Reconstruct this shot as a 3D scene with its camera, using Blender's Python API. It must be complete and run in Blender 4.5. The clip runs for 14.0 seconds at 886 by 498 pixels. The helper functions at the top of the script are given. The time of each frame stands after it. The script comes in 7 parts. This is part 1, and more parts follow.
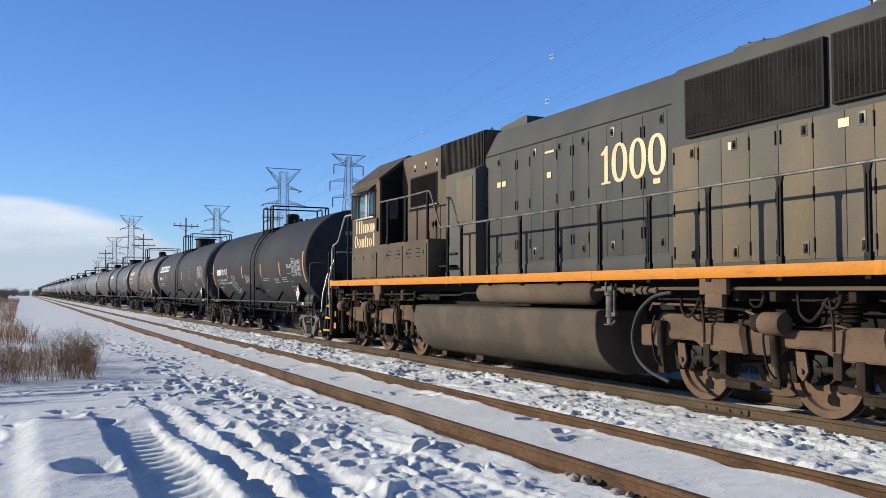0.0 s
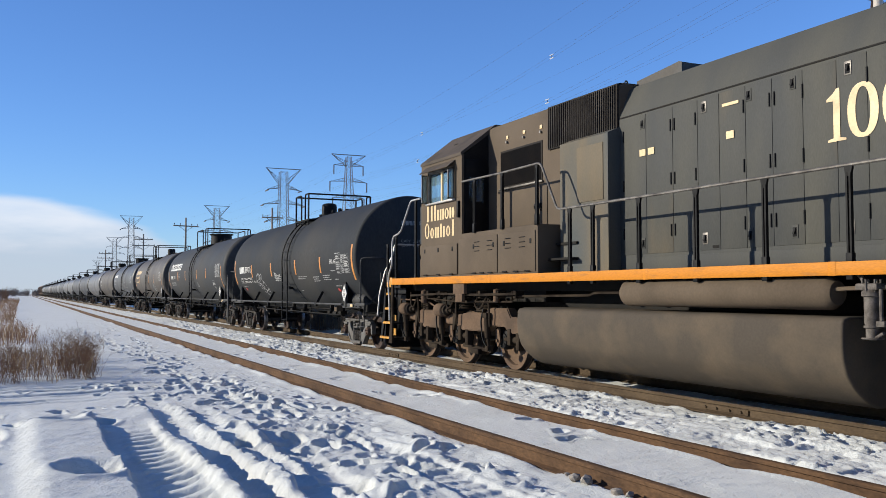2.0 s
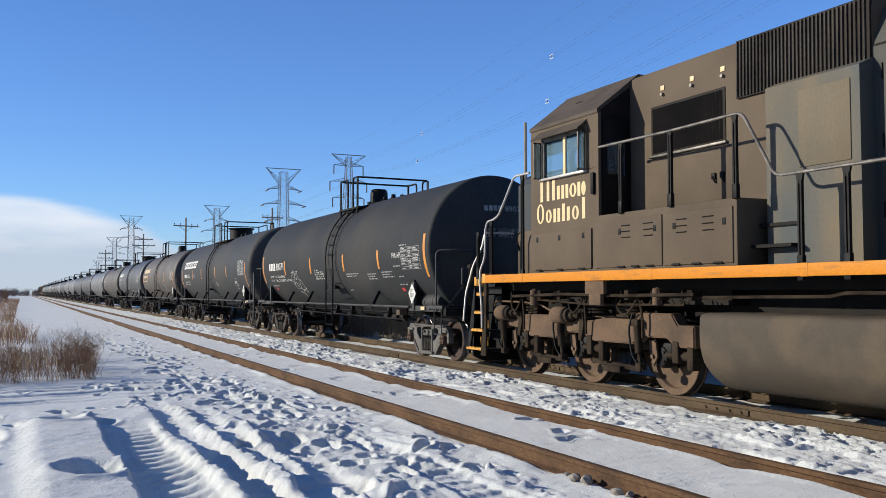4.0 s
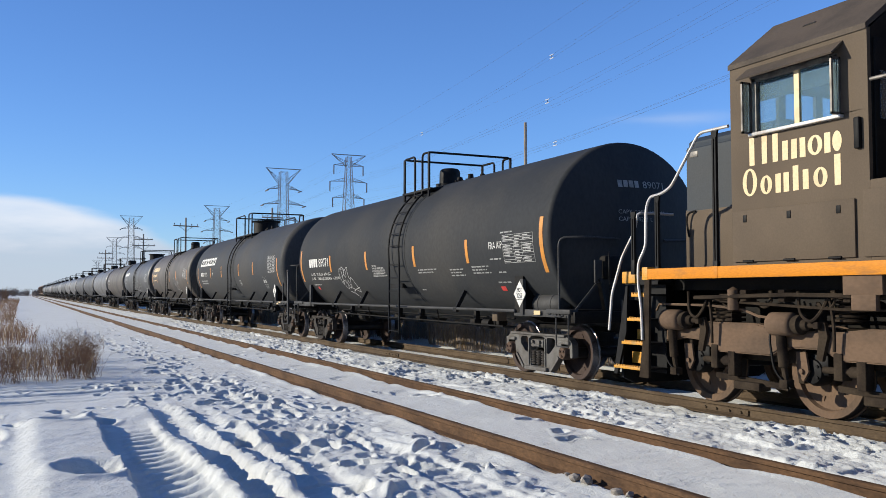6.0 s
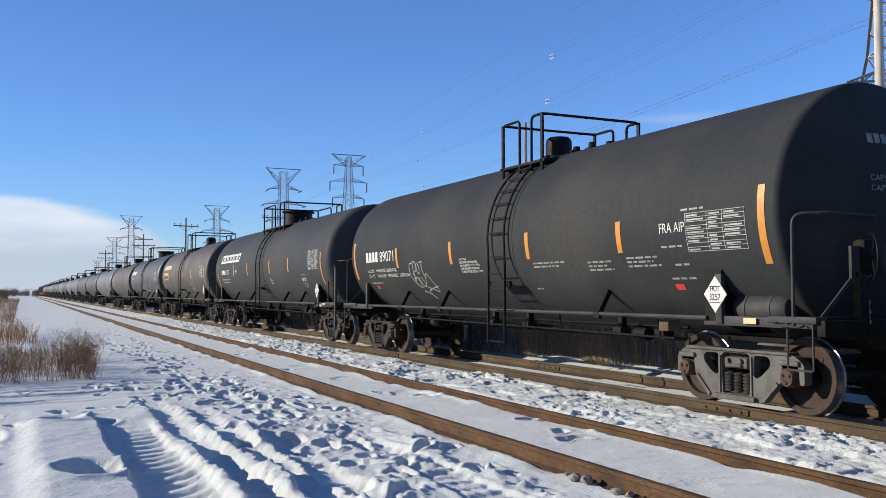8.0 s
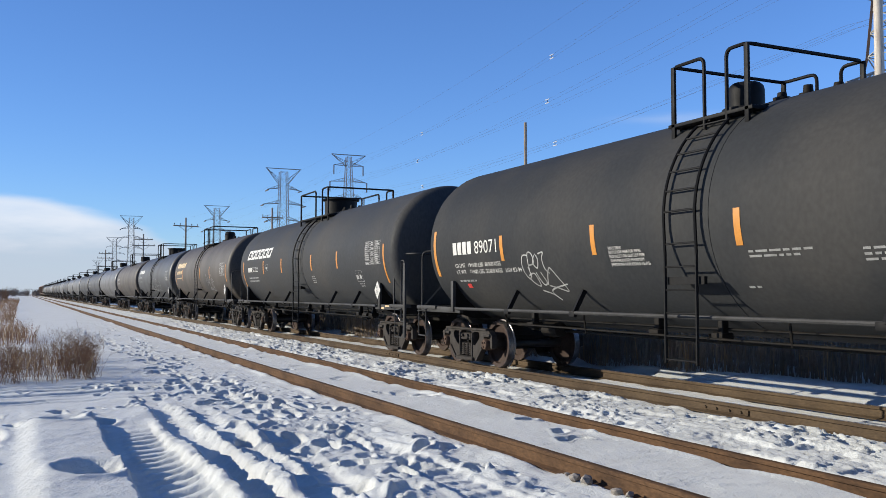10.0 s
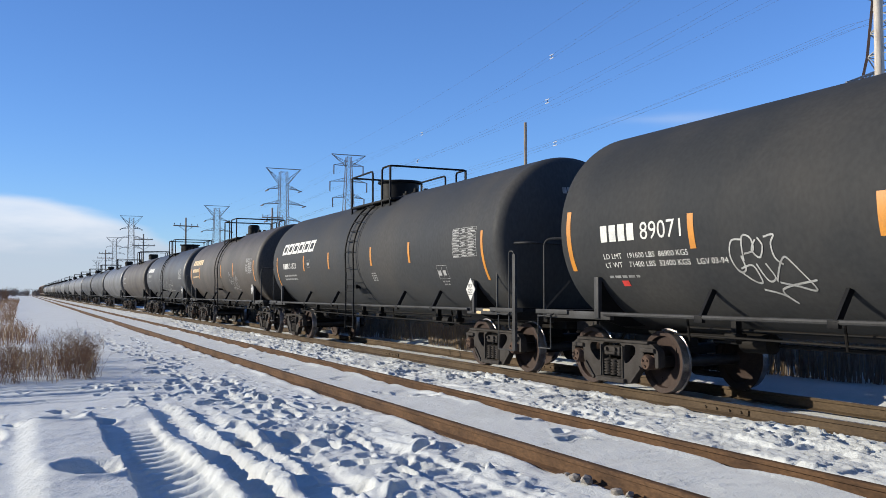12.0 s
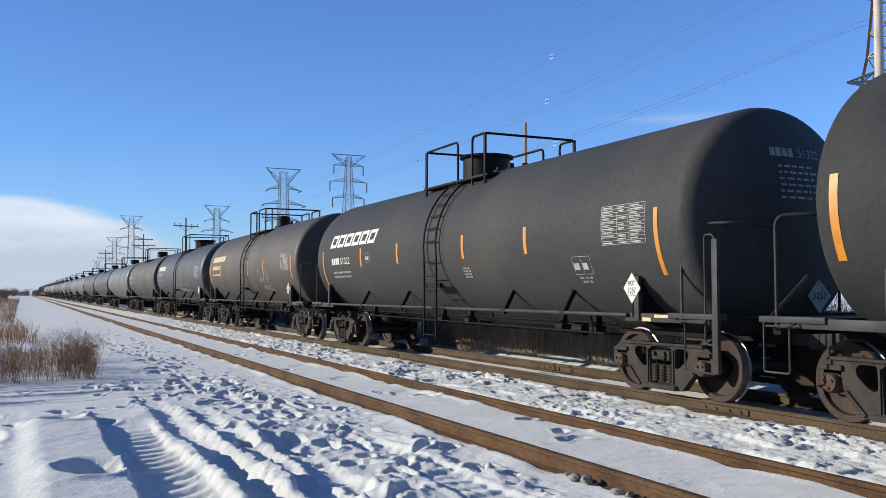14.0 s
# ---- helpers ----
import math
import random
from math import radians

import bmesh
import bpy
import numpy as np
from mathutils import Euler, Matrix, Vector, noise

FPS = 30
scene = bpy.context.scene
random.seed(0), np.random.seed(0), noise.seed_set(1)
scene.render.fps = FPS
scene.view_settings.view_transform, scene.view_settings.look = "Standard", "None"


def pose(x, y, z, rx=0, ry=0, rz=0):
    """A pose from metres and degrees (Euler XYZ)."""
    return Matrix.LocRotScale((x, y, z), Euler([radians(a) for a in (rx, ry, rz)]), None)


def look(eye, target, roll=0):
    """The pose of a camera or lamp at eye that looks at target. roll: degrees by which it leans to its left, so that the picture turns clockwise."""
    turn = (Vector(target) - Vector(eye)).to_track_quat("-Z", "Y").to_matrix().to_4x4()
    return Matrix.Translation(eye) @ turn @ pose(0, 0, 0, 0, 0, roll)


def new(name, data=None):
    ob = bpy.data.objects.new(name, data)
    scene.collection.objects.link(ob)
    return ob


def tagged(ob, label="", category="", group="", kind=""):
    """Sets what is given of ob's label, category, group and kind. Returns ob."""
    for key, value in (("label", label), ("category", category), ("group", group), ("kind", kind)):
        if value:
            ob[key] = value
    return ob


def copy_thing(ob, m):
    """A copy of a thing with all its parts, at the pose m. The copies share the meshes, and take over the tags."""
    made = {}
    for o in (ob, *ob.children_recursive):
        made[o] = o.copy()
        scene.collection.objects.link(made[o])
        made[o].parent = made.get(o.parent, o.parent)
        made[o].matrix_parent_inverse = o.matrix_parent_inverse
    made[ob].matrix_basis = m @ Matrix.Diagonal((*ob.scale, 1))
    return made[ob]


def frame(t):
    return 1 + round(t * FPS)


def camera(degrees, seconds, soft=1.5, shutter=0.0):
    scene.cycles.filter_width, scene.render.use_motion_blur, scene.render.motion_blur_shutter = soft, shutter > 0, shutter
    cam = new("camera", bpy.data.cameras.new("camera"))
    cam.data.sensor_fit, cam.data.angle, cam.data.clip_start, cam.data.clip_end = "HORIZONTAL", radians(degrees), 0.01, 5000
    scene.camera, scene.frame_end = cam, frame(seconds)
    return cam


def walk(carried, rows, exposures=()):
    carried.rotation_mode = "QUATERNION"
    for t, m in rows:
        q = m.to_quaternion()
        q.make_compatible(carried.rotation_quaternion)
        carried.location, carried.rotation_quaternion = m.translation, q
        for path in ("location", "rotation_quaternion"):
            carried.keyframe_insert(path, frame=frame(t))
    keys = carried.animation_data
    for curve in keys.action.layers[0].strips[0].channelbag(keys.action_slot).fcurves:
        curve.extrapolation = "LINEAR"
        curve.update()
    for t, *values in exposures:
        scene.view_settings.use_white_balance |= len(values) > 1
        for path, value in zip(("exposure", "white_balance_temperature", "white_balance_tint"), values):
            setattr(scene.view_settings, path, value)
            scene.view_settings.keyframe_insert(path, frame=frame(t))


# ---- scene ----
# ---------------------------------------------------------------- camera
CX = 9.287          # centre of the train's track
NX = 5.289          # centre of the near track
EYE = (0.0, 0.0, 1.465)
YAW, PITCH = radians(25.359), radians(2.814)
AIM = (EYE[0] + math.sin(YAW) * math.cos(PITCH), EYE[1] + math.cos(YAW) * math.cos(PITCH), EYE[2] + math.sin(PITCH))
cam = camera(53.0, 14.0, soft=0.6)
walk(cam, [(0.0, look(EYE, AIM)), (14.0, look(EYE, AIM))], exposures=[(0.0, 0.08, 6400, 10), (14.0, 0.08, 6400, 10)])


def rolled(t):
    """How far the train has come towards the camera, from where it stands at 7 s."""
    return 2.408 * (t - 7) + 0.0120 * (t - 7) ** 2 - 0.00043 * (t - 7) ** 3


# ---------------------------------------------------------------- sky and sun
SUN_WAY = Vector((0.62, -0.35, -0.228)).normalized()   # the way the light travels
sun_el = math.asin(-SUN_WAY.z)
sun_az = math.atan2(-SUN_WAY.x, -SUN_WAY.y)
world = bpy.data.worlds.new("winter_sky")
scene.world = world
world.use_nodes = True
wn, wl = world.node_tree.nodes, world.node_tree.links
wn.clear()
w_out = wn.new("ShaderNodeOutputWorld")
w_bg = wn.new("ShaderNodeBackground")
w_sky = wn.new("ShaderNodeTexSky")
w_sky.sky_type = "NISHITA"
w_sky.sun_disc = False
w_sky.sun_elevation = sun_el
w_sky.sun_rotation = sun_az
w_sky.air_density = 1.0
w_sky.dust_density = 0.0
w_sky.ozone_density = 6.0
w_bg.inputs["Strength"].default_value = 0.146
# a low bank of cloud along the horizon up the line, and a faint wisp
w_co = wn.new("ShaderNodeTexCoord")
w_sep = wn.new("ShaderNodeSeparateXYZ")
wl.new(w_co.outputs["Generated"], w_sep.inputs[0])


def wmath(op, a, b=None, c=None, clamp=False):
    n = wn.new("ShaderNodeMath")
    n.operation, n.use_clamp = op, clamp
    for i, v in enumerate((a, b, c)):
        if v is None:
            continue
        if isinstance(v, (int, float)):
            n.inputs[i].default_value = v
        else:
            wl.new(v, n.inputs[i])
    return n.outputs[0]


def wramp(v, lo, hi):
    n = wn.new("ShaderNodeMapRange")
    n.interpolation_type = "SMOOTHSTEP"
    wl.new(v, n.inputs[0])
    n.inputs[1].default_value, n.inputs[2].default_value = lo, hi
    return n.outputs[0]


w_map = wn.new("ShaderNodeMapping")
w_map.inputs["Scale"].default_value = (7, 7, 34)
wl.new(w_co.outputs["Generated"], w_map.inputs[0])
w_noise = wn.new("ShaderNodeTexNoise")
w_noise.inputs["Scale"].default_value = 1.6
w_noise.inputs["Detail"].default_value = 6
wl.new(w_map.outputs[0], w_noise.inputs[0])
az = wmath("ARCTAN2", w_sep.outputs[0], w_sep.outputs[1])
# the bank's top falls from 5.6 degrees straight up the line to nothing by 9 degrees to the right
top = wmath("SUBTRACT", 0.100, wmath("MULTIPLY", wmath("POWER", wmath("MAXIMUM", wmath("ADD", az, 0.03), 0.0), 2.0), 1.55))
above = wmath("SUBTRACT", wmath("ADD", w_sep.outputs[2], wmath("MULTIPLY", wmath("SUBTRACT", w_noise.outputs[0], 0.5), 0.022)), top)
bank = wmath("MULTIPLY", wramp(above, 0.005, -0.011), wmath("MULTIPLY_ADD", w_noise.outputs[0], 0.5, 0.62), clamp=True)
w_cloud = wn.new("ShaderNodeMix")           # white along its top, greyer below
w_cloud.data_type = "RGBA"
wl.new(wramp(wmath("ADD", w_sep.outputs[2], wmath("MULTIPLY", wmath("SUBTRACT", w_noise.outputs[0], 0.5), 0.05)), 0.035, 0.085), w_cloud.inputs[0])
w_cloud.inputs[6].default_value, w_cloud.inputs[7].default_value = (3.45, 3.95, 4.65, 1), (5.2, 5.5, 6.0, 1)
w_mix = wn.new("ShaderNodeMix")
w_mix.data_type = "RGBA"
wl.new(bank, w_mix.inputs[0])
w_tint = wn.new("ShaderNodeVectorMath")     # a deep, dry winter blue
w_tint.operation = "MULTIPLY"
wl.new(w_sky.outputs[0], w_tint.inputs[0])
w_tint.inputs[1].default_value = (0.92, 0.955, 1.14)
w_even = wn.new("ShaderNodeVectorMath")     # sky brightness scaled by direction: dimmed on the sun's side, lifted opposite
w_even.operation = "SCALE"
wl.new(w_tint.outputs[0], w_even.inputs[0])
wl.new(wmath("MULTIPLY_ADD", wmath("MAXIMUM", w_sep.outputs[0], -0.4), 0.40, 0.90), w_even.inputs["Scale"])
w_wisp = wn.new("ShaderNodeMix")
w_wisp.data_type = "RGBA"
across = wmath("POWER", wmath("DIVIDE", wmath("SUBTRACT", az, 0.705), 0.055), 2.0)
upward = wmath("POWER", wmath("DIVIDE", wmath("ADD", wmath("SUBTRACT", w_sep.outputs[2], 0.187), wmath("MULTIPLY", wmath("SUBTRACT", w_noise.outputs[0], 0.5), 0.02)), 0.006), 2.0)
wl.new(wmath("MULTIPLY", wmath("POWER", 2.718, wmath("MULTIPLY", wmath("ADD", across, upward), -1.0)), 0.22), w_wisp.inputs[0])
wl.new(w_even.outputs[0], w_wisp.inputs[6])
w_wisp.inputs[7].default_value = (4.6, 5.0, 5.6, 1)
wl.new(w_wisp.outputs[2], w_mix.inputs[6])
wl.new(w_cloud.outputs[2], w_mix.inputs[7])
wl.new(w_mix.outputs[2], w_bg.inputs["Color"])
wl.new(w_bg.outputs[0], w_out.inputs[0])

sun = new("sun", bpy.data.lights.new("sun", "SUN"))
sun.data.energy = 5.5
sun.data.angle = radians(0.55)
sun.data.color = (1.0, 0.918, 0.76)
sun.matrix_world = look((0, 0, 30), Vector((0, 0, 30)) + SUN_WAY)


# ---------------------------------------------------------------- materials
def material(name, base, rough=0.6, metal=0.0, vary=0.25, second=None, scale=3.0, fine=60.0, bump=0.15, bump_size=0.01,
             streak=(1, 1, 1), amount=0.5, spec=0.5, each=None):
    """A surface of one base colour, stained by a second one in patches, with fine grain and relief."""
    m = bpy.data.materials.new(name)
    m.use_nodes = True
    n, l = m.node_tree.nodes, m.node_tree.links
    b = n["Principled BSDF"]
    b.inputs["Roughness"].default_value, b.inputs["Metallic"].default_value = rough, metal
    b.inputs["Specular IOR Level"].default_value = spec
    co = n.new("ShaderNodeTexCoord")
    mp = n.new("ShaderNodeMapping")
    mp.inputs["Scale"].default_value = streak
    l.new(co.outputs["Object"], mp.inputs[0])
    big, small = n.new("ShaderNodeTexNoise"), n.new("ShaderNodeTexNoise")
    for t, s, d in ((big, scale, 5), (small, fine, 3)):
        t.inputs["Scale"].default_value, t.inputs["Detail"].default_value = s, d
        l.new(mp.outputs[0], t.inputs[0])
    second = second or tuple(v * 0.6 for v in base)
    edge = n.new("ShaderNodeMapRange")
    edge.inputs[1].default_value, edge.inputs[2].default_value = 0.62 - amount * 0.4, 0.75 - amount * 0.15
    l.new(big.outputs[0], edge.inputs[0])
    mix = n.new("ShaderNodeMix")
    mix.data_type = "RGBA"
    l.new(edge.outputs[0], mix.inputs[0])
    mix.inputs[6].default_value, mix.inputs[7].default_value = (*base, 1), (*second, 1)
    if each:                                    # some pieces more weathered than others
        info, more, keep = n.new("ShaderNodeObjectInfo"), n.new("ShaderNodeMath"), n.new("ShaderNodeMix")
        more.operation, more.use_clamp = "MULTIPLY_ADD", True
        wide = n.new("ShaderNodeTexNoise")
        wide.inputs["Scale"].default_value, wide.inputs["Detail"].default_value = scale * 0.55, 4
        l.new(mp.outputs[0], wide.inputs[0])
        tilt = n.new("ShaderNodeMath")
        tilt.operation = "MULTIPLY_ADD"
        l.new(info.outputs["Random"], tilt.inputs[0])
        tilt.inputs[1].default_value, tilt.inputs[2].default_value = 0.32, 0.0
        both = n.new("ShaderNodeMath")
        both.operation = "ADD"
        l.new(tilt.outputs[0], both.inputs[0])
        l.new(wide.outputs[0], both.inputs[1])
        l.new(both.outputs[0], more.inputs[0])
        more.inputs[1].default_value, more.inputs[2].default_value = 5.0, each[3]
        keep.data_type = "RGBA"
        l.new(more.outputs[0], keep.inputs[0])
        l.new(mix.outputs[2], keep.inputs[6])
        keep.inputs[7].default_value = (*each[:3], 1)
        mix = keep
    grain = n.new("ShaderNodeMapRange")
    grain.inputs[1].default_value, grain.inputs[2].default_value = 0.3, 0.7
    grain.inputs[3].default_value, grain.inputs[4].default_value = 1 - vary, 1 + vary * 0.6
    l.new(small.outputs[0], grain.inputs[0])
    mul = n.new("ShaderNodeVectorMath")
    mul.operation = "SCALE"
    l.new(mix.outputs[2], mul.inputs[0])
    l.new(grain.outputs[0], mul.inputs["Scale"])
    l.new(mul.outputs[0], b.inputs["Base Color"])
    rg = n.new("ShaderNodeMath")
    rg.operation, rg.use_clamp = "MULTIPLY_ADD", True
    l.new(big.outputs[0], rg.inputs[0])
    rg.inputs[1].default_value, rg.inputs[2].default_value = 0.3, rough - 0.15
    l.new(rg.outputs[0], b.inputs["Roughness"])
    if bump:
        bp = n.new("ShaderNodeBump")
        bp.inputs["Strength"].default_value, bp.inputs["Distance"].default_value = bump, bump_size
        l.new(small.outputs[0], bp.inputs["Height"])
        l.new(bp.outputs[0], b.inputs["Normal"])
    return m


def plain(name, base, rough=0.5, metal=0.0):
    return material(name, base, rough, metal, vary=0.12, scale=8, fine=150, bump=0.05, amount=0.25, spec=0.3)


def snow_stuff(name):
    """Trodden snow: grains, crumbs and a wind crust as relief at three sizes, and a faint stain of blown dust."""
    m = material(name, (0.590, 0.602, 0.578), 0.70, vary=0.06, second=(0.520, 0.530, 0.506), scale=1.2, fine=70, bump=0, amount=0.4, spec=0.25)
    n, l = m.node_tree.nodes, m.node_tree.links
    co, last = n.new("ShaderNodeTexCoord"), None
    for scale, detail, size, strength in ((7.0, 4, 0.034, 0.34), (28.0, 3, 0.016, 0.48), (95.0, 2, 0.006, 0.40)):
        t, bp = n.new("ShaderNodeTexNoise"), n.new("ShaderNodeBump")
        t.inputs["Scale"].default_value, t.inputs["Detail"].default_value = scale, detail
        t.inputs["Roughness"].default_value = 0.6
        l.new(co.outputs["Object"], t.inputs[0])
        bp.inputs["Strength"].default_value, bp.inputs["Distance"].default_value = strength, size
        l.new(t.outputs[0], bp.inputs["Height"])
        if last:
            l.new(last.outputs[0], bp.inputs["Normal"])
        last = bp
    l.new(last.outputs[0], n["Principled BSDF"].inputs["Normal"])
    # loose grains catch the light at a low angle
    n["Principled BSDF"].inputs["Sheen Weight"].default_value = 0.27
    n["Principled BSDF"].inputs["Sheen Roughness"].default_value = 0.35
    return m


SNOW = snow_stuff("snow")
RAIL_RUST = material("rail_rust", (0.105, 0.058, 0.029), 0.85, vary=0.3, second=(0.062, 0.036, 0.021), scale=2.5, fine=30, bump=0.4, streak=(1, 0.6, 1.5), spec=0.2)
RAIL_BROWN = material("rail_brown", (0.088, 0.061, 0.036), 0.85, vary=0.25, second=(0.062, 0.043, 0.027), scale=2.5, fine=35, bump=0.3, streak=(1, 0.6, 1.5), spec=0.2)
TREAD = material("worn_steel", (0.35, 0.30, 0.26), 0.4, metal=0.8, vary=0.2, second=(0.2, 0.12, 0.07), scale=4, fine=80, bump=0.1)
TANK_BLACK = material("tank_black", (0.0345, 0.0365, 0.0385), 0.62, vary=0.12, second=(0.052, 0.051, 0.049), scale=0.9, fine=24, bump=0.03, amount=0.5, streak=(1, 0.6, 0.45), spec=0.06)
TANK_SATIN = material("tank_satin", (0.0465, 0.0485, 0.0505), 0.58, vary=0.14, second=(0.064, 0.062, 0.059), scale=0.9, fine=24, bump=0.03, amount=0.55, streak=(1, 0.7, 0.4), spec=0.08)
TANK_GREY = material("tank_grey", (0.042, 0.042, 0.041), 0.5, vary=0.25, second=(0.036, 0.035, 0.034), scale=0.8, fine=24, bump=0.05, streak=(1, 0.8, 0.5))
TANK_BROWN = material("tank_brown", (0.058, 0.046, 0.034), 0.6, vary=0.3, second=(0.04, 0.036, 0.032), scale=0.9, fine=24, bump=0.06, streak=(1, 0.8, 0.5))
TANK_PALE = material("tank_pale", (0.11, 0.108, 0.104), 0.45, vary=0.2, second=(0.09, 0.085, 0.08), scale=0.9, fine=24, bump=0.05, streak=(1, 0.8, 0.5))
FRAME_BLACK = material("frame_black", (0.008, 0.0075, 0.007), 0.7, vary=0.35, second=(0.017, 0.014, 0.011), scale=4, fine=50, bump=0.12, spec=0.15)
TRUCK_GREY = material("cast_steel_dusty", (0.105, 0.100, 0.092), 0.8, vary=0.2, second=(0.066, 0.056, 0.048), scale=5, fine=60, bump=0.25)
TRUCK_DARK = material("cast_steel_dark", (0.047, 0.042, 0.038), 0.85, vary=0.25, second=(0.033, 0.028, 0.024), scale=5, fine=60, bump=0.25, spec=0.2)
BEARING_RUST = material("bearing_rust", (0.095, 0.060, 0.042), 0.85, vary=0.3, second=(0.050, 0.033, 0.026), scale=9, fine=70, bump=0.2, spec=0.2)
WHEEL_RUST = material("wheel_rust", (0.050, 0.032, 0.025), 0.75, vary=0.3, second=(0.045, 0.029, 0.023), scale=6, fine=50, bump=0.15, spec=0.25)
WHEEL_DARK = material("wheel_dark", (0.02, 0.017, 0.016), 0.6, vary=0.3, scale=6, fine=50, bump=0.15)
RIM_STEEL = material("rim_steel", (0.30, 0.28, 0.27), 0.35, metal=0.7, vary=0.25, second=(0.12, 0.10, 0.09), scale=5, fine=60, bump=0.08)
HOOD_GREY = material("hood_grey", (0.053, 0.055, 0.053), 0.65, vary=0.10, second=(0.078, 0.076, 0.064), scale=0.9, fine=60, bump=0.05, streak=(1, 1.3, 0.38), amount=0.55, spec=0.15, each=(0.135, 0.106, 0.066, -3.75))
HOOD_TAN = material("hood_tan", (0.150, 0.116, 0.072), 0.65, vary=0.10, second=(0.105, 0.096, 0.076), scale=0.9, fine=60, bump=0.05, streak=(1, 1.3, 0.5), amount=0.6, spec=0.15, each=(0.070, 0.080, 0.082, -3.3))
CAB_ROOF = material("cab_roof", (0.085, 0.066, 0.049), 0.75, vary=0.15, second=(0.055, 0.045, 0.036), scale=1.4, fine=30, bump=0.06, spec=0.2)
CAB_BROWN = material("cab_brown", (0.106, 0.080, 0.055), 0.75, vary=0.08, second=(0.084, 0.065, 0.047), scale=0.9, fine=50, bump=0.05, amount=0.5, spec=0.15)
NOSE_GREY = material("nose_grey", (0.034, 0.041, 0.047), 0.6, vary=0.12, second=(0.046, 0.049, 0.050), scale=1.0, fine=40, bump=0.04, spec=0.2)
RIB_DUST = material("rib_dust", (0.055, 0.047, 0.040), 0.8, vary=0.3, second=(0.030, 0.026, 0.023), scale=2, fine=30, bump=0.05, spec=0.15)
SILL_GREY = material("sill_grey", (0.042, 0.042, 0.042), 0.65, vary=0.2, second=(0.028, 0.027, 0.026), scale=3, fine=40, bump=0.06, spec=0.3)
TABLE = material("table_stencil", (0.40, 0.40, 0.385), 0.6, vary=0.25, scale=6, fine=50, bump=0.03)
ROOF_DARK = material("roof_dark", (0.032, 0.030, 0.027), 0.65, vary=0.2, second=(0.05, 0.041, 0.03), scale=1.0, fine=20, bump=0.06)
GRILLE = material("grille_black", (0.017, 0.0145, 0.013), 0.75, vary=0.2, second=(0.026, 0.021, 0.017), scale=2, fine=40, bump=0.06, spec=0.15)
DUST_BROWN = material("road_dust", (0.135, 0.090, 0.060), 0.95, vary=0.12, second=(0.084, 0.061, 0.045), scale=1.9, fine=24, bump=0.10, streak=(1, 0.7, 1.2), spec=0.1)
DUST_DARK = material("road_dust_dark", (0.040, 0.030, 0.021), 0.95, vary=0.2, second=(0.016, 0.012, 0.010), scale=3, fine=40, bump=0.15, spec=0.1)
FUEL_DUST = material("fuel_tank_dust", (0.068, 0.056, 0.043), 0.85, vary=0.08, second=(0.112, 0.087, 0.060), scale=1.6, fine=40, bump=0.04, streak=(1, 0.8, 0.9), amount=0.42, spec=0.2)
FILTER_METAL = material("filter_metal", (0.120, 0.102, 0.086), 0.7, vary=0.25, second=(0.05, 0.04, 0.032), scale=12, fine=60, bump=0.1)
PIPE_DUST = material("pipe_dust", (0.110, 0.083, 0.057), 0.9, vary=0.10, second=(0.084, 0.064, 0.045), scale=1.2, fine=30, bump=0.05, amount=0.5, spec=0.2)
ORANGE = material("orange_stripe", (0.52, 0.190, 0.012), 0.6, vary=0.14, second=(0.36, 0.15, 0.03), scale=4, fine=30, bump=0.03, amount=0.16, streak=(1, 0.7, 3), spec=0.2)
YELLOW = material("step_yellow", (0.54, 0.245, 0.012), 0.55, vary=0.2, second=(0.35, 0.2, 0.05), scale=6, fine=50, bump=0.05, amount=0.3)
CREAM = material("cream_letters", (0.62, 0.46, 0.24), 0.5, vary=0.12, second=(0.48, 0.34, 0.18), scale=3, fine=30, bump=0.03, amount=0.25)
WHITE = material("white_stencil", (0.62, 0.61, 0.57), 0.55, vary=0.15, second=(0.5, 0.5, 0.48), scale=6, fine=50, bump=0.03, amount=0.3)
FADED = material("faded_stencil", (0.27, 0.27, 0.26), 0.6, vary=0.2, scale=6, fine=50, bump=0.03)
REFLECT = material("reflector_amber", (0.55, 0.22, 0.02), 0.45, vary=0.1, second=(0.45, 0.18, 0.02), scale=5, fine=60, bump=0.03)
RED = plain("red_mark", (0.55, 0.05, 0.04))
SILVER = material("silver_rail", (0.46, 0.45, 0.43), 0.4, metal=0.35, vary=0.2, second=(0.35, 0.30, 0.25), scale=6, fine=50, bump=0.05, amount=0.3)
HANDRAIL = material("handrail_grey", (0.17, 0.155, 0.135), 0.5, metal=0.3, vary=0.35, second=(0.06, 0.052, 0.045), scale=5, fine=40, bump=0.06, amount=0.55)
BLACK = material("black_paint", (0.006, 0.006, 0.0065), 0.6, vary=0.12, scale=8, fine=150, bump=0.05, amount=0.25, spec=0.15)
INTERIOR = plain("dark_interior", (0.009, 0.009, 0.011), 0.8)
WOOD = material("pole_wood", (0.30, 0.245, 0.19), 0.85, vary=0.3, second=(0.20, 0.16, 0.125), scale=2.2, fine=22, bump=0.3, streak=(6, 6, 0.5))
POLE_PALE = material("bleached_pole", (0.52, 0.475, 0.41), 0.85, vary=0.2, second=(0.38, 0.33, 0.28), scale=2.2, fine=22, bump=0.3, streak=(6, 6, 0.5))
GALV = material("galvanised_steel", (0.15, 0.155, 0.16), 0.55, metal=0.25, vary=0.15, second=(0.16, 0.16, 0.16), scale=0.5, fine=5, bump=0)
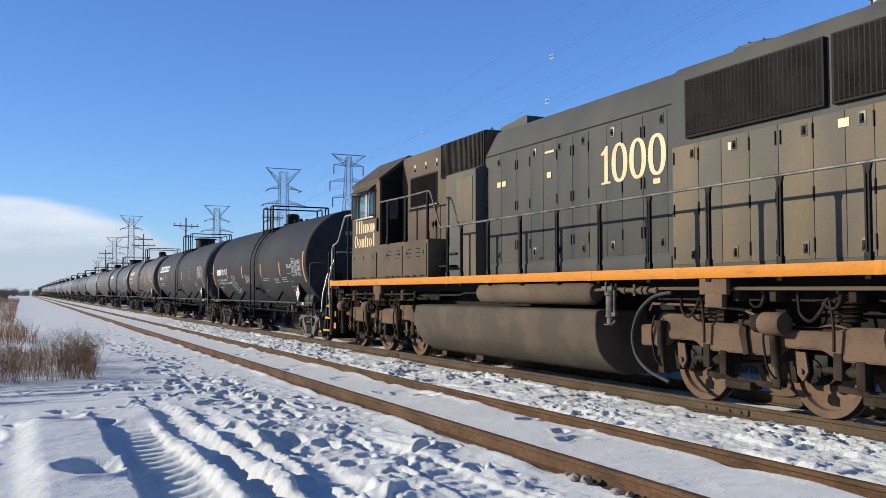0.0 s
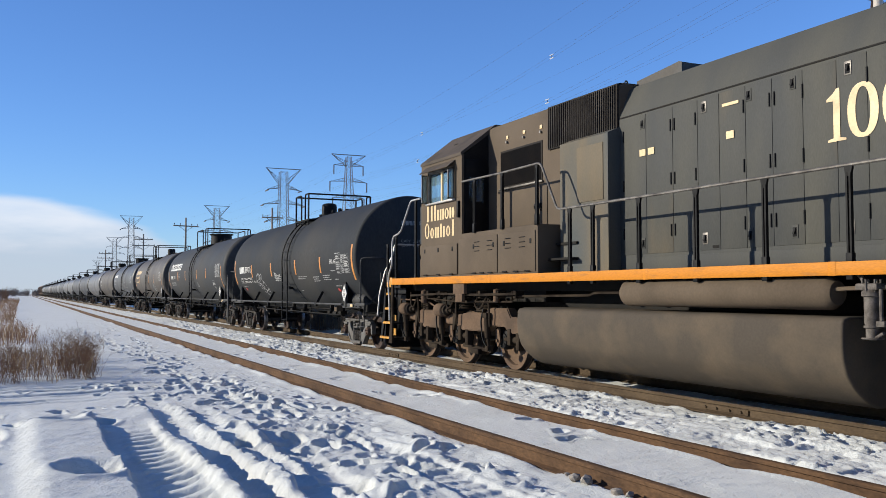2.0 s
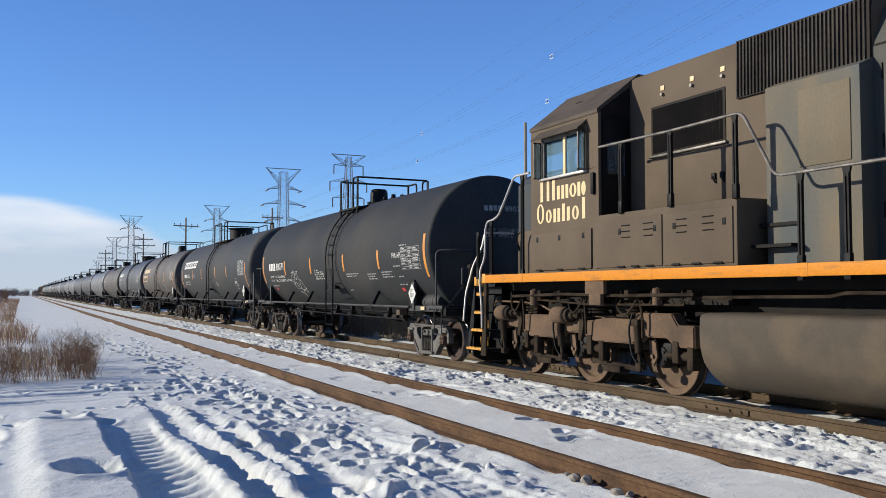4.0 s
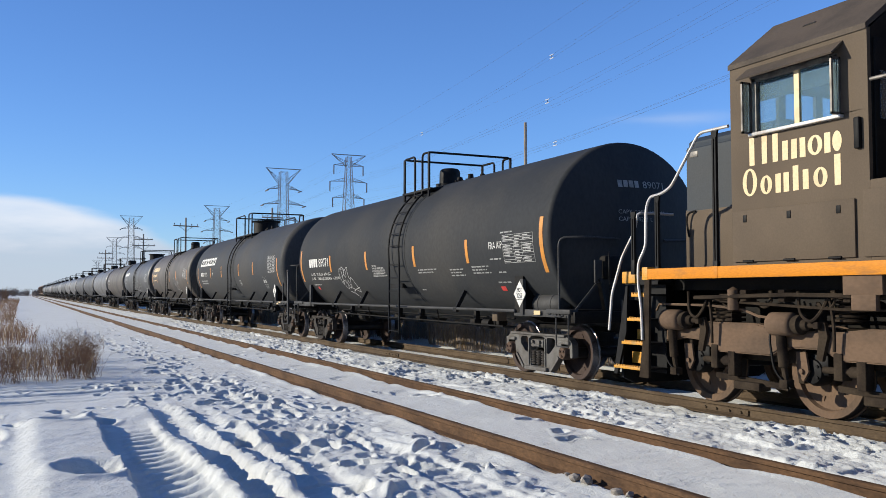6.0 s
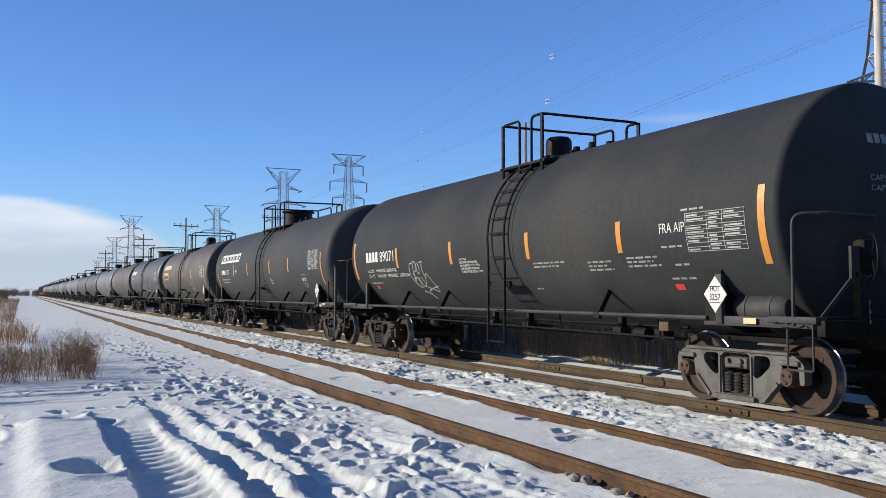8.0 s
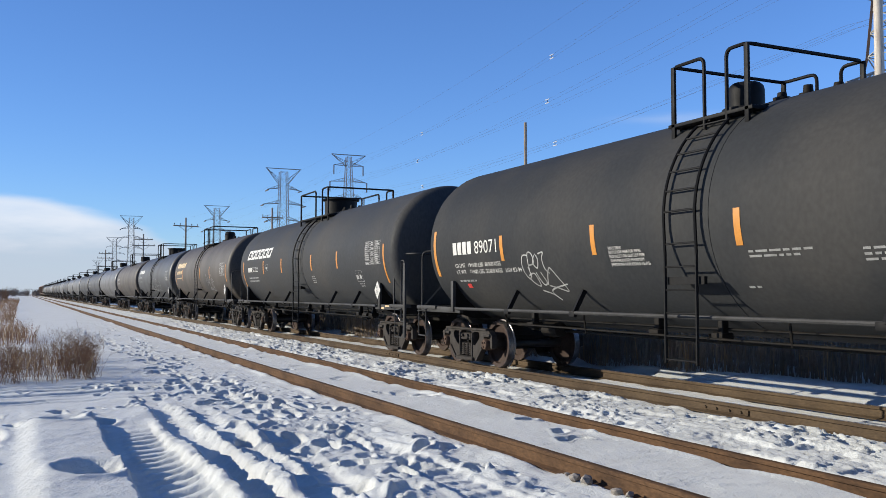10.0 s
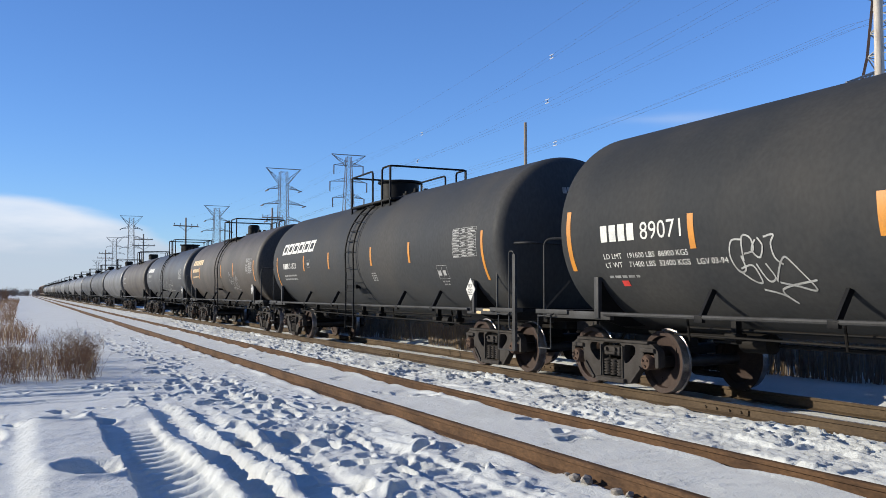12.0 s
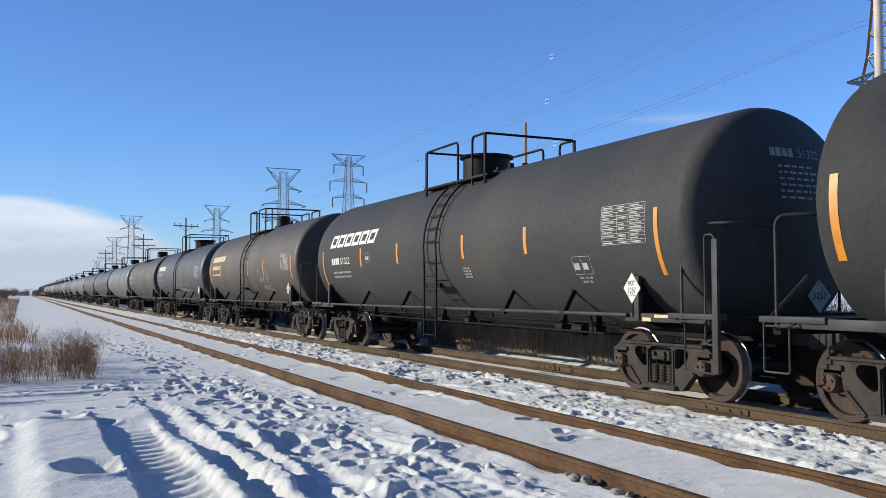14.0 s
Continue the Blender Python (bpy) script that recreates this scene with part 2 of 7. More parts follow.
WEATHERED = material("weathered_steel", (0.060, 0.040, 0.033), 0.75, vary=0.2, second=(0.08, 0.05, 0.04), scale=0.6, fine=6, bump=0)
WIRE = plain("conductor", (0.07, 0.08, 0.10), 0.5, 0.3)
SPACER = plain("spacer_pale", (0.55, 0.57, 0.6), 0.5)
CERAMIC = plain("insulator", (0.10, 0.09, 0.09), 0.4)


def reed_stuff(name, base, second, scale):
    """Dry stems and leaves, thin enough to glow a little against the light."""
    m = material(name, base, 0.85, vary=0.25, second=second, scale=scale, fine=9, bump=0, amount=0.5)
    n, l = m.node_tree.nodes, m.node_tree.links
    b, out = n["Principled BSDF"], n["Material Output"]
    tr, mx = n.new("ShaderNodeBsdfTranslucent"), n.new("ShaderNodeMixShader")
    mx.inputs[0].default_value = 0.4
    l.new(b.inputs["Base Color"].links[0].from_socket, tr.inputs[0])
    l.new(b.outputs[0], mx.inputs[1])
    l.new(tr.outputs[0], mx.inputs[2])
    l.new(mx.outputs[0], out.inputs[0])
    return m


STRAW = reed_stuff("dry_reed", (0.50, 0.36, 0.21), (0.36, 0.25, 0.15), 1.3)
STRAW_DARK = reed_stuff("dry_reed_dark", (0.25, 0.175, 0.115), (0.17, 0.12, 0.08), 1.0)
STALK = reed_stuff("dead_stalk", (0.25, 0.150, 0.095), (0.16, 0.098, 0.065), 1.5)
REED_BROWN = reed_stuff("brown_reed", (0.34, 0.275, 0.215), (0.25, 0.20, 0.155), 1.2)
BRUSH = material("brush_earth", (0.17, 0.135, 0.105), 0.95, vary=0.4, second=(0.22, 0.175, 0.13), scale=2.5, fine=14, bump=0.4, bump_size=0.05, streak=(3, 3, 0.35))
# distance haze is put into this lighter wood colour
FAR_WOOD = material("far_wood", (0.20, 0.17, 0.155), 0.95, vary=0.3, second=(0.14, 0.12, 0.11), scale=0.05, fine=0.6, bump=0)
HOPPER_TAN = material("hopper_tan", (0.26, 0.21, 0.155), 0.7, vary=0.2, second=(0.17, 0.12, 0.08), scale=0.7, fine=10, bump=0)
BOX_BROWN = material("boxcar_brown", (0.13, 0.062, 0.042), 0.7, vary=0.2, second=(0.08, 0.045, 0.033), scale=0.7, fine=10, bump=0)
STONE = material("ballast_stone", (0.30, 0.27, 0.235), 0.85, vary=0.3, second=(0.19, 0.165, 0.14), scale=9, fine=60, bump=0.3)
GLASS = bpy.data.materials.new("window_glass")
GLASS.use_nodes = True
_g = GLASS.node_tree.nodes["Principled BSDF"]
_g.inputs["Base Color"].default_value = (0.32, 0.47, 0.55, 1)
_g.inputs["Roughness"].default_value = 0.03
_g.inputs["Transmission Weight"].default_value = 0.85


# ---------------------------------------------------------------- mesh tools
def box(bm, x0, x1, y0, y1, z0, z1, bevel=0.0):
    r = bmesh.ops.create_cube(bm, size=1, matrix=Matrix.Translation(((x0 + x1) / 2, (y0 + y1) / 2, (z0 + z1) / 2))
                              @ Matrix.Diagonal((abs(x1 - x0), abs(y1 - y0), abs(z1 - z0), 1)))
    if bevel:
        es = list({e for v in r["verts"] for e in v.link_edges})
        bmesh.ops.bevel(bm, geom=es, offset=bevel, segments=2, affect="EDGES", profile=0.5)
    return bm


def rod(bm, a, b, r, seg=8, r2=None):
    """A round bar from a to b."""
    a, b = Vector(a), Vector(b)
    d = b - a
    m = Matrix.Translation((a + b) / 2) @ d.to_track_quat("Z", "Y").to_matrix().to_4x4()
    bmesh.ops.create_cone(bm, cap_ends=True, segments=seg, radius1=r, radius2=r if r2 is None else r2, depth=d.length, matrix=m)
    return bm


def bar(bm, a, b, w, h, up=(0, 0, 1)):
    """A square bar of width w and height h from a to b."""
    a, b = Vector(a), Vector(b)
    d = (b - a).normalized()
    s = d.cross(Vector(up))
    if s.length < 1e-4:
        s = d.cross(Vector((1, 0, 0)))
    s.normalize()
    u = s.cross(d)
    vs = [bm.verts.new(p + s * (i * w / 2) + u * (j * h / 2)) for p in (a, b) for i, j in ((-1, -1), (1, -1), (1, 1), (-1, 1))]
    for f in ((0, 1, 2, 3), (7, 6, 5, 4), (0, 4, 5, 1), (1, 5, 6, 2), (2, 6, 7, 3), (3, 7, 4, 0)):
        bm.faces.new([vs[i] for i in f])
    return bm


def tube(bm, pts, r, seg=6, closed=False):
    """A bent pipe along pts."""
    pts = [Vector(p) for p in pts]
    n = len(pts)
    rings, side = [], None
    for i, p in enumerate(pts):
        a = pts[i - 1] if i or closed else p
        b = pts[(i + 1) % n] if i < n - 1 or closed else p
        d = (b - a).normalized()
        if side is None:
            side = d.cross(Vector((0.31, 0.23, 0.92)))
        side = (side - d * side.dot(d)).normalized()
        up = d.cross(side)
        rings.append([bm.verts.new(p + (side * math.cos(k * math.tau / seg) + up * math.sin(k * math.tau / seg)) * r) for k in range(seg)])
    for i in range(n if closed else n - 1):
        A, B = rings[i], rings[(i + 1) % n]
        for k in range(seg):
            bm.faces.new((A[k], A[(k + 1) % seg], B[(k + 1) % seg], B[k]))
    if not closed:
        bm.faces.new(rings[0][::-1])
        bm.faces.new(rings[-1])
    return bm


def rounded(pts, r, steps=4):
    """The polyline pts with its corners rounded to radius r."""
    pts = [Vector(p) for p in pts]
    out = [pts[0]]
    for a, p, b in zip(pts, pts[1:], pts[2:]):
        u, v = (a - p), (b - p)
        k = min(r, u.length * 0.45, v.length * 0.45)
        u, v = p + u.normalized() * k, p + v.normalized() * k
        out += [(u * (1 - s) + p * s) * (1 - s) + (p * (1 - s) + v * s) * s for s in [i / steps for i in range(steps + 1)]]
    return out + [pts[-1]]


def prism(bm, outline, axis, a, b):
    """The flat outline (pairs) pushed from a to b along axis 'x', 'y' or 'z'."""
    def at(p, k):
        return {"x": (k, p[0], p[1]), "y": (p[0], k, p[1]), "z": (p[0], p[1], k)}[axis]
    A = [bm.verts.new(at(p, a)) for p in outline]
    B = [bm.verts.new(at(p, b)) for p in outline]
    n = len(outline)
    fs = [bm.faces.new(A), bm.faces.new(B[::-1])]
    fs += [bm.faces.new((A[i], B[i], B[(i + 1) % n], A[(i + 1) % n])) for i in range(n)]
    bmesh.ops.recalc_face_normals(bm, faces=fs)
    return bm


def lathe_y(bm, profile, seg=48, x=0.0, z=0.0):
    """A body of revolution about an axis along y; profile: pairs of y and radius."""
    rings = []
    for y, r in profile:
        if r < 1e-4:
            rings.append([bm.verts.new((x, y, z))])
        else:
            rings.append([bm.verts.new((x + r * math.cos(k * math.tau / seg), y, z + r * math.sin(k * math.tau / seg))) for k in range(seg)])
    fs = []
    for A, B in zip(rings, rings[1:]):
        for k in range(seg):
            a, b = (A[k % len(A)], A[(k + 1) % len(A)]), (B[k % len(B)], B[(k + 1) % len(B)])
            vs = list(dict.fromkeys((a[0], a[1], b[1], b[0])))
            if len(vs) > 2:
                fs.append(bm.faces.new(vs))
    bmesh.ops.recalc_face_normals(bm, faces=fs)
    return bm


def lathe_x(bm, profile, seg=32, y=0.0, z=0.0):
    """A body of revolution about an axis along x; profile: pairs of x and radius."""
    k = bmesh.new()
    lathe_y(k, profile, seg)
    bmesh.ops.transform(k, matrix=Matrix.Translation((0, y, z)) @ Matrix(((0, 1, 0, 0), (-1, 0, 0, 0), (0, 0, 1, 0), (0, 0, 0, 1))), verts=k.verts)
    me = bpy.data.meshes.new("tmp")
    k.to_mesh(me)
    k.free()
    bm.from_mesh(me)
    bpy.data.meshes.remove(me)
    return bm


def lathe_z(bm, profile, seg=24, x=0.0, y=0.0):
    k = bmesh.new()
    lathe_y(k, profile, seg)
    bmesh.ops.transform(k, matrix=Matrix.Translation((x, y, 0)) @ Matrix(((1, 0, 0, 0), (0, 0, -1, 0), (0, 1, 0, 0), (0, 0, 0, 1))), verts=k.verts)
    me = bpy.data.meshes.new("tmp")
    k.to_mesh(me)
    k.free()
    bm.from_mesh(me)
    bpy.data.meshes.remove(me)
    return bm


def finish(name, bm, mat, smooth=40):
    me = bpy.data.meshes.new(name)
    bm.to_mesh(me)
    bm.free()
    for m in mat if isinstance(mat, (list, tuple)) else [mat]:
        me.materials.append(m)
    if smooth:
        me.polygons.foreach_set("use_smooth", [True] * len(me.polygons))
        me.set_sharp_from_angle(angle=radians(smooth))
    return new(name, me)


def part(name, bm, mat, parent, label="", smooth=40):
    ob = finish(name, bm, mat, smooth)
    ob.parent = parent
    if label:
        ob["label"] = label
    return ob


def thing(name, label, category, group="", kind="", at=(0, 0, 0)):
    ob = new(name)
    ob.location = at
    return tagged(ob, label, category, group, kind)


from mathutils.geometry import tessellate_polygon

B = bmesh.new


def outlines(text):
    """The filled outlines of a text in the built-in font, one unit high."""
    cu = bpy.data.curves.new("letters", "FONT")
    cu.body, cu.size, cu.resolution_u = text, 1 / 0.70, 3
    ob = new("letters", cu)
    me = bpy.data.meshes.new_from_object(ob.evaluated_get(bpy.context.evaluated_depsgraph_get()))
    vs, fs = [(v.co.x, v.co.y) for v in me.vertices], [tuple(p.vertices) for p in me.polygons]
    bpy.data.objects.remove(ob)
    bpy.data.curves.remove(cu)
    bpy.data.meshes.remove(me)
    lo = min(v[0] for v in vs)
    return [(a - lo, b) for a, b in vs], fs


VENT_LINES = ("VENT TANK", "EXTERIOR HEATER PIPES", "NO INLET OR OUTLET PIPE", "CAPS REQUIRED, MAXIMUM", "PRESSURE FOR COILS 150PSI")
FONT = {t: outlines(t) for t in ("89071", "51322", "3257", "HOT", "FRA AIP", "LD LMT   191600 LBS  86900 KGS", "LT WT    71400 LBS  32400 KGS", "LGV 03-94",
                                 "CAPY  23575 US GAL", "CAPY  89241 L", *VENT_LINES)}


def letters(text, height, wide=None):
    """A text's outlines, baseline at 0 and left end at 0, height high, and its width."""
    vs, fs = FONT[text]
    w = max(v[0] for v in vs)
    k = wide / w if wide else height
    return [(a * k, b * height) for a, b in vs], fs, w * k
# ---------------------------------------------------------------- ground
def smooth(a, b, x):
    t = np.clip((x - a) / (b - a), 0, 1)
    return t * t * (3 - 2 * t)


LATTICES = {s: np.random.RandomState(s).rand(256, 256) for s in range(1, 20)}


def value_noise(x, y, seed):
    g = LATTICES[seed]
    xi, yi = np.floor(x).astype(int), np.floor(y).astype(int)
    u, v = x - xi, y - yi
    u, v = u * u * (3 - 2 * u), v * v * (3 - 2 * v)
    a, b = g[xi % 256, yi % 256], g[(xi + 1) % 256, yi % 256]
    c, d = g[xi % 256, (yi + 1) % 256], g[(xi + 1) % 256, (yi + 1) % 256]
    return (a * (1 - u) + b * u) * (1 - v) + (c * (1 - u) + d * u) * v - 0.5


def billow(x, y, seed):
    """Rounded lumps with creases between them."""
    return np.abs(value_noise(x, y, seed)) * 2 + 0.5 * np.abs(value_noise(x * 2.1 + 3.3, y * 2.1, seed + 1)) * 2 - 0.6


def footprints():
    """Holes trodden along the near track and across to it: x, y, turn, length, depth."""
    rnd = random.Random(5)
    out = []

    def tread(n, at, spread, y0, y1, power, size, deep):
        for i in range(n):
            y = y0 + (y1 - y0) * rnd.random() ** power
            out.append((at(y) + rnd.gauss(0, spread), y, rnd.gauss(0.1, 0.45), size * rnd.uniform(0.8, 1.3), deep * rnd.uniform(0.6, 1.3)))
    tread(66, lambda y: 3.0 - 0.02 * max(0, y - 14), 0.42, 5.6, 17, 0.9, 0.20, 0.065)
    tread(100, lambda y: 2.78 - 0.013 * max(0, y - 18), 0.20, 15, 45, 1.2, 0.19, 0.085)
    tread(80, lambda y: 3.40 + 0.012 * max(0, y - 18), 0.22, 10, 50, 1.3, 0.17, 0.075)
    tread(26, lambda y: 1.7, 0.5, 13.2, 17.5, 1.0, 0.16, 0.06)
    tread(16, lambda y: -0.5, 0.6, 7.5, 17, 1.0, 0.16, 0.05)
    tread(14, lambda y: 5.3, 0.32, 7.5, 24, 1.0, 0.18, 0.07)
    tread(12, lambda y: 4.1, 0.12, 7.0, 14, 1.0, 0.15, 0.05)
    return [f for f in out if not 4.30 < f[0] < 4.75]


def ground_height(x, y):
    near = 1 - smooth(60, 160, np.hypot(x, y))
    z = np.full(x.shape, -0.185)
    z += 0.05 * value_noise(x * 0.5, y * 0.35, 1) * near
    # the bank towards the reeds on the near side, falling away from the line
    z -= (0.25 * smooth(-1.0, -7.0, x) + 0.38 * smooth(2.6, -3.5, x) * smooth(18.5, 24, y)) * near
    # a low drift in front of the reeds beyond the train
    z += 0.22 * smooth(10.5, 11.5, x + 0.3 * value_noise(y * 0.4, x * 0.2, 7)) * (1 - smooth(30, 40, x)) * near
    # rough, trodden snow
    wx, wy = x + 0.16 * value_noise(x * 2.3, y * 1.7, 18), y + 0.22 * value_noise(x * 1.7, y * 1.3, 19)
    rough = smooth(1.9, 2.6, x + 0.5 * value_noise(y * 0.5, x, 10)) * (1 - smooth(4.0, 4.4, x)) * (1 - 0.3 * smooth(11, 14, y)) * (1 - 0.65 * smooth(15.5, 21, y))
    between = smooth(6.3, 6.55, x) * (1 - smooth(8.1, 8.35, x))
    inside = smooth(4.6, 4.75, x) * (1 - smooth(5.85, 6.0, x))
    z += near * rough * (0.085 * value_noise(wx * 1.7, wy * 1.0, 2) + 0.036 * billow(wx * 3.2, wy * 1.7, 4) + 0.012 * billow(wx * 8.6, wy * 3.6, 12) + 0.020 * value_noise(wx * 13, wy * 7, 3) + 0.015 * value_noise(wx * 26, wy * 19, 11) * smooth(-0.1, 0.2, value_noise(x * 1.5, y * 0.9, 6)))
    flat = smooth(-0.15, 0.15, value_noise(x * 1.3 + 7, y * 0.7, 12))
    chunk = smooth(-0.06, 0.03, value_noise(wx * 3.6, wy * 1.7, 5)) * 0.034 + (0.35 + 0.65 * flat) * (smooth(-0.05, 0.03, value_noise(wx * 9, wy * 5.5, 16)) * 0.034 + smooth(-0.03, 0.05, value_noise(wx * 19, wy * 13, 10)) * 0.020)
    z += near * between * (0.03 + 0.05 * value_noise(x * 2.5, y * 1.6, 4) + chunk + 0.013 * value_noise(x * 26, y * 17, 15))
    z += near * inside * (0.075 + 0.025 * value_noise(x * 2.0, y * 1.2, 6) - 0.025 * smooth(0.24, 0.34, value_noise(wx * 1.6, wy * 0.7, 13)))
    z += near * (0.010 * value_noise(x * 11, y * 9, 7) + 0.03 * value_noise(x * 2.2, y * 1.0, 8))
    # wind-laid ripples on the untouched drift
    z += near * 0.012 * np.sin(y * 4.1 + 2.5 * value_noise(x * 0.7, y * 0.6, 9) * 4) * smooth(2.2, 1.4, x) * smooth(17.5, 19.5, y) * smooth(60, 25, y)
    # snow heaped against the rails, broken off along the steel
    for r in (NX - 0.75, NX + 0.75, CX - 0.75, CX + 0.75):
        d = np.abs(x - r)
        z += 0.035 * np.exp(-((d - 0.14) / 0.09) ** 2) * (0.4 + value_noise(x * 5, y * 2.4, 9) * 1.8) * near
        z = np.where(d < 0.055 + 0.055 * smooth(-0.3, 0.35, value_noise(y * 3.4, x * 0.0 + r * 9, 17)) + 0.03 * value_noise(y * 11, x * 0 + r, 12), -0.20, z)
    return z


def sheet(lo, hi, fine_lo, fine_hi, step, grow):
    """Coordinates from lo to hi, step apart in the fine stretch and ever wider outside."""
    mid = list(np.arange(fine_lo, fine_hi, step))
    out, d, v = [], step, mid[-1]
    while v < hi:
        d *= grow
        v += d
        out.append(v)
    pre, d, v = [], step, mid[0]
    while v > lo:
        d *= grow
        v -= d
        pre.append(v)
    return np.array(pre[::-1] + mid + out)


def ruts(x, y):
    """Wheel marks beside the track: a slab of untouched crust, a cleated rut, then broken ridges with lesser ruts between them."""
    z = np.zeros(x.shape)
    jag = 0.05 * value_noise(x * 7, y * 7, 14) + 0.03 * value_noise(x * 17, y * 15, 15)
    live = smooth(15.0, 13.0, y)
    # the slab and its broken far end
    s = x + 0.10 * value_noise(y * 0.5, x * 0.1, 11) + 0.6 * jag
    end = smooth(12.9, 12.5, y + 3 * jag + 0.5 * value_noise(x * 2, y, 12))
    z += 0.108 * smooth(-0.06, 0.28, s) * smooth(0.935, 0.885, s) * end
    z += 0.075 * (0.45 - s) * smooth(0.0, 0.24, s) * smooth(0.96, 0.90, s) * end
    z += 0.03 * smooth(0.9, 0.2, s) * smooth(0.0, 0.2, s) * (1 - end) * live
    # the rut, pressed flat, with cleats on its far half
    cleat = np.tanh(2.2 * np.sin(y * 22.4 + 9 * (s - 1.3) ** 2 + 3 * jag))
    z -= 0.074 * smooth(0.90, 0.95, s) * smooth(1.56, 1.48, s) * live * smooth(12.3, 11.2, y + 2 * jag)
    z += 0.030 * cleat * smooth(1.06, 1.16, s) * smooth(1.62, 1.48, s) * smooth(12.0, 10.5, y)
    # ridges: gentle towards the slab, steep on the far side, broken into lumps
    for c, high, left, right, seed, y1, sag in ((1.60, 0.085, 0.22, 0.035, 2, 14.2, 0.085), (2.06, 0.085, 0.19, 0.045, 3, 13.0, 0.070), (2.44, 0.070, 0.14, 0.06, 4, 11.6, 0.04), (-0.62, 0.05, 0.12, 0.06, 6, 14.0, 0.04)):
        m = c + 0.10 * value_noise(y * 0.45, x * 0 + c, seed + 5) + 0.07 * value_noise(y * 1.7, x * 0 + c, seed + 6) + 1.1 * jag
        lump = 0.35 + 0.65 * smooth(-0.22, 0.12, value_noise(y * 1.15, x * 1.2, seed)) + 0.9 * value_noise(y * 3.6, x * 4, seed + 8)
        d = x - m
        up = np.where(d < 0, np.exp(-(d / left) ** 2), np.exp(-(d / right) ** 2))
        fade = smooth(y1 + 1.5, y1 - 2.0, y)
        z += fade * (high * (1.1 - 0.45 * smooth(9.0, 11.5, y)) * np.maximum(lump, 0.05) * up - sag * (1.35 - 0.5 * smooth(8.5, 11.0, y)) * smooth(0.03, 0.10, d) * smooth(0.42, 0.28, d))
    # another cleated track by the siding
    t = x - 3.52 - 0.10 * value_noise(y * 0.6, x * 0, 9)
    z += smooth(10.6, 9.0, y) * (-0.045 * smooth(-0.24, -0.17, t) * smooth(0.24, 0.17, t) + 0.012 * np.tanh(2 * np.sin(y * 24 - 3 * t)) * smooth(0.2, 0.15, np.abs(t)))
    z += smooth(11.5, 9.5, y) * 0.06 * np.exp(-((t - 0.36 - jag) / 0.10) ** 2) * (0.5 + value_noise(y * 2.5, x * 3, 7) * 1.3)
    # hollows where someone stepped through the crust
    for fx, fy, lx, ly, deep in ((0.58, 8.60, 0.28, 0.36, 0.105), (0.45, 12.35, 0.34, 0.42, 0.085), (0.95, 12.2, 0.2, 0.25, 0.06), (-0.35, 11.6, 0.2, 0.6, 0.07), (-0.35, 9.8, 0.14, 0.25, 0.06)):
        r = np.hypot((x - fx) / lx, (y - fy) / ly) + 2.2 * jag
        z -= deep * (1 - smooth(0.75, 1.05, r)) - 0.25 * deep * np.exp(-((r - 1.25) / 0.2) ** 2)
    for fx, fy, k, high in ((0.80, 12.9, 0.12, 0.06), (0.92, 11.6, 0.07, 0.05), (0.92, 8.9, 0.08, 0.04)):
        z += high * np.exp(-(((x - fx) / k) ** 2 + ((y - fy) / k) ** 2)) * (1 + 6 * jag)
    return z


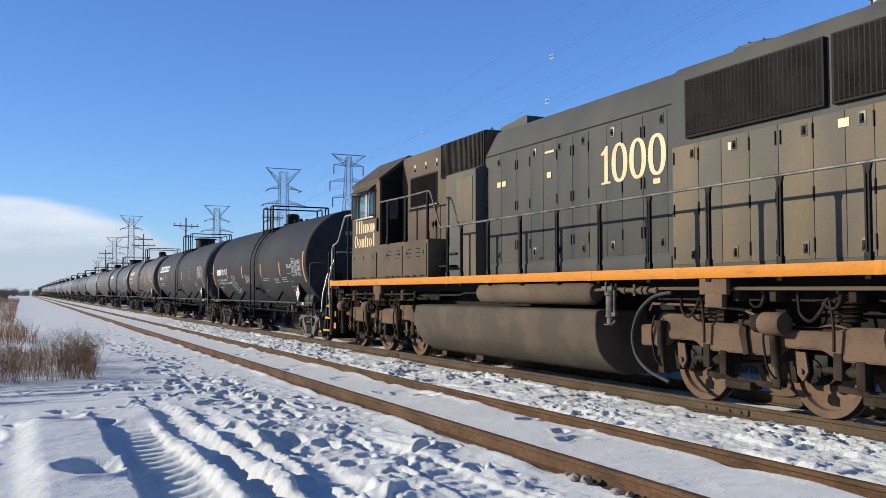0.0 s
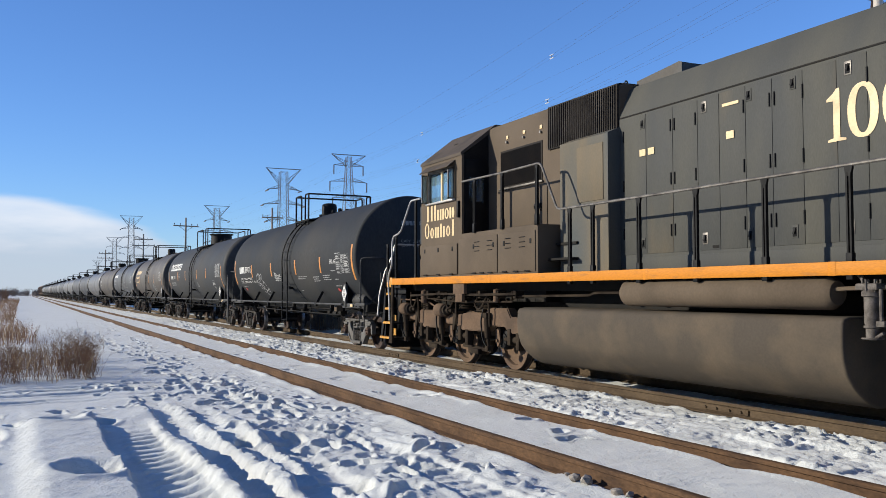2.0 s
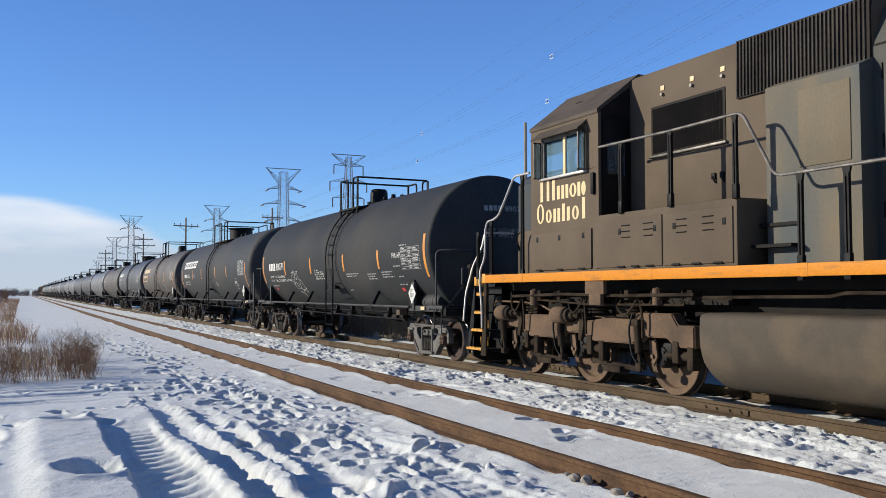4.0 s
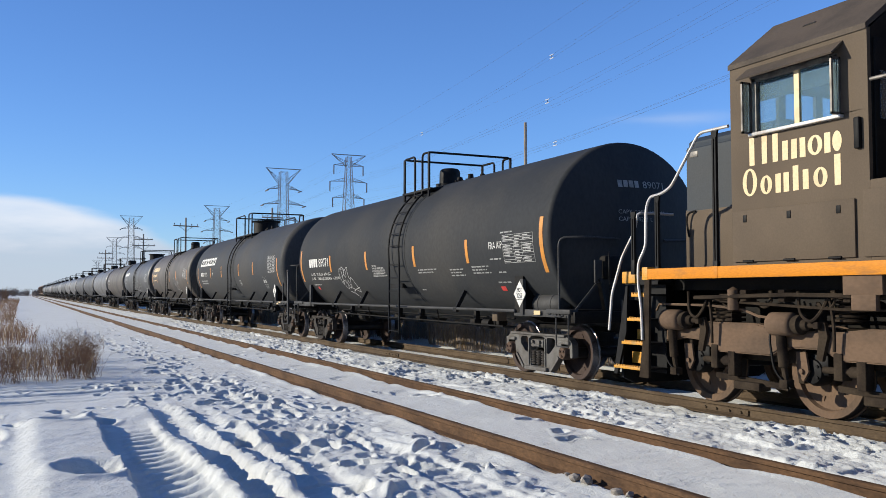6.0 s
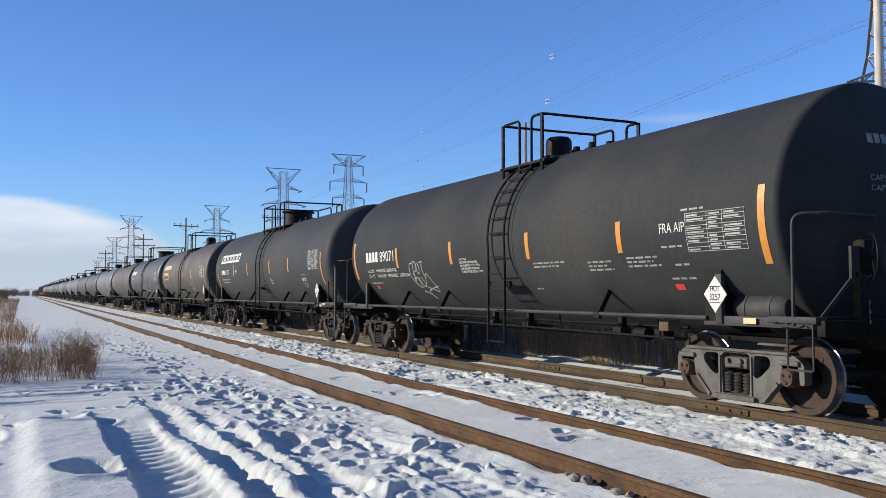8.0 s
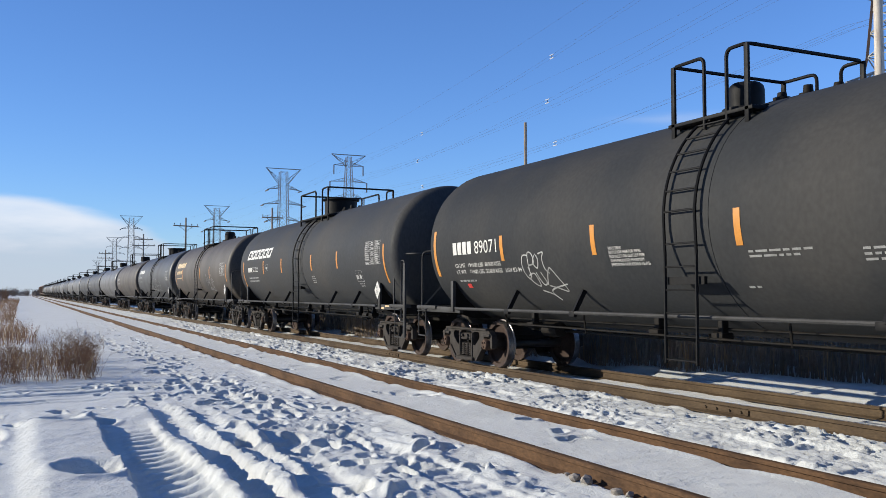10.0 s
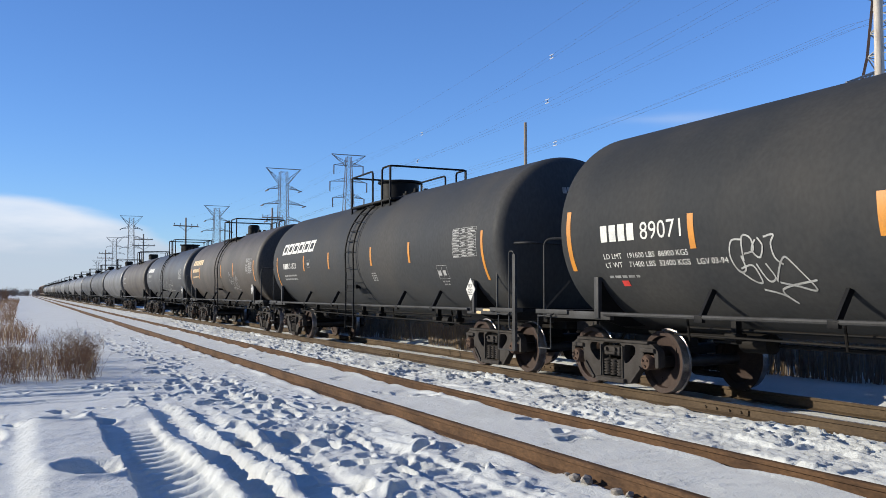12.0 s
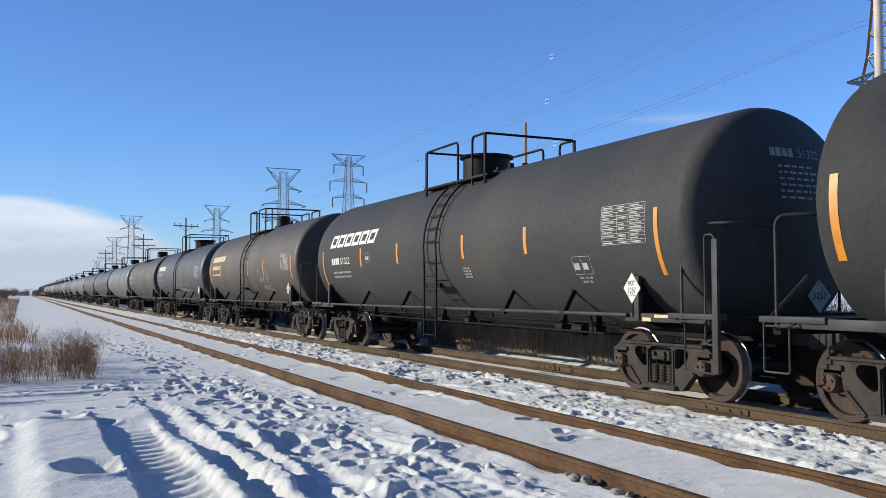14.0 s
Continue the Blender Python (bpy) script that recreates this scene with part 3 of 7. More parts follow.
def make_ground():
    xs = sheet(-1800, 2600, -0.9, 8.5, 0.022, 1.085)
    ys = [5.4]
    while ys[-1] < 60:
        ys.append(ys[-1] + max(0.021, 0.0000030 * ys[-1] ** 3.1, 0.0023 * ys[-1]))
    while ys[-1] < 4200:
        ys.append(ys[-1] * 1.07)
    ys = np.array([-2500, -1200, -500, -220, -100, -50, -25, -12, -6, -3, -1, 0, 1, 2, 2.6, 3, 3.5, 4, 4.4, 4.8, 5.1, 5.3] + ys)
    X, Y = np.meshgrid(xs, ys)
    Z = ground_height(X, Y)
    trod, lip = np.zeros(X.shape), np.zeros(X.shape)
    for fx, fy, turn, size, deep in footprints():
        i0, i1 = np.searchsorted(xs, (fx - 0.5, fx + 0.5))
        j0, j1 = np.searchsorted(ys, (fy - 0.5, fy + 0.5))
        x, y = X[j0:j1, i0:i1] - fx, Y[j0:j1, i0:i1] - fy
        a, b = x * math.cos(turn) - y * math.sin(turn), x * math.sin(turn) + y * math.cos(turn)
        r = np.hypot(a / (size * (0.50 + 0.10 * np.tanh(b / size * 2))), b / size)
        r = r + 0.5 * value_noise(X[j0:j1, i0:i1] * 9, Y[j0:j1, i0:i1] * 8, 14)
        trod[j0:j1, i0:i1] = np.maximum(trod[j0:j1, i0:i1], deep * (1 - smooth(0.68, 1.1, r)))
        lip[j0:j1, i0:i1] = np.maximum(lip[j0:j1, i0:i1], 0.25 * deep * np.exp(-((r - 1.25) / 0.25) ** 2))
    Z += np.where(trod > 0.004, -trod, lip)
    Z += ruts(X, Y)
    # crumbs and clods thrown up along the ridges and the path
    rnd = random.Random(8)
    for k in range(420):
        cy = 5.6 + 16 * rnd.random() ** 1.7
        cx = rnd.choice((1.58, 2.06, 2.46, 3.0, 3.3, 3.9)) + rnd.gauss(0, 0.13)
        size = 0.02 + 0.045 * rnd.random() ** 2
        if not 4.3 < cx < 4.75:
            i0, i1 = np.searchsorted(xs, (cx - 0.25, cx + 0.25))
            j0, j1 = np.searchsorted(ys, (cy - 0.25, cy + 0.25))
            r = np.hypot((X[j0:j1, i0:i1] - cx) / size, (Y[j0:j1, i0:i1] - cy) / (size * 1.2))
            Z[j0:j1, i0:i1] += 0.42 * size * (1 - smooth(0.4, 1.2, r))
    # a cross road of packed snow, with long shallow ruts
    for k, y0 in enumerate((14.75, 15.15, 15.85, 16.2, 16.75, 17.25, 17.6)):
        d = Y - y0 - 0.05 * (X - 1) * (k % 3 - 1) - 0.35 * value_noise(X * 0.5, X * 0 + y0, 3)
        cut = np.where(d < 0, np.exp(-(d / 0.16) ** 2), np.exp(-(d / 0.055) ** 2))
        Z -= (0.055 + 0.03 * (k % 2)) * cut * smooth(2.9 + 0.3 * (k % 3), 1.2, X) * smooth(-30, -8, X) * (0.6 + value_noise(X * 1.3, Y * 3, 6))
    ny, nx = X.shape
    idx = np.arange(ny * nx).reshape(ny, nx)
    quads = np.stack([idx[:-1, :-1], idx[:-1, 1:], idx[1:, 1:], idx[1:, :-1]], -1).reshape(-1, 4)
    me = bpy.data.meshes.new("ground")
    me.from_pydata(np.stack([X, Y, Z], -1).reshape(-1, 3).tolist(), [], quads.tolist())
    me.polygons.foreach_set("use_smooth", [True] * len(me.polygons))
    me.materials.append(SNOW)
    tagged(new("ground", me), "trodden snow with wheel ruts and footprints beside the tracks", "snow", kind="structure")


make_ground()


def make_rail(x, top, steel, label, joints):
    """A rail with foot, web and head, and fishplates at its joints."""
    base = thing("rail", label, "rail", kind="structure", at=(x, 0, top))
    out = [(-0.07, -0.172), (0.07, -0.172), (0.07, -0.16), (0.012, -0.14), (0.011, -0.05), (0.036, -0.038), (0.036, -0.006), (0.028, 0.0),
           (-0.028, 0.0), (-0.036, -0.006), (-0.036, -0.038), (-0.011, -0.05), (-0.012, -0.14), (-0.07, -0.16)]
    bm = prism(B(), out, "y", -60, 1500)
    part("rail_bar", bm, steel, base)
    bm = B()
    box(bm, -0.022, 0.022, -60, 1500, 0.0, 0.0012)
    part("running_surface", bm, TREAD if steel is RAIL_BROWN else RAIL_RUST, base, "worn running surface")
    for y in joints:
        bm = box(B(), -0.034, -0.013, y - 0.45, y + 0.45, -0.13, -0.055, 0.006)
        for k in (-0.33, -0.12, 0.12, 0.33):
            rod(bm, (-0.055, y + k, -0.092), (-0.03, y + k, -0.092), 0.018, 6)
        part("fishplate", bm, steel, base, "bolted joint bar")


make_rail(NX - 0.7525, -0.025, RAIL_RUST, "rusty steel rail of the idle siding, bedded in snow", ())
make_rail(NX + 0.7525, -0.025, RAIL_RUST, "rusty steel rail of the idle siding, bedded in snow", ())
make_rail(CX - 0.7525, 0.0, RAIL_BROWN, "brown steel rail under the passing train", (9.2, 21))
make_rail(CX + 0.7525, 0.0, RAIL_BROWN, "brown steel rail under the passing train", (16, 28))
# ---------------------------------------------------------------- tank cars
TZ, TR = 2.44, 1.59      # a tank's axis height and radius


def side_x(z, r=TR, zc=TZ):
    return -math.sqrt(max(0.0, r * r - (z - zc) ** 2))


def patch(bm, y0, y1, z0, z1, r=TR, zc=TZ, proud=0.005, lean=0.0, n=6):
    """A painted patch that lies on the near side of a tank."""
    rows = []
    for i in range(n + 1):
        z = z0 + (z1 - z0) * i / n
        x = side_x(z, r + proud, zc)
        s = lean * (z - z0)
        rows.append((bm.verts.new((x, y0 + s, z)), bm.verts.new((x, y1 + s, z))))
    for a, b in zip(rows, rows[1:]):
        bm.faces.new((a[0], a[1], b[1], b[0]))
    return bm


def on_tank(bm, text, y, z, h, wide=None, r=TR, zc=TZ, proud=0.005):
    """Writing on the near side of a tank, from its left end at y."""
    vs, fs, w = letters(text, h, wide)
    made = [bm.verts.new((side_x(z + b, r + proud, zc), y - a, z + b)) for a, b in vs]
    for f in fs:
        try:
            bm.faces.new([made[i] for i in f])
        except ValueError:
            pass
    return w


def on_end(bm, text, x, z, h, y, wide=None):
    """Writing on the end that faces the camera, from its left end at x."""
    vs, fs, w = letters(text, h, wide)
    made = [bm.verts.new((x + a, y(x + a, z + b), z + b)) for a, b in vs]
    for f in fs:
        try:
            bm.faces.new([made[i] for i in f])
        except ValueError:
            pass


def blocks(bm, y, z, h, w, n, gap=0.25, r=TR, zc=TZ):
    """A row of n plain blocks where a mark stands."""
    s = w / n
    for i in range(n):
        patch(bm, y - s * i, y - s * (i + 1 - gap), z, z + h, r, zc, n=3)
    return bm


def word_bars(bm, y, z, h, w, seed, r=TR, zc=TZ):
    """A line of small writing that cannot be read, as plain bars."""
    rnd = random.Random(seed)
    a = 0.0
    while a < w - 0.02:
        k = min(rnd.uniform(0.06, 0.2), w - a)
        patch(bm, y - a, y - a - k, z, z + h, r, zc, n=1)
        a += k + 0.035
    return bm


def tank_profile(half, r, knuckle=0.20):
    """Pairs of y and radius: a cylinder with flanged heads, a tight knuckle and then a shallow dish."""
    turn = radians(66)
    edge = r - knuckle * (1 - math.cos(turn))
    dish = edge / math.cos(turn)
    deep = knuckle * math.sin(turn)
    pts = []
    for i in range(7):
        a = (math.pi / 2 - turn) * i / 6
        pts.append((-half - deep - dish * (math.cos(a) - math.sin(turn)), dish * math.sin(a)))
    for i in range(1, 9):
        a = turn * (1 - i / 8)
        pts.append((-half - knuckle * math.sin(a), r - knuckle * (1 - math.cos(a))))
    body = [(-half + 0.015, r), (-half / 3, r), (half / 3, r), (half - 0.015, r)]
    return pts + body + [(-y, q) for y, q in reversed(pts)]


def head_y(half, r, knuckle, along, zc=TZ):
    prof = [(q, y) for y, q in tank_profile(half, r, knuckle) if y <= -half]

    def at(x, z):
        d = math.hypot(x, z - zc)
        for (q0, y0), (q1, y1) in zip(prof, prof[1:]):
            if q0 <= d <= q1:
                return y0 + (y1 - y0) * (d - q0) / (q1 - q0) - 0.012 + along
        return along - half
    return at


def wheelset(parent, y, z, r, face, rim):
    """Two wheels and the axle between them; returns the wheels, which turn."""
    bm = lathe_x(B(), [(-0.86, 0.0), (-0.86, 0.085), (0.86, 0.085), (0.86, 0.0)], 12, y, z)
    part("axle", bm, WHEEL_DARK, parent)
    wheels = []
    for s in (-1, 1):
        prof = [(0.60, 0.09), (0.70, 0.16), (0.725, r * 0.55), (0.745, r * 0.80), (0.80, r * 0.83), (0.81, r * 0.985), (0.80, r), (0.70, r + 0.006),
                (0.694, r + 0.028), (0.672, r + 0.026), (0.668, r * 0.83), (0.70, r * 0.8), (0.68, r * 0.5), (0.66, 0.17), (0.60, 0.09)]
        bm = lathe_x(B(), [(s * a, b) for a, b in prof], 40)
        # cast marks on the plate, so that it is seen to turn
        for k in range(2):
            an = 0.7 + k * 2.6
            box(bm, s * 0.722, s * 0.742, r * 0.62 * math.cos(an) - 0.03, r * 0.62 * math.cos(an) + 0.03, r * 0.62 * math.sin(an) - 0.012, r * 0.62 * math.sin(an) + 0.012)
        ob = part("wheel", bm, [face, rim], parent)
        ob.location = (0, y, z)
        for p in ob.data.polygons:
            if math.hypot(p.center.y, p.center.z) > r * 0.985 and abs(p.center.x) < 0.806:
                p.material_index = 1
        wheels.append(ob)
    return wheels


def holed_plate(bm, outer, holes, x0, x1):
    """A plate across x with holes cut through it; outlines are pairs of y and z."""
    rings = [outer, *holes]
    tris = tessellate_polygon([[Vector((y, z, 0)) for y, z in r] for r in rings])
    pts = [p for r in rings for p in r]
    A = [bm.verts.new((x0, y, z)) for y, z in pts]
    C = [bm.verts.new((x1, y, z)) for y, z in pts]
    fs = []
    for t in tris:
        fs.append(bm.faces.new([A[i] for i in t]))
        fs.append(bm.faces.new([C[i] for i in reversed(t)]))
    o = 0
    for r in rings:
        n = len(r)
        fs += [bm.faces.new((A[o + i], A[o + (i + 1) % n], C[o + (i + 1) % n], C[o + i])) for i in range(n)]
        o += n
    bmesh.ops.recalc_face_normals(bm, faces=fs)
    return bm


def soft_ring(pts, r, steps=3):
    """A closed outline with rounded corners."""
    pts = [Vector((a, b)) for a, b in pts]
    out = []
    for i, p in enumerate(pts):
        u, v = pts[i - 1] - p, pts[(i + 1) % len(pts)] - p
        k = min(r, u.length * 0.45, v.length * 0.45)
        a, c = p + u.normalized() * k, p + v.normalized() * k
        for j in range(steps + 1):
            t = j / steps
            q = (a * (1 - t) + p * t) * (1 - t) + (p * (1 - t) + c * t) * t
            out.append((q.x, q.y))
    return out


def side_frame(bm, s):
    """The cast frame of a freight truck on side s: a deep casting with a spring window and a hole on either side of it."""
    outer = soft_ring([(-1.10, 0.38), (-1.10, 0.62), (-0.96, 0.72), (-0.45, 0.755), (0.45, 0.755), (0.96, 0.72), (1.10, 0.62), (1.10, 0.38), (1.03, 0.38), (1.02, 0.565), (0.77, 0.565),
                       (0.75, 0.38), (0.66, 0.34), (0.44, 0.10), (-0.44, 0.10), (-0.66, 0.34), (-0.75, 0.38), (-0.77, 0.565), (-1.02, 0.565), (-1.03, 0.38)], 0.05)
    window = soft_ring([(-0.235, 0.175), (0.235, 0.175), (0.255, 0.66), (0.20, 0.70), (-0.20, 0.70), (-0.255, 0.66)], 0.03)
    left = soft_ring([(-0.53, 0.685), (-0.31, 0.685), (-0.30, 0.43), (-0.345, 0.40), (-0.42, 0.43), (-0.575, 0.56), (-0.58, 0.645)], 0.045)
    right = [(-y, z) for y, z in reversed(left)]
    holed_plate(bm, outer, [window, left, right], s * 0.93, s * 1.05)
    # spring seat and the flanged lip of the top chord
    box(bm, s * 0.88, s * 1.11, -0.36, 0.36, 0.10, 0.17, 0.015)
    box(bm, s * 0.90, s * 1.085, -0.90, 0.90, 0.715, 0.755, 0.012)
    # raised rims along the slanting legs and lugs over the bearings
    for k in (-1, 1):
        bar(bm, (s * 1.055, k * 0.70, 0.37), (s * 1.055, k * 0.46, 0.135), 0.05, 0.04, up=(1, 0, 0))
        bar(bm, (s * 1.055, k * 0.275, 0.66), (s * 1.055, k * 0.275, 0.18), 0.025, 0.03, up=(1, 0, 0))
        box(bm, s * 0.98, s * 1.09, k * 0.89 - 0.15, k * 0.89 + 0.15, 0.60, 0.66, 0.012)
    return bm


def freight_truck(parent, y, cast, face, rim, springs=True):
    tk = new("truck")
    tk.parent, tk.location = parent, (0, y, 0)
    for s in (-1, 1):
        bm = side_frame(B(), s)
        part("side_frame", bm, cast, tk, smooth=30)
        for yy in (-0.16, 0.0, 0.16):
            ring = []
            for i in range(6):
                z = 0.20 + i * 0.042
                ring += [(z, 0.055), (z + 0.006, 0.072), (z + 0.026, 0.072), (z + 0.032, 0.055)]
            part("coil_spring", lathe_z(B(), [(0.19, 0.0)] + ring + [(0.46, 0.0)], 12, s * 0.99, yy), TRUCK_DARK, tk)
        for k in (-1, 1):
            bm = lathe_x(B(), [(s * 0.90, 0.0), (s * 0.90, 0.115), (s * 1.09, 0.115), (s * 1.12, 0.095), (s * 1.12, 0.0)], 16, k * 0.89, 0.457)
            for i in range(3):
                a = i * math.tau / 3 + 0.5
                rod(bm, (s * 1.11, k * 0.89 + 0.055 * math.cos(a), 0.457 + 0.055 * math.sin(a)), (s * 1.14, k * 0.89 + 0.055 * math.cos(a), 0.457 + 0.055 * math.sin(a)), 0.018, 6)
            box(bm, s * 0.93, s * 1.05, k * 0.89 - 0.13, k * 0.89 + 0.13, 0.53, 0.60, 0.01)
            part("axle_bearing", bm, BEARING_RUST, tk, "rusty roller bearing with end-cap bolts")
    bm = box(B(), -1.06, 1.06, -0.20, 0.20, 0.50, 0.645, 0.03)
    for s in (-1, 1):
        box(bm, s * 1.04, s * 1.10, -0.13, 0.13, 0.52, 0.56, 0.01)
        for k in (-0.11, 0.11):
            rod(bm, (s * 1.05, k, 0.60), (s * 1.10, k, 0.60), 0.03, 8)
    box(bm, -0.35, 0.35, -0.35, 0.35, 0.60, 0.80, 0.03)
    part("bolster", bm, cast, tk)
    bm = B()
    for k in (-1, 1):
        box(bm, -0.85, 0.85, k * 0.40 - 0.05, k * 0.40 + 0.05, 0.32, 0.44, 0.01)
        for s in (-1, 1):
            box(bm, s * 0.68, s * 0.80, k * 0.42 - 0.03, k * 0.42 + 0.06, 0.30, 0.62, 0.01)
    part("brake_beam", bm, FRAME_BLACK, tk)
    return tk, [w for k in (-1, 1) for w in wheelset(tk, k * 0.89, 0.457, 0.457, face, rim)]


def railing(parent, y_back, y_front, r, zc, half_x=1.05, top=4.63, turns=None):
    """The railing of a top platform: a cross rail before and behind, each turned back on both sides beside the ladder's gap."""
    base = zc + math.sqrt(r * r - half_x * half_x) - 0.02
    gap = 0.42 * (y_back - y_front)
    back, front = turns or (gap, gap)
    for y, turn in ((y_back, -back), (y_front, front)):
        pts = [(-half_x, y + turn, base + 0.04), (-half_x, y + turn, top), (-half_x, y, top), (half_x, y, top), (half_x, y + turn, top), (half_x, y + turn, base + 0.04)]
        part("safety_railing", tube(B(), rounded(pts, 0.11), 0.026, 8), BLACK, parent)
        for s in (-1, 1):
            part("railing_post", box(B(), s * half_x - 0.02, s * half_x + 0.02, y - 0.035, y + 0.035, base, top, 0.004), BLACK, parent)
    for s in (-1, 1):
        part("top_platform", box(B(), s * (half_x + 0.02), s * (half_x - 0.5), y_front - 0.1, y_back + 0.1, base + 0.16, base + 0.21, 0.006), BLACK, parent)
        for y in (y_back, y_front, (y_back + y_front) / 2):
            part("platform_bracket", bar(B(), (s * half_x, y, base + 0.17), (s * (half_x - 0.35), y, zc + math.sqrt(r * r - (half_x - 0.35) ** 2) - 0.02), 0.04, 0.06), BLACK, parent)


def tank_car(name_label, u, half_truck, half_tank, half_car, skin, cast, face, rim, r=TR, group="", platform=(1.0, -3.6), dome_at=0.0, tall_dome=0.35, detail=True, ladder_at=-0.6, wide_dome=False,
             trucks_at=None, turns=None, braces=None, ends=((0.34, 0.22, 0.60, 0.56), (0.34, 0.22, 0.60, 0.56)), shell=None, knuckle=0.20, along=0.0):
    """A black tank car standing over u; its own y runs away from the camera, and its tank sits along from the frame's middle."""
    zc = TZ + TR - r
    car = thing("tank_car", name_label, "tank car", group, at=(CX, u, 0))
    outline = [(y + along, q) for y, q in tank_profile(shell or half_tank, r, knuckle)]
    bm = lathe_y(B(), outline, 64 if detail else 32, 0, zc)
    part("tank", bm, skin, car, smooth=50)
    # weld bands
    if detail:
        for y in (ladder_at - 0.45,):
            bm = lathe_y(B(), [(y - 0.02, r - 0.01), (y - 0.018, r + 0.006), (y + 0.018, r + 0.006), (y + 0.02, r - 0.01)], 64, 0, zc)
            part("weld_band", bm, skin, car)
    sets = []
    for y in trucks_at or (-half_truck, half_truck):
        t, w = freight_truck(car, y, cast, face, rim)
        sets += w
    # stub sills, end frames and couplers
    for k in (-1, 1):
        bm = box(B(), -0.34, 0.34, k * (half_car - 0.55), k * (half_truck - 1.9), 0.80, 1.12, 0.02)
        prism(bm, [(-1.0, 1.32), (1.0, 1.32), (0.6, 0.98), (-0.6, 0.98)], "y", k * half_truck - 0.25, k * half_truck + 0.25)
        part("stub_sill", bm, FRAME_BLACK, car)
        bm = box(B(), -1.42, 1.42, k * (half_car - 0.62), k * (half_car - 0.50), 0.98, 1.16, 0.01)
        box(bm, -1.42, 1.42, k * (half_car - 0.62), k * (half_tank - 0.15), 1.15, 1.19)
        part("end_platform", bm, FRAME_BLACK, car)
        bm = box(B(), -0.12, 0.12, k * (half_car - 0.55), k * (half_car - 0.1), 0.78, 0.98, 0.02)
        box(bm, -0.17, 0.13, k * (half_car - 0.24), k * half_car, 0.74, 1.02, 0.04)
        part("coupler", bm, TRUCK_DARK, car, "cast knuckle coupler")
        bm = tube(B(), rounded([(0.3, k * (half_car - 0.5), 0.85), (0.34, k * (half_car - 0.2), 0.55), (0.1, k * (half_car + 0.0), 0.42)], 0.15), 0.025)
        part("air_hose", bm, BLACK, car)
        for s in (-1, 1):
            # corner grab rail, bent in across the end, and the stirrup step under the platform's corner
            post, s0, s1, low = ends[0 if k < 0 else 1]
            x, yp = s * 1.45, k * (half_tank + post)
            ye = outline[0 if k < 0 else -1][0] + 0.04 * k
            bm = tube(B(), rounded([(x, yp, 1.1), (x, yp, 2.36), (s * 1.15, ye, 2.36), (s * 0.45, ye, 2.34)], 0.14), 0.021, 8)
            part("end_grab_rail", bm, SILL_GREY, car)
            ya, yb = k * (half_tank + s0), k * (half_tank + s1)
            bm = tube(B(), rounded([(x, ya, 1.14), (x, ya, low), (x, yb, low), (x, yb, 1.14)], 0.03), 0.013)
            part("sill_step", bm, SILL_GREY, car)
            part("corner_plate", box(B(), s * 1.30, s * 1.47, min(k * (half_tank - 0.05), yb + k * 0.06), max(k * (half_tank - 0.05), yb + k * 0.06), 1.12, 1.195, 0.008), SILL_GREY, car)
            bm = tube(B(), rounded([(s * 1.47, ya - k * 0.12, 1.12), (s * 1.53, ya - k * 0.12, 1.10), (s * 1.53, yb - k * 0.10, 1.08), (s * 1.47, yb - k * 0.10, 1.10)], 0.03), 0.013)
            part("hand_hold", bm, SILL_GREY, car)
            # upright and transverse web that carry the tank over each truck
            y = k * half_truck
            part("cradle_post", box(B(), s * 1.40, s * 1.47, y - 0.055, y + 0.055, 1.08, 1.70, 0.008), SILL_GREY, car)
            bm = prism(B(), [(s * 1.40, 1.08), (s * 1.40, 1.66), (s * 1.15, 1.58), (s * 0.4, 1.18), (s * 0.4, 0.95), (s * 1.0, 0.95)], "y", y - 0.015, y + 0.015)
            part("bolster_web", bm, FRAME_BLACK, car)
            part("sill_plate", box(B(), s * 1.36, s * 1.44, k * (half_truck - 0.3), k * (half_car - 0.62), 1.06, 1.18, 0.008), SILL_GREY, car)
    # long side rails and their braces
    for s in (-1, 1):
        bm = rod(B(), (s * 1.47, -half_truck + 0.2, 1.15), (s * 1.47, half_truck - 0.2, 1.15), 0.03, 8)
        part("running_rail", bm, SILL_GREY, car)
        for y in (braces or (-half_truck + 2.7, -half_truck + 5.1, half_truck - 4.4, half_truck - 2.1)) if detail else ():
            bm = bar(B(), (s * 1.47, y, 1.13), (side_x(1.50, r, zc) * -s, y - 0.03, 1.50), 0.06, 0.07)
            box(bm, s * 1.44, s * 1.50, y - 0.05, y + 0.10, 1.08, 1.17, 0.006)
            part("tank_brace", bm, BLACK, car)
    if not detail:
        bm = lathe_z(B(), [(4.05, 0.0), (4.05, 0.36), (4.42, 0.36), (4.46, 0.30), (4.46, 0.0)], 14, 0, dome_at)
        part("dome_housing", bm, BLACK, car)
        railing(car, platform[0], platform[1], r, zc, turns=turns)
        return car, sets
    # underside: discharge valve, brake rod and pipes
    bm = lathe_z(B(), [(0.72, 0.0), (0.72, 0.12), (0.86, 0.20), (1.2, 0.26), (1.3, 0.26)], 16, 0, 0.2)
    part("discharge_valve", bm, FRAME_BLACK, car)
    for x, z0, z1, q in ((-0.9, 0.98, 0.98, 0.022), (0.9, 0.98, 0.98, 0.02), (-1.15, 0.84, 0.90, 0.016), (-0.45, 0.78, 0.78, 0.025)):
        part("brake_rod", rod(B(), (x, -half_truck + 1.2, z0), (x, half_truck - 1.4, z1), q, 6), FRAME_BLACK, car)
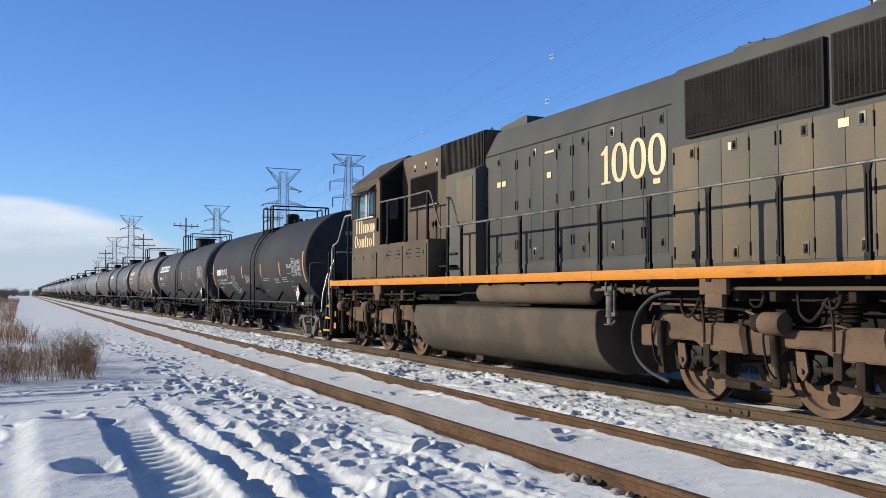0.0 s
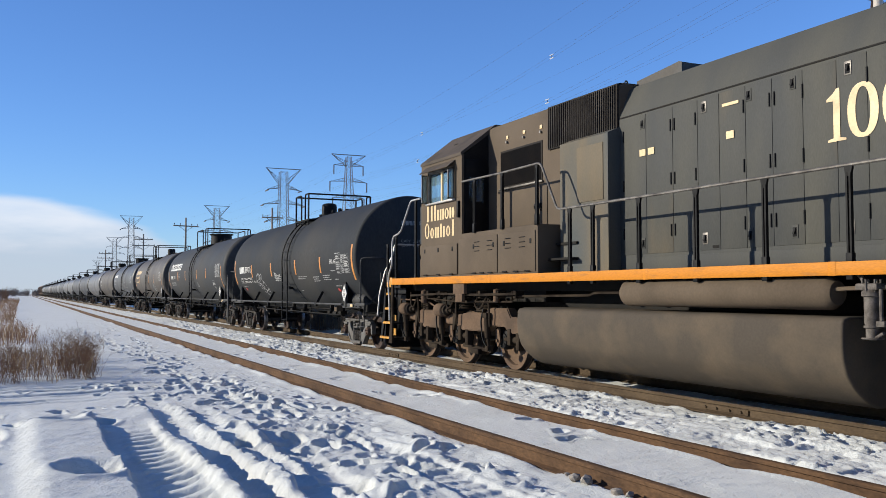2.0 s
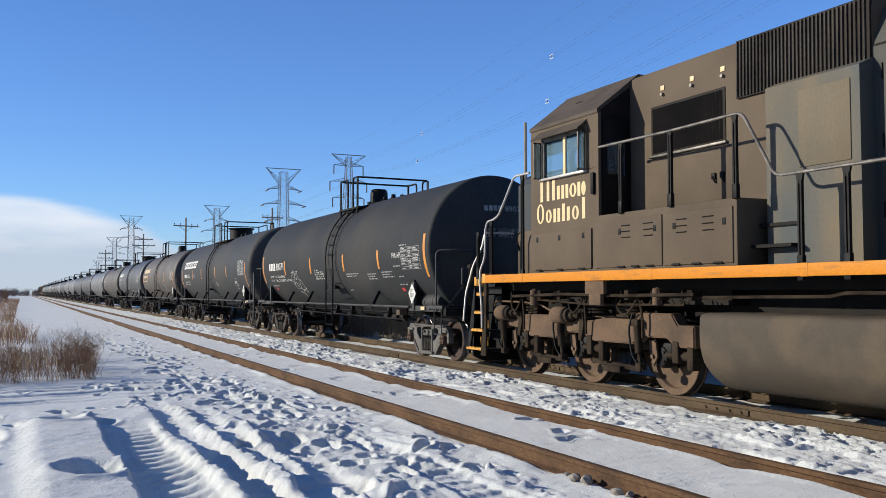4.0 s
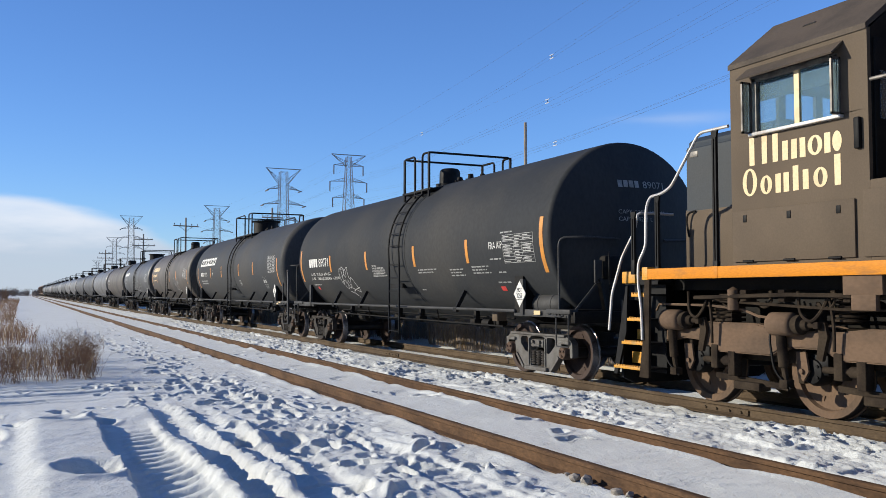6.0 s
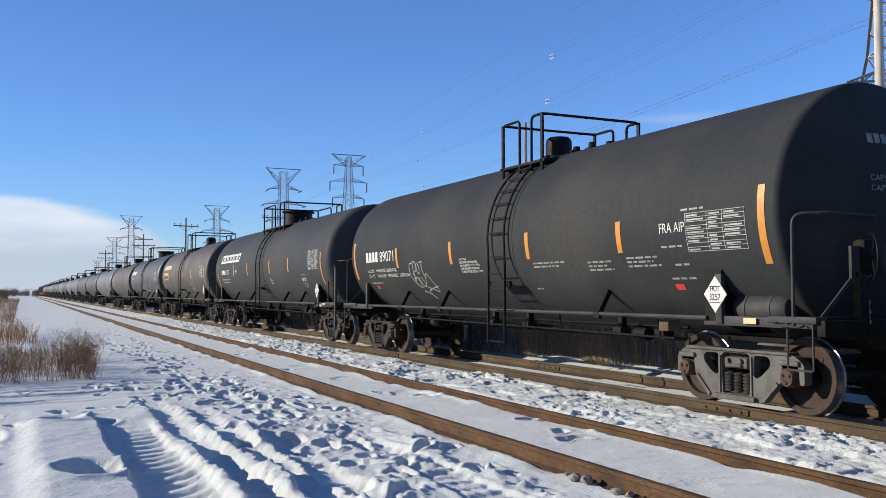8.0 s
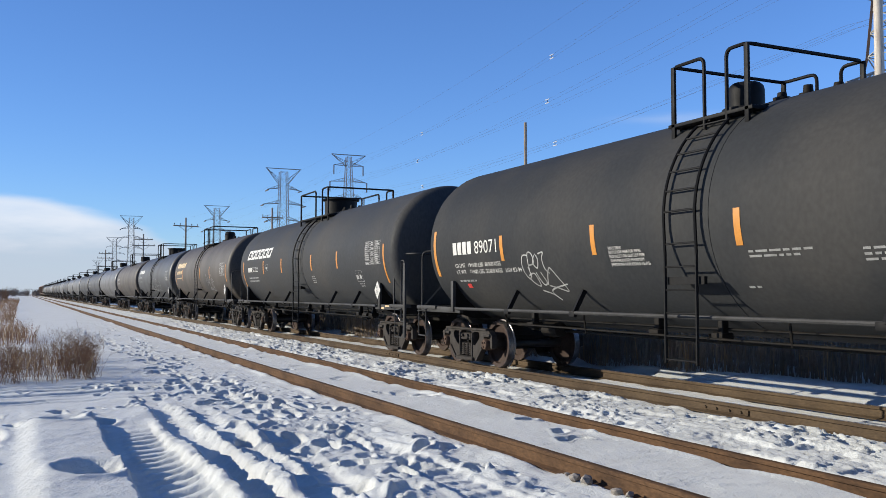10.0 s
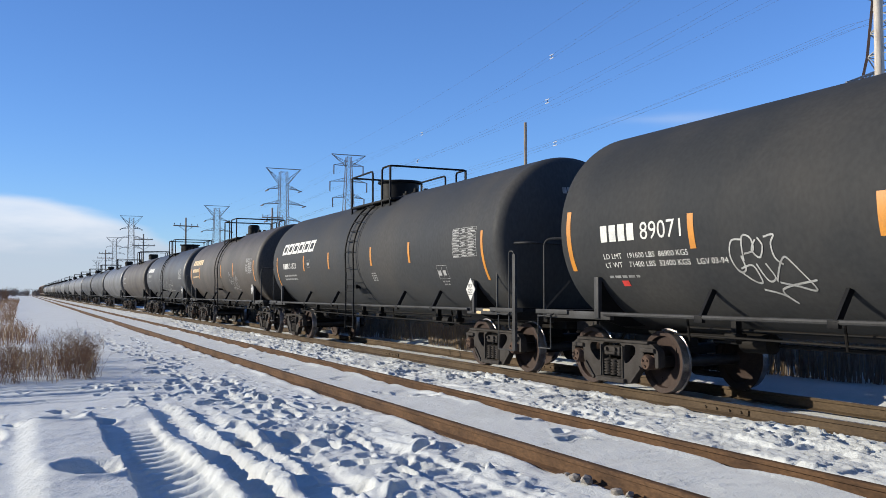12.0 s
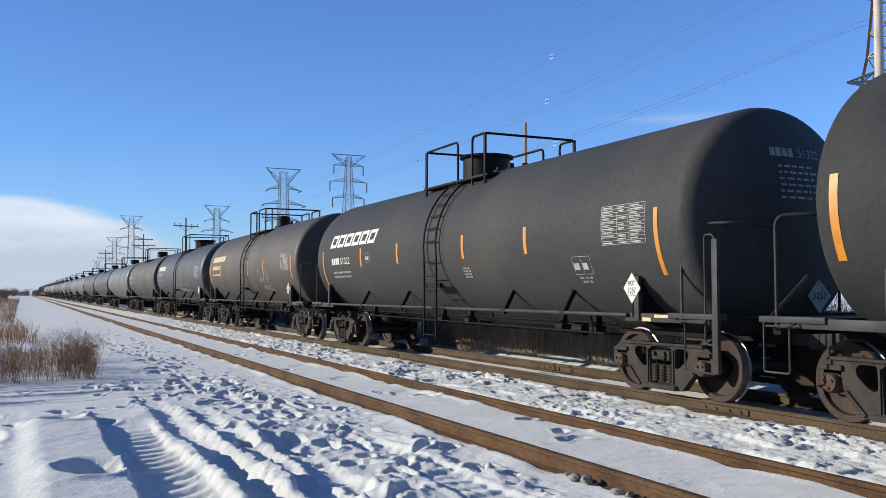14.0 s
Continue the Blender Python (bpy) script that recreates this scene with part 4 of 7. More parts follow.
    for y in (-half_truck + 1.6, -half_truck + 2.6, -0.9, 0.4, half_truck - 2.4):
        bm = box(B(), -1.0, -0.9, y, y + 0.10, 0.80, 1.16, 0.01)
        box(bm, -1.06, -0.86, y - 0.05, y + 0.16, 0.84, 0.94, 0.015)
        part("pipe_bracket", bm, FRAME_BLACK, car)
    for y in (-half_truck + 1.5, -2.2, 2.0, half_truck - 1.7):
        part("pipe_hanger", rod(B(), (-1.15, y, 0.82), (-1.2, y, 1.17), 0.018, 6), FRAME_BLACK, car)
    bm = B()
    lathe_y(bm, [(-half_truck + 2.0, 0.0), (-half_truck + 2.0, 0.1), (-half_truck + 2.25, 0.12), (-half_truck + 2.25, 0.0)], 14, -0.95, 0.86)
    part("brake_valve", bm, FRAME_BLACK, car)
    bm = lathe_y(B(), [(half_truck - 2.6, 0.0), (half_truck - 2.58, 0.13), (half_truck - 2.1, 0.13), (half_truck - 2.05, 0.0)], 18, -0.55, 0.80)
    part("brake_cylinder", bm, FRAME_BLACK, car)
    # ladder: straight below, bent over the tank to the platform above
    ly = ladder_at
    for w in (-0.30, 0.30):
        bm = rod(B(), (-1.64, ly + w, 0.55), (-1.64, ly + w, 2.0), 0.022, 6)
        pts = []
        for i in range(13):
            a = math.pi - (math.pi / 2 - 0.70) * i / 12
            pts.append(((r + 0.07) * math.cos(a), ly + w, zc + (r + 0.07) * math.sin(a)))
        tube(bm, [(-1.64, ly + w, 1.95)] + pts, 0.022)
        part("ladder_rail", bm, BLACK, car)
    for i in range(6):
        bm = rod(B(), (-1.64, ly - 0.30, 0.6 + 0.3 * i), (-1.64, ly + 0.30, 0.6 + 0.3 * i), 0.012, 6)
        part("ladder_rung", bm, BLACK, car)
    for i in range(6):
        a = math.pi - 0.05 - 0.165 * i
        bm = rod(B(), ((r + 0.07) * math.cos(a), ly - 0.30, zc + (r + 0.07) * math.sin(a)), ((r + 0.07) * math.cos(a), ly + 0.30, zc + (r + 0.07) * math.sin(a)), 0.014, 6)
        part("ladder_rung", bm, BLACK, car)
    bm = bar(B(), (-1.58, ly - 0.4, 1.62), (-1.58, ly + 0.3, 1.62), 0.05, 0.10)
    bar(bm, (-1.58, ly, 1.62), (-0.9, ly, 1.6), 0.05, 0.08)
    part("ladder_bracket", bm, BLACK, car)
    # platform, dome and fittings
    railing(car, platform[0], platform[1], r, zc, turns=turns)
    if wide_dome:
        prof = [(3.95, 0.0), (3.95, 0.52), (4.08 + tall_dome, 0.52), (4.10 + tall_dome, 0.60), (4.15 + tall_dome, 0.60), (4.16 + tall_dome, 0.0)]
    else:
        prof = [(3.95, 0.0), (3.95, 0.34), (4.07, 0.34), (4.08, 0.255), (4.00 + tall_dome, 0.25), (4.06 + tall_dome, 0.235), (4.10 + tall_dome, 0.19), (4.115 + tall_dome, 0.10), (4.12 + tall_dome, 0.0)]
    bm = lathe_z(B(), prof, 28, 0, dome_at)
    part("dome_housing", bm, BLACK, car)
    for i, y in enumerate((dome_at - 0.75, dome_at - 1.1, dome_at - 1.5)):
        bm = lathe_z(B(), [(3.95, 0.0), (3.95, 0.12), (4.08, 0.12), (4.09, 0.07), (4.15 + 0.04 * (i % 2), 0.06), (4.16 + 0.04 * (i % 2), 0.0)], 12, 0.1 * (i - 1), y)
        part("valve", bm, FRAME_BLACK, car)
    return car, sets
# ---------------------------------------------------------------- locomotive
HX = 0.90                # half the hood's width
SX = 1.50                # half the cab's width
TRAIN, WHEELS = [], []


def wall_text(bm, text, y, z, h, x, wide=None, proud=0.004):
    """Writing on an upright wall that faces the camera's side, from its left end at y."""
    vs, fs, w = letters(text, h, wide)
    made = [bm.verts.new((x - proud, y - a, z + b)) for a, b in vs]
    for f in fs:
        try:
            bm.faces.new([made[i] for i in f])
        except ValueError:
            pass
    return w


def serif_digits(bm, y, z, h, x):
    """The road number: a slab-footed one and three tall rounded noughts with thick sides."""
    X = x - 0.004

    def face(pts):
        bm.faces.new([bm.verts.new((X, y - a, z + b)) for a, b in pts])
    k = h / 0.60
    face([(0.10 * k, 0.04 * k), (0.19 * k, 0.04 * k), (0.19 * k, 0.60 * k), (0.15 * k, 0.60 * k), (0.10 * k, 0.55 * k)])
    face([(0.10 * k, 0.46 * k), (0.10 * k, 0.55 * k), (0.01 * k, 0.49 * k), (0.01 * k, 0.465 * k)])
    face([(0.02 * k, 0.0), (0.27 * k, 0.0), (0.27 * k, 0.025 * k), (0.19 * k, 0.04 * k), (0.10 * k, 0.04 * k), (0.02 * k, 0.025 * k)])
    for i in range(3):
        cx, n = (0.49 + 0.445 * i) * k, 28
        ring = []
        for j in range(n):
            a = math.tau * j / n
            c, s = math.cos(a), math.sin(a)
            ox, oz = 0.20 * k * math.copysign(abs(c) ** 0.85, c), 0.305 * k * math.copysign(abs(s) ** 0.9, s)
            ix, iz = 0.095 * k * math.copysign(abs(c) ** 0.9, c), 0.255 * k * s
            ring.append((bm.verts.new((X, y - cx - ox, z + 0.30 * k + oz)), bm.verts.new((X, y - cx - ix, z + 0.30 * k + iz))))
        for p, q in zip(ring, ring[1:] + ring[:1]):
            bm.faces.new((p[0], q[0], q[1], p[1]))


def seam(bm, y, z0, z1, x, w=0.012):
    box(bm, x - 0.003, x + 0.01, y - w / 2, y + w / 2, z0, z1)


def latch(parent, y, z, x, pale, paint):
    bm = box(B(), x - 0.008, x + 0.01, y - 0.05, y + 0.05, z - 0.08, z + 0.08, 0.004)
    ob = part("door_latch", bm, HANDRAIL if pale else paint, parent, "pale metal door latch" if pale else "")
    bm = box(B(), x - 0.011, x - 0.006, y - 0.032, y + 0.032, z - 0.062, z + 0.05, 0.002)
    bar(bm, (x - 0.012, y, z + 0.045), (x - 0.030, y, z - 0.03), 0.03, 0.012)
    part("latch_cup", bm, BLACK, ob)


def hood_doors(parent, edges, z0, z1, x, paint, hinges, latches, heights, rows):
    """A row of tall hood doors between the edges, with hinge barrels and latches along them."""
    doors, edges, hinges, latches = [], [y + 0.07 for y in edges], [y + 0.07 for y in hinges], [(y + 0.07, p) for y, p in latches]
    for y0, y1 in zip(edges, edges[1:]):
        bm = box(B(), x - 0.007, x + 0.006, y1 + 0.005, y0 - 0.005, z0, z1, 0.003)
        doors.append((y0, y1, part("hood_door", bm, paint, parent)))

    def door_at(y):
        return next((d for y0, y1, d in doors if y1 <= y <= y0), doors[0][2])
    for y in hinges:
        for z in heights:
            bm = rod(B(), (x - 0.012, y, z - 0.085), (x - 0.012, y, z + 0.085), 0.013, 6)
            part("hinge", bm, BLACK, door_at(y))
    for y, pale in latches:
        for z in rows:
            latch(door_at(y), y, z, x - 0.007, pale, paint)


def louvres(bm, y0, y1, z0, z1, x, n, upright=True, w=0.45):
    """Slats in a frame, each standing proud."""
    if upright:
        s = (y0 - y1) / n
        for i in range(n):
            y = y0 - s * (i + 0.5)
            prism(bm, [(x - 0.035, y), (x, y + s * w), (x, y - s * w)], "z", z0, z1)
    else:
        s = (z1 - z0) / n
        for i in range(n):
            box(bm, x - 0.02, x, y1, y0, z0 + s * (i + 0.3), z0 + s * (i + 0.7))
    return bm


def loco_truck(parent, ys, flip):
    """A three-axle truck: fabricated side frames, brake cylinders, dampers, coil springs and wheels."""
    mid = ys[1]
    tk = new("truck")
    tk.parent, tk.location = parent, (0, mid, 0)
    a = [y - mid for y in ys]
    for s in (-1, 1):
        x0, x1 = s * 1.00, s * 1.20
        # stepped up at the end by the fuel tank, dropped between the axles
        inner, outer = (a[0], a[2]) if flip else (-a[2], -a[0])
        mid = a[1] if flip else -a[1]
        out = [(inner + 0.87, 0.715), (inner + 0.87, 1.015), (inner + 0.54, 1.02), (inner + 0.42, 1.175), (inner - 0.36, 1.175), (inner - 0.43, 1.07), (mid + 0.9, 1.08), (mid + 0.5, 1.03), (mid - 0.40, 1.03),
               (mid - 0.7, 1.09), (outer + 0.42, 1.09), (outer + 0.15, 1.0), (outer - 0.45, 0.98), (outer - 0.47, 0.80), (outer - 0.1, 0.86), (outer + 0.25, 0.84), (outer + 0.50, 0.71),
               (mid - 0.50, 0.71), (mid - 0.28, 0.82), (mid + 0.28, 0.82), (mid + 0.50, 0.71), (inner - 0.45, 0.715), (inner - 0.25, 0.83), (inner + 0.30, 0.83), (inner + 0.46, 0.72)]
        if not flip:
            out = [(-y, z) for y, z in reversed(out)]
        bm = prism(B(), out, "x", x0, x1)
        bmesh.ops.bevel(bm, geom=[e for e in bm.edges if e.calc_length() > 0.1], offset=0.018, segments=2, affect="EDGES")
        part("side_frame", bm, DUST_BROWN, tk, "truck side frame caked in brown road dust", smooth=30)
        for i, y in enumerate(a):
            # axle box with its tie rod
            bm = lathe_x(B(), [(s * 0.88, 0.0), (s * 0.88, 0.17), (s * 1.0, 0.17), (s * 1.06, 0.14), (s * 1.07, 0.08), (s * 1.07, 0.0)], 18, y, 0.56)
            box(bm, s * 0.90, s * 1.04, y - 0.22, y + 0.22, 0.52, 0.76, 0.03)
            for k in range(5):
                an = k * math.tau / 5
                rod(bm, (s * 1.05, y + 0.11 * math.cos(an), 0.56 + 0.11 * math.sin(an)), (s * 1.08, y + 0.11 * math.cos(an), 0.56 + 0.11 * math.sin(an)), 0.018, 6)
            part("axle_box", bm, BLACK, tk)
            bm = B()
            rod(bm, (s * 1.14, y - 0.25, 0.60), (s * 1.14, y - 0.72, 0.60), 0.04, 10)
            rod(bm, (s * 1.14, y - 0.62, 0.60), (s * 1.14, y - 0.76, 0.60), 0.065, 10)
            box(bm, s * 1.06, s * 1.22, y - 0.56, y - 0.44, 0.50, 0.80, 0.015)
            box(bm, s * 1.06, s * 1.20, y - 0.84, y - 0.72, 0.42, 0.74, 0.015)
            part("traction_link", bm, DUST_DARK, tk)
            # coil springs seated on the frame, up to the body
            yy = y - 0.55 if i < 2 else y + 0.55
            ring = [(1.12, 0.0)]
            for j in range(6):
                z = 1.14 + j * 0.05
                ring += [(z, 0.12), (z + 0.008, 0.172), (z + 0.030, 0.172), (z + 0.038, 0.12)]
            bm = lathe_z(B(), ring + [(1.45, 0.0)], 16, s * 1.05, yy)
            part("coil_spring", bm, DUST_DARK, tk)
        for i, y in enumerate(a):
            # brake cylinder: the dusty body, then collar, push rod and lever, the collar's shade put into darker dust
            way = 1 if flip else -1
            if i in ((1, 2) if flip else (0, 1)):
                c = y + (0.34 if flip else 0.20)
                prof = [(-0.17, 0.0), (-0.17, 0.125), (-0.15, 0.138), (0.13, 0.138), (0.16, 0.12), (0.17, 0.10), (0.17, 0.0)]
                bm = lathe_y(B(), [(c + way * p, q) for p, q in prof][::way], 24, s * 1.28, 1.10)
                cy = part("brake_cylinder", bm, DUST_BROWN, tk, "dusty brake cylinder")
                prof = [(0.17, 0.0), (0.17, 0.10), (0.22, 0.115), (0.27, 0.115), (0.29, 0.07), (0.36, 0.06), (0.37, 0.035), (0.46, 0.035), (0.47, 0.0)]
                bm = lathe_y(B(), [(c + way * p, q) for p, q in prof][::way], 18, s * 1.27, 1.10)
                box(bm, s * 1.22, s * 1.32, c + way * 0.46, c + way * 0.53, 1.06, 1.14, 0.01)
                part("push_rod", bm, DUST_DARK, cy)
                bm = prism(B(), [(c + way * 0.46, 1.14), (c + way * 0.56, 1.14), (c + way * 0.60, 0.98), (c + way * 0.52, 0.70), (c + way * 0.44, 0.72), (c + way * 0.48, 0.98)], "x", s * 1.20, s * 1.25)
                part("brake_lever", bm, DUST_DARK, tk)
            # a link plate with a pin, and the tie bars between the axles
            bm = prism(B(), [(y + 0.02, 0.78), (y + 0.16, 0.78), (y + 0.14, 0.52), (y + 0.06, 0.44), (y - 0.02, 0.56)], "x", s * 1.10, s * 1.13)
            rod(bm, (s * 1.09, y + 0.07, 0.56), (s * 1.16, y + 0.07, 0.56), 0.03, 10)
            part("link_plate", bm, DUST_BROWN, tk)
            y = y + (0.30 if flip else 0.20)
            # slanting damper
            bm = rod(B(), (s * 1.26, y + 0.06, 1.0), (s * 1.26, y + 0.02, 0.60), 0.06, 10)
            rod(bm, (s * 1.26, y + 0.02, 0.62), (s * 1.26, y - 0.02, 0.42), 0.035, 8)
            box(bm, s * 1.20, s * 1.32, y - 0.02, y + 0.14, 0.98, 1.08, 0.01)
            box(bm, s * 1.20, s * 1.32, y - 0.08, y + 0.04, 0.36, 0.46, 0.01)
            part("damper", bm, DUST_DARK, tk)
            # brake shoe hanger beside the wheel
            bm = prism(B(), [(y - 0.12, 0.92), (y - 0.02, 0.92), (y + 0.10, 0.66), (y + 0.06, 0.40), (y - 0.02, 0.40), (y + 0.02, 0.64)], "x", s * 0.86, s * 0.98)
            box(bm, s * 0.98, s * 1.1, y - 0.16, y - 0.06, 0.60, 0.86, 0.01)
            part("brake_hanger", bm, DUST_DARK, tk)
            bm = tube(B(), rounded([(s * 1.30, y + 0.12, 1.15), (s * 1.34, y + 0.16, 0.95), (s * 1.33, y + 0.10, 0.55), (s * 1.28, y - 0.1, 0.36)], 0.12), 0.016)
            part("brake_hose", bm, BLACK, tk)
        bm = tube(B(), [(s * 1.24, a[0] + 0.6, 1.22), (s * 1.27, a[0] + 0.5, 1.31), (s * 1.27, a[0] - 0.5, 1.30), (s * 1.27, a[1] + 0.85, 1.26), (s * 1.26, a[1] + 0.6, 1.18), (s * 1.26, a[1] + 0.3, 1.16)], 0.018)
        part("brake_pipe", bm, DUST_BROWN, tk)
        # stacked rubber springs and hanging cables at the frame's ends
        for y in (a[0] - 0.62, a[2] + 0.75):
            bm = B()
            for k in range(5):
                box(bm, s * 0.92, s * 1.16, y - 0.15, y + 0.15, 1.10 + k * 0.062, 1.14 + k * 0.062, 0.006)
            box(bm, s * 0.96, s * 1.12, y - 0.11, y + 0.11, 1.08, 1.45)
            part("rubber_spring", bm, DUST_DARK, tk)
        for y, w in ((a[2] + 0.45, 0.28), (a[1] - 0.25, 0.22), (a[0] - 0.30, 0.2)):
            bm = tube(B(), rounded([(s * 1.28, y + w, 1.48), (s * 1.31, y + w * 0.8, 1.22), (s * 1.33, y, 1.12), (s * 1.31, y - w * 0.6, 1.26), (s * 1.29, y - w, 1.44), (s * 1.30, y - w * 1.3, 1.10), (s * 1.28, y - w * 1.2, 0.82)], 0.12), 0.020)
            part("cable", bm, DUST_DARK, tk)
        for y in (a[0] - 0.98, a[1] - 0.98):
            bm = box(B(), s * 0.95, s * 1.15, y - 0.22, y + 0.22, 0.26, 0.36, 0.015)
            bar(bm, (s * 1.05, y - 0.6, 0.34), (s * 1.05, y + 0.6, 0.40), 0.05, 0.07)
            part("brake_rod", bm, DUST_DARK, tk)
    bm = box(B(), -0.95, 0.95, a[2] - 0.4, a[0] + 0.4, 0.62, 1.05, 0.03)
    part("truck_frame", bm, DUST_DARK, tk)
    for y in a:
        for ws in wheelset(tk, y, 0.533, 0.533, DUST_BROWN, WHEEL_DARK):
            for p in ws.data.polygons:
                if abs(p.normal.x) > 0.5:
                    p.material_index = 0
            WHEELS.append((ws, y, 0.533, 0.533))
    return tk


def locomotive():
    lo = thing("locomotive", "grimy black and brown diesel locomotive with an orange sill stripe", "locomotive", at=(CX, -0.57, 0))
    TRAIN.append((lo, -0.57))
    BACK = -11.2
    # frame and deck
    bm = box(B(), -1.0, 1.0, BACK, 8.1, 1.50, 1.70)
    box(bm, -0.55, 0.55, BACK, 8.2, 1.05, 1.52, 0.02)
    part("underframe", bm, FRAME_BLACK, lo)
    bm = box(B(), -1.55, 1.55, BACK, 7.62, 1.70, 1.735)
    part("walkway", bm, ROOF_DARK, lo)
    for s in (-1, 1):
        bm = box(B(), s * 1.53, s * 1.56, BACK, 7.56, 1.645, 1.790, 0.006)
        part("sill_stripe", bm, ORANGE, lo, "orange painted side sill, chipped and dirty")
    for y in (6.25, 3.2, 0.55, -1.3, -4.4, -6.35, -9.4):
        bm = box(B(), -1.563, -1.50, y - 0.05, y + 0.05, 1.642, 1.793, 0.003)
        part("sill_joint_plate", bm, ORANGE, lo)
    # long hood in four lengths
    def hood(name, y0, y1, half, ztop, chamfer, mat):
        o = [(-half, 1.73), (-half, ztop - chamfer * 1.15), (-half + chamfer * 0.5, ztop), (half - chamfer * 0.5, ztop), (half, ztop - chamfer * 1.15), (half, 1.73)]
        bm = prism(B(), o, "y", y1, y0)
        bmesh.ops.bevel(bm, geom=[e for e in bm.edges if abs(e.verts[0].co.y - e.verts[1].co.y) > 0.5 and e.verts[0].co.z > 2], offset=0.03, segments=2, affect="EDGES")
        return part(name, bm, mat, lo, smooth=30)
    hood("electrical_cabinet", 4.05, 0.15, HX, 4.76, 0.10, CAB_BROWN)
    hood("engine_hood", 0.15, -5.56, HX, 4.69, 0.44, HOOD_GREY)
    hood("radiator_hood", -5.58, BACK + 0.25, HX + 0.05, 4.66, 0.20, HOOD_GREY)
    # cab: lower body, sides with a window opening, sloping roof
    zr = 4.20
    for x in (-SX, SX - 0.05):
        bm = box(B(), x, x + 0.05, 4.05, 6.0, 1.735, 3.36)
        box(bm, x, x + 0.05, 4.05, 4.42, 3.34, zr)
        box(bm, x, x + 0.05, 5.62, 6.0, 3.34, zr)
        box(bm, x, x + 0.05, 4.42, 5.62, 3.99, zr)
        bmesh.ops.remove_doubles(bm, verts=bm.verts, dist=0.025)
        part("cab_side", bm, CAB_BROWN, lo)
    # rear and front walls, gabled under the roof, with a doorway each
    gable = [(-SX + 0.05, 1.735), (-SX + 0.05, zr), (-0.72, 4.77), (0.72, 4.77), (SX - 0.05, zr), (SX - 0.05, 1.735)]
    bm = prism(B(), gable, "y", 4.05, 4.10)
    # shade put into the colour: black here, where the other cab walls are brown
    part("cab_rear_wall", bm, FRAME_BLACK, lo)
    bm = B()
    prism(bm, [(-SX + 0.05, 1.735), (-SX + 0.05, 3.36), (SX - 0.05, 3.36), (SX - 0.05, 1.735)], "y", 5.95, 6.0)
    prism(bm, [(-SX + 0.05, 3.99), (-SX + 0.05, zr), (-0.72, 4.77), (0.72, 4.77), (SX - 0.05, zr), (SX - 0.05, 3.99)], "y", 5.95, 6.0)
    for x in (-SX + 0.05, -0.75, -0.1, 0.63, SX - 0.17):
        box(bm, x, x + 0.12, 5.95, 6.0, 3.36, 3.99)
    part("cab_front_wall", bm, CAB_BROWN, lo)
    roof = [(-SX - 0.015, zr - 0.02), (-SX - 0.015, zr + 0.04), (-0.74, 4.84), (0.74, 4.84), (SX + 0.015, zr + 0.04), (SX + 0.015, zr - 0.02), (0.70, 4.77), (-0.70, 4.77)]
    bm = prism(B(), roof, "y", 4.05, 6.02)
    part("cab_roof", bm, CAB_ROOF, lo, "sloping brown cab roof", smooth=0)
    bm = box(B(), -0.45, 0.45, 4.1, 4.75, 4.76, 4.86, 0.015)
    hatch = part("roof_hatch", bm, ROOF_DARK, lo)
    for i in range(9):
        part("cooling_rib", box(B(), -0.47, -0.45, 4.14 + 0.065 * i, 4.17 + 0.065 * i, 4.765, 4.85), BLACK, hatch)
    bm = tube(B(), rounded([(-1.05, 5.05, 4.52), (-1.08, 5.05, 4.58), (-1.08, 5.25, 4.58), (-1.05, 5.25, 4.52)], 0.03), 0.012)
    part("roof_grab", bm, BLACK, lo)
    bm = box(B(), -SX + 0.06, SX - 0.06, 4.12, 5.94, 1.74, 1.80)
    box(bm, -SX + 0.06, SX - 0.06, 4.12, 4.14, 1.80, 4.1)
    part("cab_interior", bm, INTERIOR, lo)
    # added dark sheet, stands in for the unlit upper half of the window
    bm = box(B(), -SX + 0.10, -SX + 0.13, 4.2, 5.85, 3.74, 4.14)
    part("window_blind", bm, INTERIOR, lo)
    # unseen seats and control stand, added to darken the view through the panes
    for x in (-1.15, 0.55):
        bm = box(B(), x, x + 0.5, 4.5, 4.62, 2.4, 3.62, 0.05)
        box(bm, x, x + 0.5, 4.6, 5.05, 2.3, 2.45, 0.05)
        part("cab_seat", bm, INTERIOR, lo)
    bm = box(B(), -0.55, 0.15, 5.2, 5.9, 1.8, 3.55, 0.04)
    part("control_stand", bm, INTERIOR, lo)
    # side window: frame, two sliding panes, wind wings, sunshade
    win = new("cab_window")
    win.parent = lo
    bm = B()
    for y in (4.42, 5.56):
        box(bm, -SX - 0.02, -SX + 0.05, y, y + 0.06, 3.34, 3.99)
    box(bm, -SX - 0.02, -SX + 0.05, 4.42, 5.62, 3.95, 4.01)
    part("window_frame", bm, HANDRAIL, win)
    bm = box(B(), -SX - 0.06, -SX + 0.03, 4.35, 5.66, 3.305, 3.345, 0.008)
    part("window_sill", bm, SILVER, win, "bright window sill")
    bm = box(B(), -SX - 0.01, -SX + 0.03, 4.93, 5.0, 3.34, 3.97)
    part("sash_bar", bm, CREAM, win)
    bm = box(B(), -SX + 0.008, -SX + 0.014, 4.46, 5.0, 3.34, 3.97)
    box(bm, -SX + 0.024, -SX + 0.03, 4.98, 5.58, 3.34, 3.97)
    part("pane", bm, GLASS, win).visible_shadow = False
